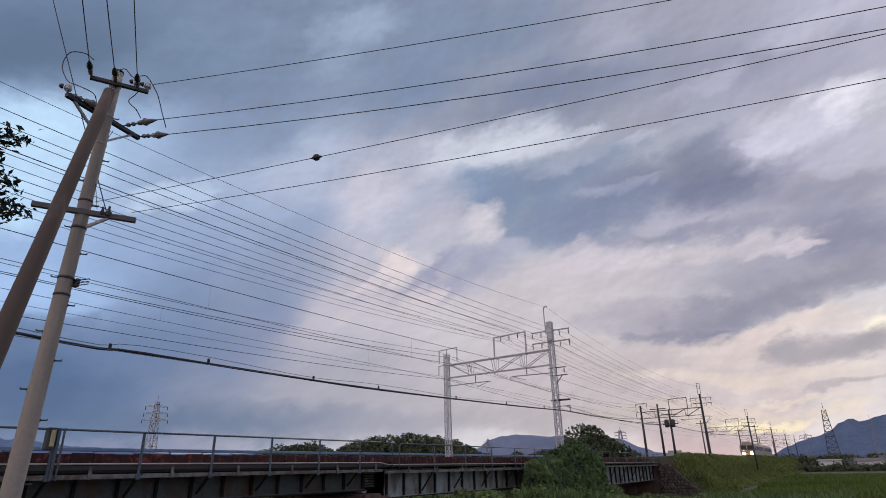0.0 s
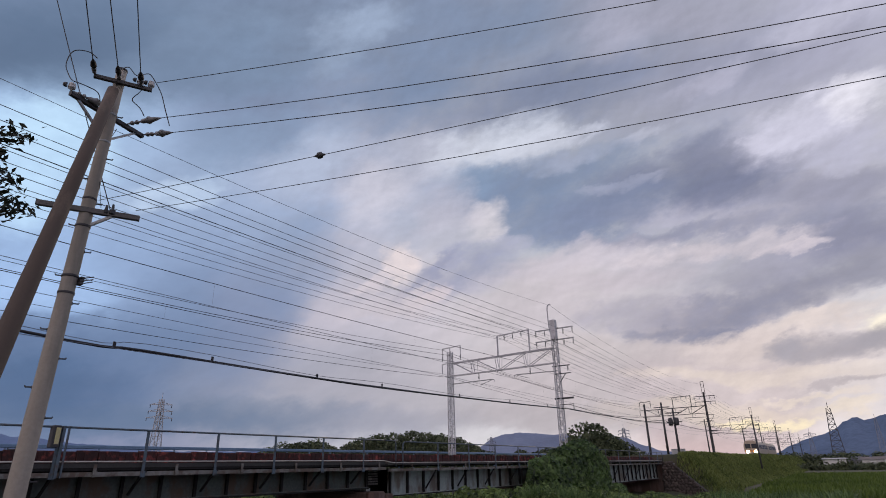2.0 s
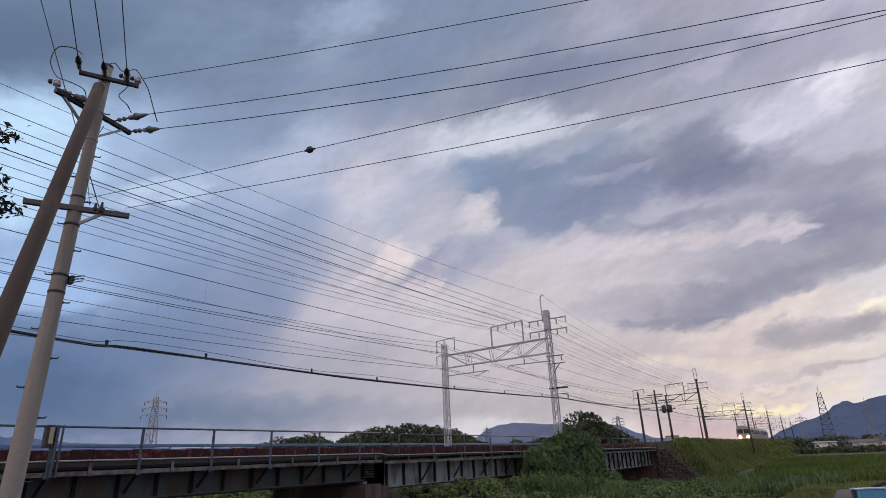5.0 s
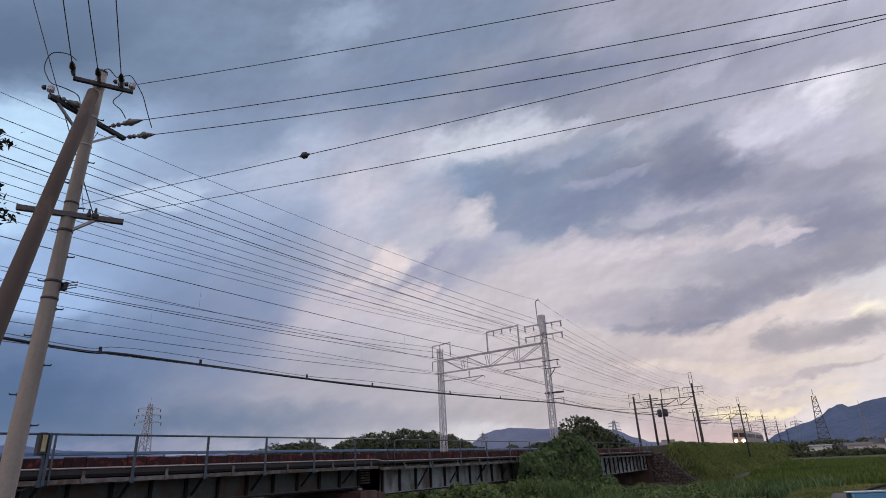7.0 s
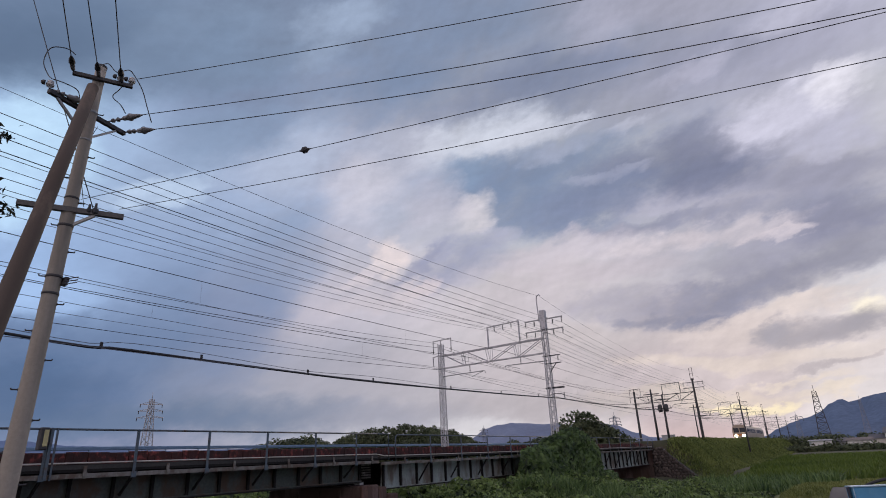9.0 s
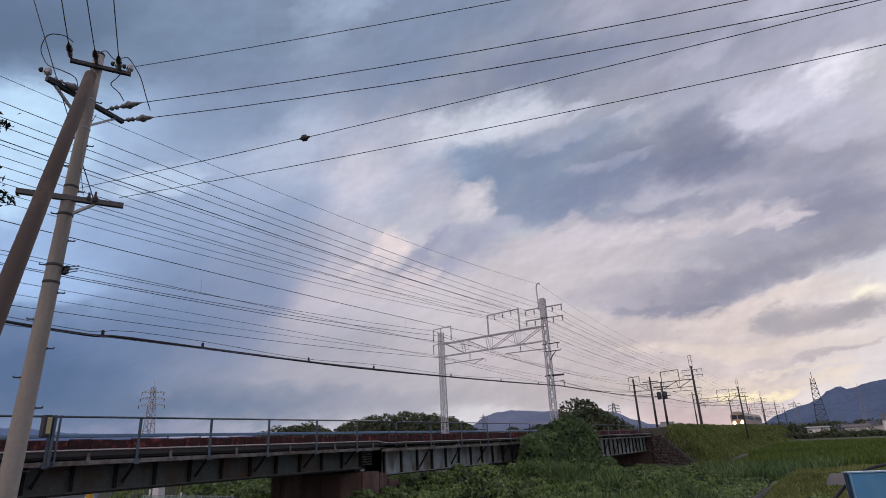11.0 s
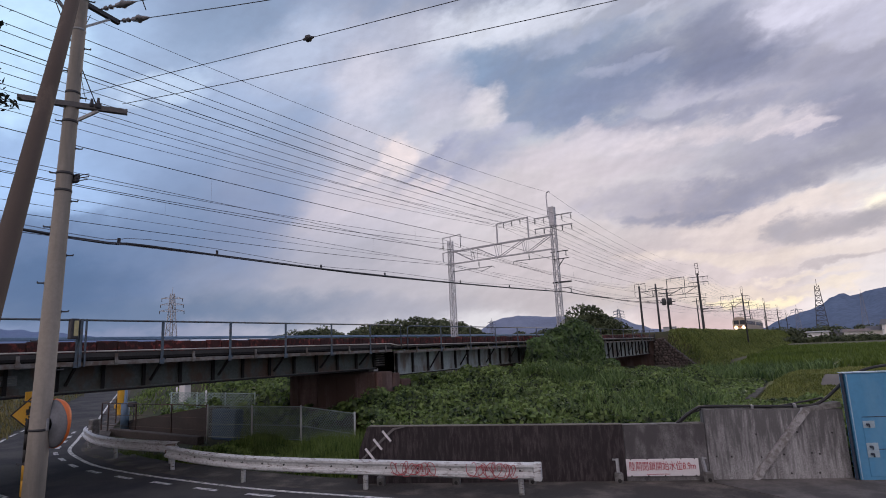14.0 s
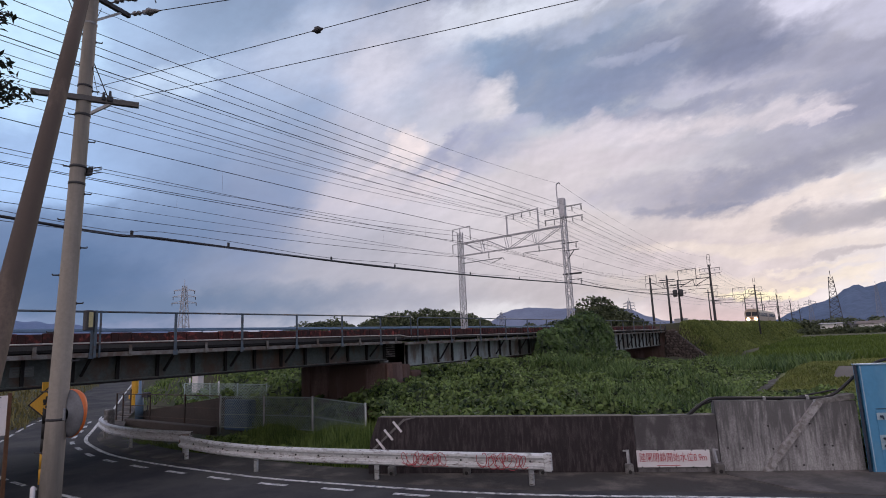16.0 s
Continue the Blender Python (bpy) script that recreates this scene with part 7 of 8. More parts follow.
grassy("weeds", 6000, -13.6, -9.2, 10.9, 14.6, 0.2, 0.5, WEED, "rank green weeds between fence and guardrail", 34, 0.016, inside=lambda x, y: weed_area(x, y) and (y < 13.4 or x < -12.6), lean=0.6)
grassy("weeds", 3000, -18.4, -13.6, 12.6, 14.4, 0.15, 0.45, WEED, "rank green weeds at the fence's foot", 35, 0.016, lean=0.6)
grassy("weeds", 1600, -23.5, -17.0, 10.3, 11.2, 0.12, 0.35, GRASS, "low weeds behind the guardrail", 36, 0.014, inside=lambda x, y: y > 10.35 + max(0, -21 - x) * 0.55, lean=0.7)
grassy("weeds", 2500, -19.5, -12.6, 3.4, 5.25, 0.06, 0.22, GRASS, "short grass on the lane's near verge", 37, 0.010, lean=0.7)
grassy("weeds", 3500, -44.0, -30.5, 6.0, 11.0, 0.3, 0.7, GRASS, "grass along the far verge", 38, 0.03, inside=lambda x, y: y < 8.2 + (-30.5 - x) * 0.57, lean=0.6)

grassy("weeds", 9000, -34.0, -20.0, 17.5, 32.0, 0.15, 0.35, WEED, "bright yellow-green grass on the slope beyond the bridge", 44, 0.03, inside=kudzu_area, base=lambda x, y: kudzu_top(x, y) - 0.15, lean=0.8)
grassy("weeds", 3500, -21.5, -13.8, 14.8, 17.0, 0.3, 0.8, WEED, "green weeds behind the fence", 45, 0.02, lean=0.6)

# bank that rises on the lane's other side, under the bridge
far_edge = [p for p in edge if -78 < p.x < -27.5]
BANK_CUT = ((3.25, 0.0), (3.9, 0.55), (5.2, 1.15), (8.0, 1.7), (14.0, 2.0))
bm = bmesh.new()
rows = [[bm.verts.new((p.x, p.y, z + 0.12 * noise.noise((p.x * 0.6, p.y * 0.6, d)))) for p in offset_line(far_edge, d)] for d, z in BANK_CUT]
for a, b in zip(rows, rows[1:]):
    for i in range(len(far_edge) - 1):
        bm.faces.new((a[i], a[i + 1], b[i + 1], b[i]))
mesh_thing("verge_bank", bm, mat("dry_earth", (0.085, 0.072, 0.034), 0.95, vary=0.6, scale=2, stain=(0.05, 0.06, 0.02), stain_amount=0.6, stain_scale=0.9, bump=0.6), "brown-green grassy bank beside the lane under the bridge", "bank", kind="structure", smooth=True)
DRY = leaf_mat("dry_grass", (0.095, 0.085, 0.032), (0.270, 0.235, 0.095), 0.7, 0.7)
grassy("weeds", 12000, -62.0, -30.0, 18.0, 44.0, 0.12, 0.3, WEED, "green grass on the slope beside the lane", 46, 0.04, inside=lambda x, y: y > 18.6 + (-36.5 - x) * 0.57 and x < -29.0, lean=1.0)
grassy("weeds", 6000, -46.0, -21.0, 0.0, 12.0, 0.2, 0.5, DRY, "dry yellow-brown grass on the bank under the bridge", 47, 0.03, inside=lambda x, y: y < 4.6 + max(0, -24.0 - x) * 0.45, lean=0.7)
rng = np.random.default_rng(64)
P, Hh = [], []
for i in range(7000):
    d = rng.uniform(3.3, 10.0)
    k = rng.integers(len(far_edge) - 1)
    p = offset_line(far_edge[max(k - 1, 0):k + 3], d)[1]
    z = np.interp(d, [c for c, _ in BANK_CUT], [h for _, h in BANK_CUT])
    P.append((p.x + rng.uniform(-0.5, 0.5), p.y + rng.uniform(-0.4, 0.4), z - 0.1))
    Hh.append(rng.uniform(0.15, 0.5))
scatter_blades("weeds", P, Hh, DRY, "dry yellow-brown grass on the bank beside the lane", "grass", 65, 0.035, 0.8)
grassy("weeds", 1500, -24.2, -18.5, 9.6, 11.2, 0.1, 0.3, GRASS, "dark low weeds at the guardrail's foot", 48, 0.012, inside=lambda x, y: 9.55 + max(0, -20.5 - x) * 0.36 < y < 9.85 + max(0, -20.5 - x) * 0.36, lean=0.8)


for x0, x1, y0, y1, n, seed in ((-17.6, -16.0, 12.9, 13.9, 900, 61), (-14.3, -11.6, 12.6, 14.2, 1700, 62), (-12.4, -10.6, 12.0, 13.6, 900, 63)):
    grassy("weeds", n, x0, x1, y0, y1, 0.45, 0.85, WEED, "tall rank grass standing before the fence", seed, 0.013, lean=0.5)


def weed_top(x, y):
    return 0.0 + 0.26 * lumps(x, y, 3.0, 0.9) + 0.1 * smooth_step(1.2, 0.3, abs(x + 17.2)) + 0.10 * smooth_step(-13.5, -11.0, x)


leafy("weeds", 11000, -20.0, -9.3, 10.9, 14.4, lambda x, y: (weed_area(x, y) or (x < -13.0 and y > 12.7)) and x > -18.3 and lumps(x, y, 8.0, 0.6) > -0.1 - 0.6 * smooth_step(-13.5, -11.5, x) - smooth_step(1.2, 0.3, abs(x + 17.2)), weed_top, 0.06, WEED, "leafy green weeds between fence and guardrail", 49, depth=0.3)

# ---- mown bank with its path ----
def on_path(x, y):
    return -0.6 + 0.06 * (y - 25) < x < 2.4 and 26.4 < y < 29.6


grassy("mown_grass", 30000, -2.45, 4.0, 22.5, 34.0, 0.08, 0.2, MOWN, "short yellowish mown grass on the bank", 39, 0.022, inside=lambda x, y: not on_path(x, y), lean=0.9)
def draped(x_of, y0, y1, ny, nx, lift):
    bm = bmesh.new()
    last = None
    for j in range(ny + 1):
        y = y0 + (y1 - y0) * j / ny
        xa, xb = x_of(y)
        cur = [bm.verts.new((xa + (xb - xa) * k / nx, y, ground_z(xa + (xb - xa) * k / nx, y) + lift)) for k in range(nx + 1)]
        if last:
            for k in range(nx):
                bm.faces.new((last[k], last[k + 1], cur[k + 1], cur[k]))
        last = cur
    return bm


bm = draped(lambda y: (-2.9, 6.0), 22.5, 38.0, 20, 14, 0.02)
mesh_thing("mown_bank", bm, mat("mown_turf", (0.12, 0.150, 0.045), 0.95, vary=0.5, scale=3, stain=(0.16, 0.165, 0.06), stain_amount=0.5, stain_scale=1.2, bump=0.6), "yellowish mown turf of the bank", "bank", kind="structure", smooth=True)
bm = draped(lambda y: (-0.6 + 0.06 * (y - 25), 2.4), 26.4, 29.6, 8, 6, 0.05)
mesh_thing("bank_path", bm, mat("pale_asphalt", (0.115, 0.105, 0.10), 0.9, vary=0.3, scale=4, bump=0.3), "worn grey path on the mown bank", "path", kind="structure", smooth=True)

bm = draped(lambda y: (-2.85, -2.5), 20.5, 29.0, 12, 2, 0.12)
bmesh.ops.solidify(bm, geom=list(bm.faces), thickness=0.16)
mesh_thing("bank_kerb", bm, CONCRETE_EDGE, "worn pale concrete kerb at the mown bank's foot", "kerb", kind="structure")

# ---- embankment and fields ----
grassy("bank_grass", 16000, -13.2, -8.0, 120.0, 290.0, 0.3, 0.6, BANK, "yellow-green grass far along the railway embankment", 43, 0.16, lean=0.6)
grassy("bank_grass", 26000, -13.0, -8.6, 60.6, 128.0, 0.15, 0.34, BANK, "yellow-green grass on the railway embankment", 41, 0.06, lean=0.6)
grassy("bank_grass", 3500, -13.5, -9.2, 58.9, 66.0, 0.15, 0.34, BANK, "yellow-green grass beside the stone wing wall", 50, 0.05, lean=0.6)
grassy("rice", 42000, -8.0, 26.0, 47.0, 120.0, 0.35, 0.65, RICE, "bright green rice field", 42, 0.075, inside=lambda x, y: x > -7.2 + 0.0 * y and abs(x) < 0.25 * y + 8, lean=0.4)
bm = bmesh.new()
fx = [-7.0, 0, 10, 30, 80, 200, 420]
fy = [47, 60, 80, 110, 150, 190, 260, 360]
g = [[bm.verts.new((x * (0.6 + y / 120) if x > 0 else x, y, 0.06)) for x in fx] for y in fy]
for a, b in zip(g, g[1:]):
    for k in range(len(fx) - 1):
        bm.faces.new((a[k], a[k + 1], b[k + 1], b[k]))
mesh_thing("rice_field", bm, FIELD, "flat bright green rice field", "field", kind="structure")
# ---- trees ----
def tree(x, y, z0, height, width, n, leaf, label, seed, lobes=7, trunk=0.22, mat_leaf=None, group="trees"):
    """A tapered trunk with limbs and a crown of many small leaf clumps in uneven lobes."""
    rng = np.random.default_rng(seed)
    t = thing("tree", (x, y, z0), label, "tree", group)
    bm = bmesh.new()
    top = Vector((x, y, z0 + height * 0.75))
    tube(bm, [(x, y, z0 - 0.3), (x + 0.1, y, z0 + height * 0.3), tuple(top)], [trunk, trunk * 0.7, trunk * 0.2], 8)
    blobs = []
    for k in range(lobes):
        a = 2 * math.pi * k / lobes + rng.uniform(-0.5, 0.5)
        r = width * 0.5 * rng.uniform(0.25, 0.62)
        h = z0 + height * rng.uniform(0.30, 0.78)
        c = Vector((x + math.cos(a) * r, y + math.sin(a) * r, h))
        s = width * rng.uniform(0.24, 0.36)
        blobs.append((c, Vector((s, s, s * rng.uniform(0.7, 0.95)))))
        tube(bm, [(x, y, z0 + height * rng.uniform(0.2, 0.4)), tuple((Vector((x, y, h)) + c) / 2), tuple(c)], [trunk * 0.45, trunk * 0.3, trunk * 0.1], 6)
    blobs.append((Vector((x, y, z0 + height * 0.80)), Vector((width * 0.26, width * 0.26, height * 0.20))))
    blobs.append((Vector((x, y, z0 + height * 0.52)), Vector((width * 0.36, width * 0.36, height * 0.24))))
    part("trunk", bm, BARK, t)
    P, N, S = [], [], []
    for i in range(n):
        c, s = blobs[rng.integers(len(blobs))]
        u = rng.normal(0, 1, 3)
        u /= np.linalg.norm(u)
        f = rng.uniform(0.55, 1.0) ** 0.5 * (1 + 0.25 * noise.noise(tuple(u * 2.2 + seed)))
        P.append(np.array(c) + u * np.array(s) * f)
        N.append(u + np.array([0, 0, 0.4]))
        S.append(leaf * rng.uniform(0.6, 1.4))
    scatter_leaves("crown", P, N, S, mat_leaf or TREE_LEAF, "uneven crown of small dark leaves", "", seed, 0.7, 1.2, parent=t)
    return t


def at_azimuth(az, dist):
    return dist * math.sin(radians(az)), dist * math.cos(radians(az))


WOOD = [(-49.3, 1.9, 5.2), (-47.6, 2.5, 6.0), (-45.9, 2.6, 6.0), (-44.2, 2.2, 5.5), (-42.6, 2.4, 5.5), (-41.4, 2.9, 6.5), (-39.8, 3.2, 7.0), (-38.2, 3.3, 7.0), (-36.7, 3.5, 7.2), (-35.2, 3.3, 7.0), (-33.7, 3.15, 7.0), (-32.3, 2.8, 6.5), (-31.0, 2.2, 5.5), (-29.6, 1.5, 4.5), (-28.0, 1.2, 4.5), (-26.3, 1.5, 4.5), (-24.6, 1.3, 5.0), (-22.8, 1.3, 4.5)]
for k, (az, el, w) in enumerate(WOOD):
    d = 112 + 6 * ((k * 5) % 3)
    x, y = at_azimuth(az, d)
    h = 3 + d * math.tan(radians(el - 0.22)) + 0.2
    tree(x, y, 0.0, h, w * 1.35, 6000, 0.40, "dense dark green tree of the wood beyond the bridge", 100 + k, group="wood trees")
for k, (az, d, el, w, n) in enumerate(((-19.2, 78, 3.55, 6.6, 5200), (-21.0, 80, 2.6, 4.6, 2600), (-17.4, 80, 2.3, 4.6, 2600), (-16.0, 84, 1.4, 4.0, 1800), (-22.3, 82, 1.7, 3.6, 1600))):
    x, y = at_azimuth(az, d)
    tree(x, y, 0.0, 3 + d * math.tan(radians(el)), w, n, 0.34, "broad dark green tree rising behind the bridge", 140 + k, group="trees behind the bridge")
# hedges and garden trees at the far side of the fields
rng_h = random.Random(7)
for k in range(30):
    az = -6.4 + 0.40 * k + rng_h.uniform(-0.15, 0.15)
    d = rng_h.uniform(166, 180)
    x, y = at_azimuth(az, d)
    tree(x, y, -0.1, rng_h.uniform(1.2, 2.0), rng_h.uniform(3.5, 5.5), 420, 0.5, "low dark hedge shrub at the field's far edge", 200 + k, lobes=5, group="field edge shrubs", trunk=0.1)
for k in range(22):
    az = -6.0 + 0.50 * k + rng_h.uniform(-0.2, 0.2)
    d = rng_h.uniform(214, 250)
    x, y = at_azimuth(az, d)
    tree(x, y, -0.1, rng_h.uniform(3.4, 5.2), rng_h.uniform(4.0, 7.0), 460, 0.7, "dark garden tree behind the houses", 260 + k, lobes=5, group="garden trees", trunk=0.15)

# branch of a roadside tree reaching into view
road_tree = thing("roadside_tree", (-5.6, -0.9, 0.6), "roadside tree with small dark leaves", "tree")
bm = bmesh.new()
tube(bm, [(-5.6, -0.9, 0.3), (-5.55, -0.85, 2.5), (-5.4, -0.6, 4.6), (-5.2, -0.4, 6.0)], [0.14, 0.12, 0.08, 0.04], 10)
part("trunk", bm, BARK, road_tree, smooth=True)
TWIGS = [[(-5.40, -0.6, 4.6), (-4.9, 0.4, 5.1), (-4.55, 1.0, 5.25), (-4.33, 1.24, 5.29)], [(-5.40, -0.6, 4.6), (-4.9, 0.5, 4.95), (-4.6, 1.05, 4.95), (-4.42, 1.40, 4.80)], [(-4.9, 0.5, 4.95), (-4.6, 0.95, 5.02), (-4.42, 1.28, 4.98)], [(-4.9, 0.4, 5.1), (-4.55, 0.95, 5.14), (-4.38, 1.14, 5.10)], [(-4.9, 0.5, 4.95), (-4.65, 1.0, 4.80), (-4.45, 1.30, 4.76)]]
rng = np.random.default_rng(51)
P, N, S = [], [], []
for tw in TWIGS:
    bm = bmesh.new()
    pts = smooth_line(tw, 6)
    tube(bm, pts, [0.012 - 0.010 * i / len(pts) for i in range(len(pts))], 5)
    part("twig", bm, BARK, road_tree)
    for i, p in enumerate(pts):
        if i > 5:
            for _ in range(20):
                P.append(np.array(p) + rng.normal(0, 0.038, 3))
                N.append(np.array([0.6, -0.3, 0.5]))
                S.append(rng.uniform(0.020, 0.036))
# leaf colour darkened to the silhouette they make against the sky
scatter_leaves("leaves", P, N, S, leaf_mat("silhouette_leaves", (0.010, 0.014, 0.010), (0.032, 0.040, 0.024)), "small pointed dark leaves", "", 52, 0.8, 2.0, parent=road_tree)

# ---- pitched stones at the abutment ----
pitch = thing("stone_pitching", (-12.0, 58.0, 0), "dark pitched stone wing wall beside the abutment", "stone slope", kind="structure")
rng = random.Random(17)
stones = []
for k in range(5):
    bm = bmesh.new()
    bmesh.ops.create_icosphere(bm, subdivisions=1, radius=0.5)
    for v in bm.verts:
        v.co = Vector((v.co.x * 1.0, v.co.y * 0.8, v.co.z * 0.5)) * rng.uniform(0.85, 1.12)
    stones.append(shared("stone", bm, STONE))
for j in range(13):
    z = 0.05 + 0.25 * j
    x = -14.2 + 0.17 * (j % 2)
    while x < -10.0 - 1.08 * z:
        y = 57.55 + 0.2 * z
        turn = pose(x + rng.uniform(-0.04, 0.04), y, z + rng.uniform(-0.04, 0.04), 78 + rng.uniform(-7, 7), rng.uniform(-7, 7), 0)
        piece("stone", stones[rng.randrange(5)], pitch, turn @ pose(0, 0, 0, 0, 0, rng.uniform(0, 360)) @ Matrix.Diagonal((0.36, 0.36, 0.36, 1)))
        x += rng.uniform(0.27, 0.35)
bm = bmesh.new()
q = [(-14.3, 57.55, -0.4), (-9.6, 57.55, -0.4), (-13.45, 58.2, 3.05), (-14.3, 58.2, 3.05)]
vs = [bm.verts.new(p) for p in q] + [bm.verts.new((p[0], 58.9, p[2] - 0.05)) for p in q]
bm.faces.new(vs[:4])
for k in range(4):
    bm.faces.new((vs[k], vs[(k + 1) % 4], vs[4 + (k + 1) % 4], vs[4 + k]))
bmesh.ops.recalc_face_normals(bm, faces=bm.faces)
part("bed", bm, mat("dark_mortar", (0.035, 0.03, 0.027), 0.95, vary=0.5, scale=3, bump=0.4), pitch, "dark mortar bed")
# ---- distance ----
def ridge(name, profile, dist, material, label, rough=0.12, seed=0.0):
    """A mountain range: (azimuth, elevation in degrees) of its skyline, with slopes falling towards the viewer."""
    bm = bmesh.new()
    rows = []
    a0, a1 = profile[0][0], profile[-1][0]
    n = int((a1 - a0) / 0.35)
    for k in range(n + 1):
        az = a0 + (a1 - a0) * k / n
        for (p, e), (q, g) in zip(profile, profile[1:]):
            if p <= az <= q:
                t = (az - p) / (q - p)
                el = e + (g - e) * (t * t * (3 - 2 * t))
                break
        h = dist * math.tan(radians(el)) * (1 + rough * 0.5 * noise.noise((az * 0.9, seed, 0)) + rough * 0.25 * noise.noise((az * 3.1, seed, 5)))
        col = []
        for j, f in enumerate((1.0, 0.82, 0.6, 0.38, 0.18, 0.0)):
            r = dist * (1 - 0.22 * (1 - f)) * (1 + 0.03 * noise.noise((az * 0.7, j * 0.6, seed + 9)))
            z = 3 + h * f * (1 + (0.12 * noise.noise((az * 1.3, j * 0.8, seed + 3)) if 0 < j else 0)) - (60 if f == 0 else 0)
            col.append(bm.verts.new((r * math.sin(radians(az)), r * math.cos(radians(az)), z)))
        rows.append(col)
    for a, b in zip(rows, rows[1:]):
        for j in range(5):
            bm.faces.new((a[j], b[j], b[j + 1], a[j + 1]))
    return mesh_thing(name, bm, material, label, "mountain", kind="structure", smooth=True)


# distance haze is put into these blue-grey mountain colours
M_NEAR = mat("hazed_wooded_mountain", (0.135, 0.180, 0.265), 1.0, vary=0.3, scale=0.01, bump=0.0, spec=0.0)
M_FAR = mat("hazed_distant_mountain", (0.215, 0.25, 0.34), 1.0, vary=0.2, scale=0.01, bump=0.0, spec=0.0)
ridge("mountain", [(-9, 0.1), (-5.7, 0.25), (-4.6, 0.6), (-3.4, 1.16), (-2.4, 1.57), (-1.3, 1.85), (-0.3, 2.25), (0.7, 2.8), (1.4, 3.15), (1.9, 2.93), (2.4, 2.97), (3.1, 3.15), (6, 3.6), (14, 2.5), (25, 1.0)], 3000, M_NEAR, "wooded mountain beyond the plain, blue-grey haze in its colour", rough=0.04)
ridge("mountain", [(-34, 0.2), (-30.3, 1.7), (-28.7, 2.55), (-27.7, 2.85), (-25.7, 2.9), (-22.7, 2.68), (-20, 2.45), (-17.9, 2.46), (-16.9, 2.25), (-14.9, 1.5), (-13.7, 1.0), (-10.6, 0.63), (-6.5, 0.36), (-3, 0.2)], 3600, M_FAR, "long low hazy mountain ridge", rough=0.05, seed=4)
# this range's blue holds the rain haze too
ridge("mountain", [(-84, 2.6), (-76, 3.2), (-70, 3.0), (-64, 2.3), (-56, 1.7), (-50, 1.7), (-46, 1.5), (-42, 1.0), (-38, 0.3)], 3800, mat("rain_hazed_mountain", (0.165, 0.225, 0.36), 1.0, vary=0.12, scale=0.01, bump=0.0, spec=0.0), "mountains under rain cloud, dim blue haze in their colour", seed=8)


# ---- pylons ----
def pylon(az, dist, height, base_w, arms, label, pale=True, head=1.0, t=0.22, hazy=False):
    x, y = at_azimuth(az, dist)
    p = thing("pylon", (x, y, 0), label, "pylon", "pylons")
    steel = mat("pale_pylon_steel", (0.42, 0.43, 0.46), 0.6, 0.2, vary=0.2) if pale else mat("dim_pylon_steel", (0.07, 0.072, 0.085), 0.7, 0.1, vary=0.2)
    # far pylons get a paler, bluer steel: haze put into the colour
    if hazy:
        steel = mat("hazy_pylon_steel", (0.22, 0.24, 0.30), 0.8, 0.0, vary=0.2)
    bm = bmesh.new()
    lattice(bm, (x, y, -1), (x, y, height), base_w, head, 11, t)
    part("tower", bm, steel, p, "lattice tower")
    for k in range(arms):
        z = height * (0.93 - 0.085 * k)
        w = 4.8 + 0.4 * k
        bm = bmesh.new()
        turn = Vector((math.cos(radians(az)), -math.sin(radians(az)), 0))
        c = Vector((x, y, z))
        for s in (-1, 1):
            bar(bm, c + turn * 0.4 * s, c + turn * w * s, t)
            bar(bm, c + turn * 0.4 * s + Vector((0, 0, 1.1)), c + turn * w * s, t * 0.8)
        arm = part("cross_arm", bm, steel, p, "cross arm")
        for s in (-1, 1):
            bm = bmesh.new()
            q = c + turn * (w - 0.3) * s
            tube(bm, [q, q - Vector((0, 0, 1.4))], 0.18, 6)
            part("insulator", bm, STEEL_DARK, arm)
    bm = bmesh.new()
    tube(bm, [(x, y, height), (x, y, height + 3)], 0.12, 6)
    part("peak", bm, steel, p)
    return p


pylon(-59.3, 300, 35.0, 5.4, 3, "tall pale lattice power pylon in the distance", True, 1.3, 0.3)
pylon(-0.3, 330, 25.5, 6.0, 0, "tall narrow lattice tower among the houses", False, 1.6, 0.3)
pylon(-2.0, 620, 26.0, 6.0, 2, "distant lattice power pylon", False, 1.2, 0.3, True)
pylon(2.6, 560, 32.0, 5.0, 0, "distant lattice power pylon", False, 1.2, 0.3, True)
pylon(-29.0, 700, 35.0, 8.0, 3, "distant lattice power pylon", False, 1.4, 0.35, True)
pylon(-16.7, 560, 33.0, 8.0, 3, "distant lattice power pylon", False, 1.4, 0.35, True)

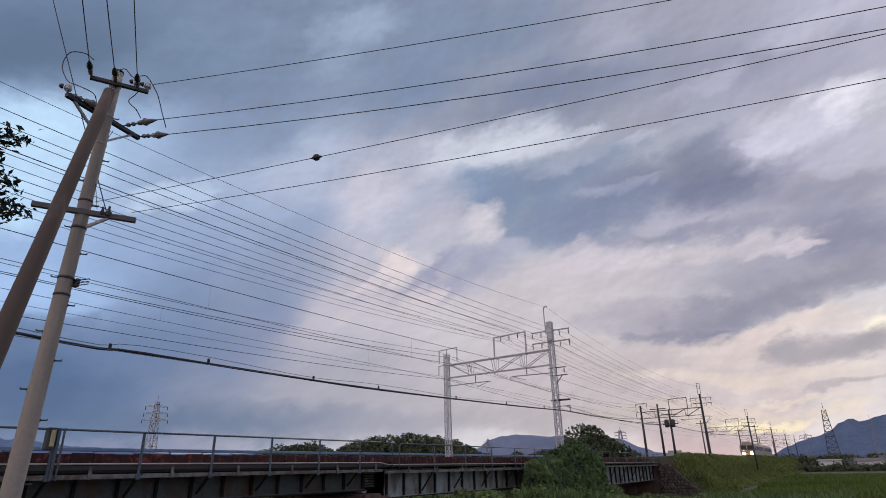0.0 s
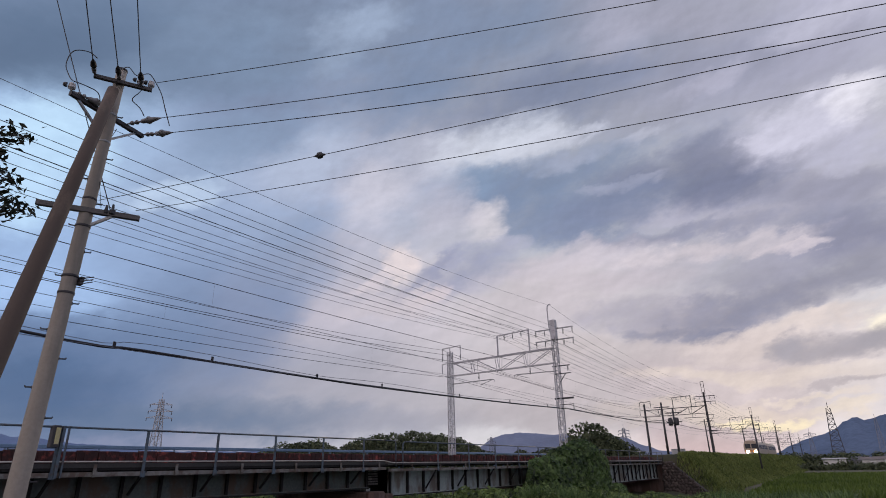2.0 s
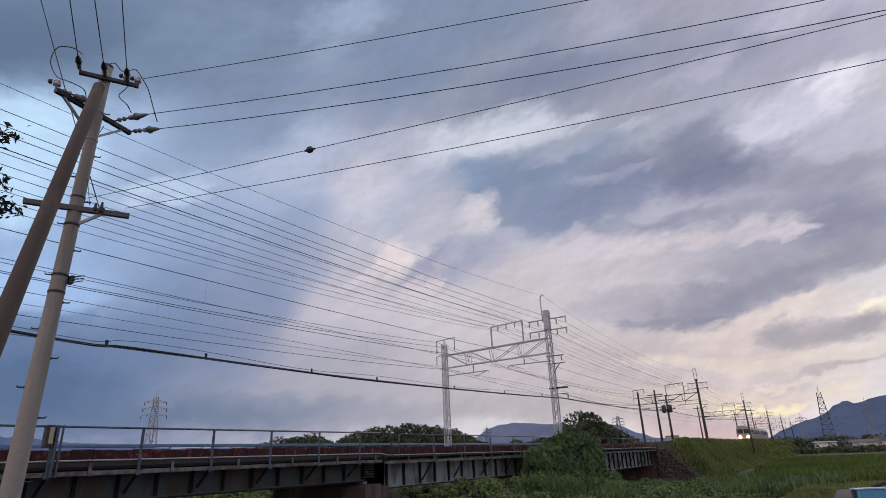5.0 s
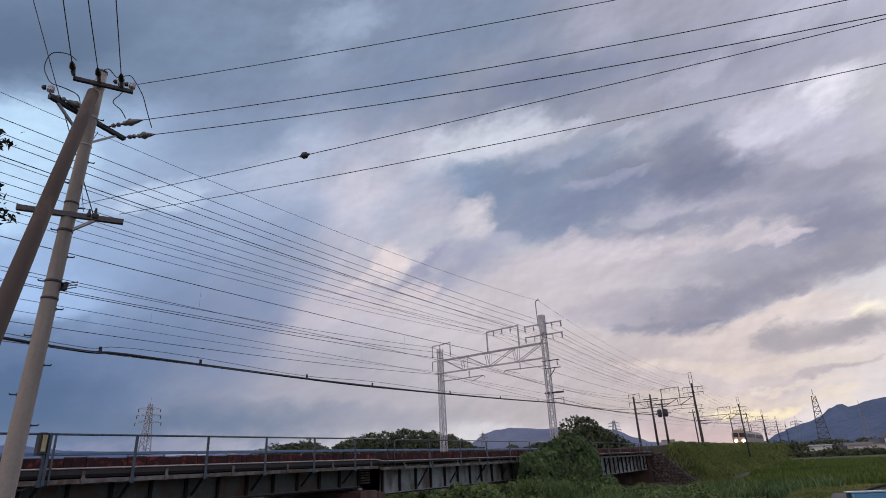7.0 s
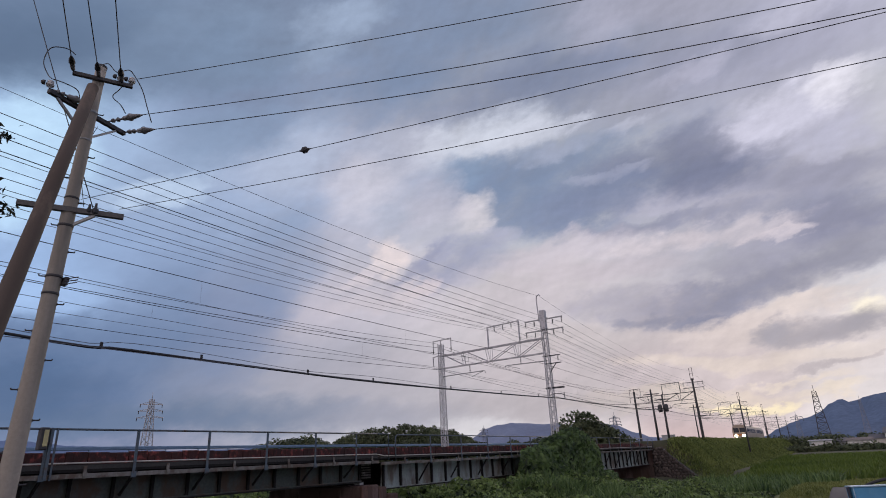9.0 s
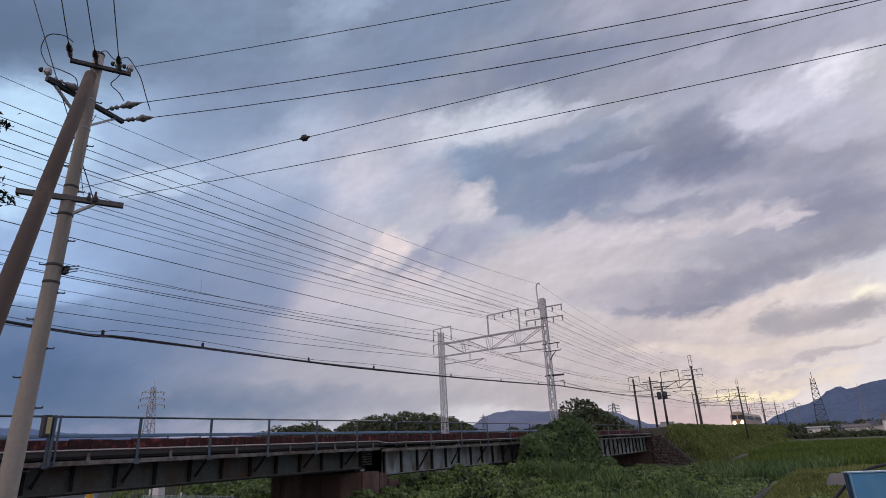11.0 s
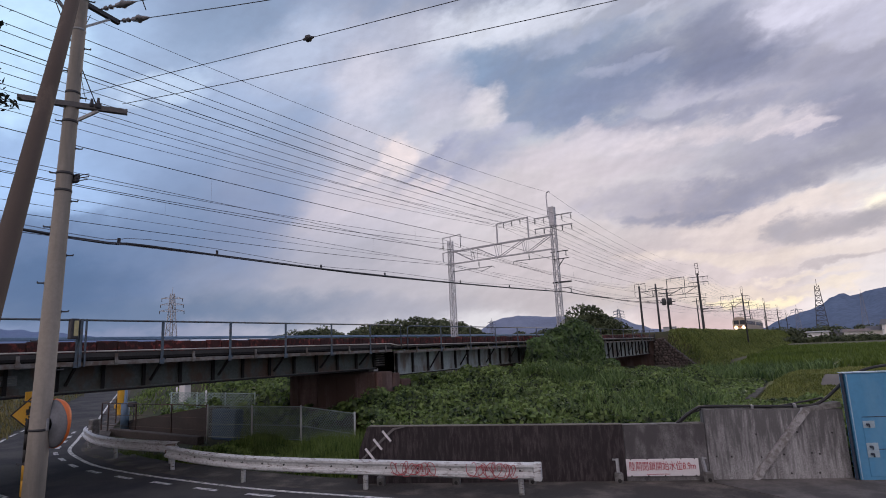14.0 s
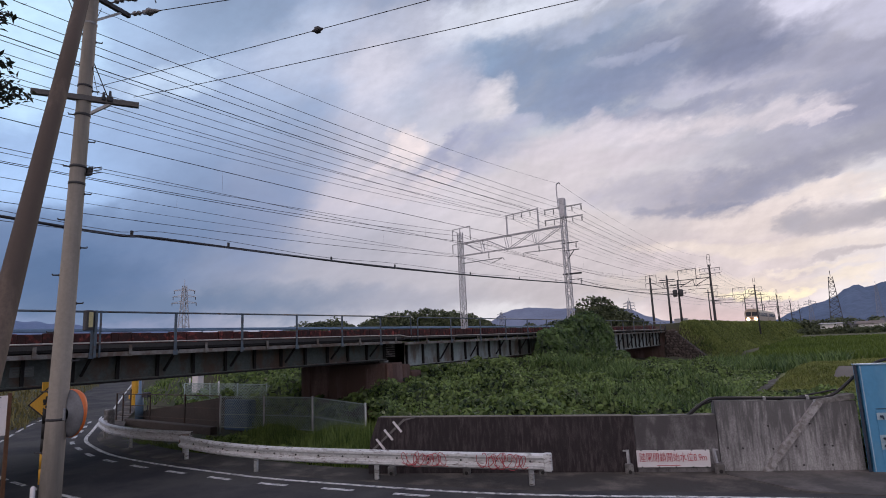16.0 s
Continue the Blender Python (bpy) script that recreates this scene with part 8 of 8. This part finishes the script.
# ---- houses beyond the fields ----
def house(az, dist, w, d, h, roof_h, turn, wall_c, roof_c, label):
    x, y = at_azimuth(az, dist)
    p = thing("house", (x, y, 0), label, "house", "far houses")
    m = pose(x, y, 0, 0, 0, turn)
    wm = mat("house_wall_%d_%d_%d" % tuple(int(c * 100) for c in wall_c), wall_c, 0.8, vary=0.12, scale=1)
    rm = mat("house_roof_%d_%d_%d" % tuple(int(c * 100) for c in roof_c), roof_c, 0.7, vary=0.25, scale=1.5)
    bm = bmesh.new()
    box(bm, (0, 0, h / 2 - 0.2), (w, d, h + 0.4))
    bmesh.ops.transform(bm, matrix=m, verts=bm.verts)
    part("wall", bm, wm, p)
    bm = bmesh.new()
    e = 0.5
    vs = [bm.verts.new(v) for v in ((-w / 2 - e, -d / 2 - e, h), (w / 2 + e, -d / 2 - e, h), (w / 2 + e, d / 2 + e, h), (-w / 2 - e, d / 2 + e, h), (-w / 2 - e * 0.4, 0, h + roof_h), (w / 2 + e * 0.4, 0, h + roof_h))]
    for f in ((3, 2, 1, 0), (0, 1, 5, 4), (2, 3, 4, 5), (1, 2, 5), (3, 0, 4)):
        bm.faces.new([vs[i] for i in f])
    bmesh.ops.transform(bm, matrix=m, verts=bm.verts)
    part("roof", bm, rm, p)
    n = max(2, int(w / 2.6))
    for k in range(n):
        for zz in ([1.3] if h < 4 else [1.3, 3.9]):
            bm = bmesh.new()
            box(bm, (-w / 2 + w * (k + 0.5) / n, -d / 2 - 0.03, zz), (0.8, 0.08, 0.6))
            bmesh.ops.transform(bm, matrix=m, verts=bm.verts)
            part("window", bm, mat("dark_window", (0.03, 0.035, 0.045), 0.2, vary=0.1, bump=0.0), p)
    return p


WHITE_W, CREAM_W, GREY_W = (0.84, 0.84, 0.83), (0.60, 0.58, 0.54), (0.36, 0.37, 0.39)
house(-0.75, 184, 4.6, 4, 3.1, 0.3, 8, WHITE_W, (0.30, 0.31, 0.33), "small white house at the field's far edge")
house(1.9, 184, 5.2, 5, 2.8, 0.7, -4, WHITE_W, (0.16, 0.13, 0.12), "white house with a dark roof beyond the fields")
house(0.6, 225, 5.5, 6, 2.6, 1.2, 10, GREY_W, (0.12, 0.12, 0.13), "grey house with a slate roof beyond the fields")
house(-2.2, 235, 6, 5, 3.2, 1.6, -12, GREY_W, (0.10, 0.11, 0.13), "grey house behind dark trees")
house(3.3, 210, 5, 5, 3.0, 1.2, 5, CREAM_W, (0.10, 0.10, 0.11), "pale house with a dark roof")
house(4.6, 210, 7, 6, 4.4, 1.6, -8, WHITE_W, (0.12, 0.12, 0.13), "white two-storey house beyond the fields")
house(-12.25, 520, 9, 8, 13.0, 0.4, 0, GREY_W, (0.2, 0.2, 0.2), "distant grey block beyond the embankment")

# ---- train waiting far down the line ----
TY, TX = 147.0, -16.65
train = thing("train", (TX, TY, 3.6), "grey commuter train with two bright headlights far down the line", "train")
for k in range(2):
    y0 = TY + 0.2 + 20.3 * k
    bm = bmesh.new()
    outline = [(-1.42, 4.55), (-1.45, 6.3), (-1.2, 7.0), (-0.6, 7.3), (0.6, 7.3), (1.2, 7.0), (1.45, 6.3), (1.42, 4.55)]
    f = [bm.verts.new((TX + x, y0, z)) for x, z in outline]
    b = [bm.verts.new((TX + x, y0 + 19.8, z)) for x, z in outline]
    bm.faces.new(f)
    bm.faces.new(b[::-1])
    for i in range(len(outline)):
        bm.faces.new((b[i], b[(i + 1) % 8], f[(i + 1) % 8], f[i]))
    bmesh.ops.recalc_face_normals(bm, faces=bm.faces)
    car = part("carriage", bm, mat("train_cream", (0.42, 0.34, 0.27), 0.45, 0.1, vary=0.15), train, "grey steel carriage body")
    bm = bmesh.new()
    box(bm, (TX, y0 + 9.9, 4.15), (2.3, 18.5, 0.8))
    part("underframe", bm, GIRDER_SHADE, car, "dark underframe with bogies")
    for i in range(8):
        bm = bmesh.new()
        box(bm, (TX + 1.44, y0 + 2.2 + 2.2 * i, 6.0), (0.04, 1.5, 0.85), bevel=0.03)
        part("window", bm, mat("dark_window", (0.03, 0.035, 0.045)), car)
for dx in (-0.62, 0.62):
    bm = bmesh.new()
    box(bm, (TX + dx, TY + 0.17, 6.1), (1.05, 0.06, 0.95), bevel=0.03)
    part("windscreen", bm, mat("dark_window", (0.03, 0.035, 0.045)), train)
bm = bmesh.new()
box(bm, (TX, TY + 0.16, 5.1), (2.8, 0.05, 0.3), bevel=0.01)
part("band", bm, mat("train_orange", (0.55, 0.20, 0.05), 0.5, vary=0.1), train, "orange band below the windscreen")
lamp_m = bpy.data.materials.new("headlight_glow")
lamp_m.use_nodes = True
lamp_m.node_tree.nodes["Principled BSDF"].inputs["Emission Color"].default_value = (1.0, 0.86, 0.66, 1)
lamp_m.node_tree.nodes["Principled BSDF"].inputs["Emission Strength"].default_value = 24.0
for dx in (-0.78, 0.78):
    bm = bmesh.new()
    tube(bm, [(TX + dx, TY + 0.18, 4.95), (TX + dx, TY + 0.06, 4.95)], [0.30, 0.26], 12)
    part("headlight", bm, lamp_m, train, "lit headlight")
for dx in (-0.4, 0.4):
    bm = bmesh.new()
    bar(bm, (TX + dx, TY + 8.0, 7.3), (TX + dx * 0.8, TY + 8.8, 7.75), 0.05)
    bar(bm, (TX + dx * 0.8, TY + 8.8, 7.75), (TX + dx * 1.8, TY + 8.0, 8.1), 0.05)
    part("pantograph_arm", bm, STEEL_DARK, train)
# track bed on the embankment
bm = bmesh.new()
box(bm, (-18.4, 229, 3.42), (6.9, 340, 0.24))
mesh_thing("track_bed", bm, mat("ballast", (0.10, 0.075, 0.065)), "brown ballast bed along the embankment", "track bed", kind="structure")
for x in (-17.2, -16.13, -20.9, -19.83):
    bm = bmesh.new()
    box(bm, (x, 229, 3.62), (0.065, 340, 0.14))
    mesh_thing("rail", bm, mat("rusty_rail", (0.10, 0.055, 0.04)), "rusty steel rail on the embankment", "rail", "rails")
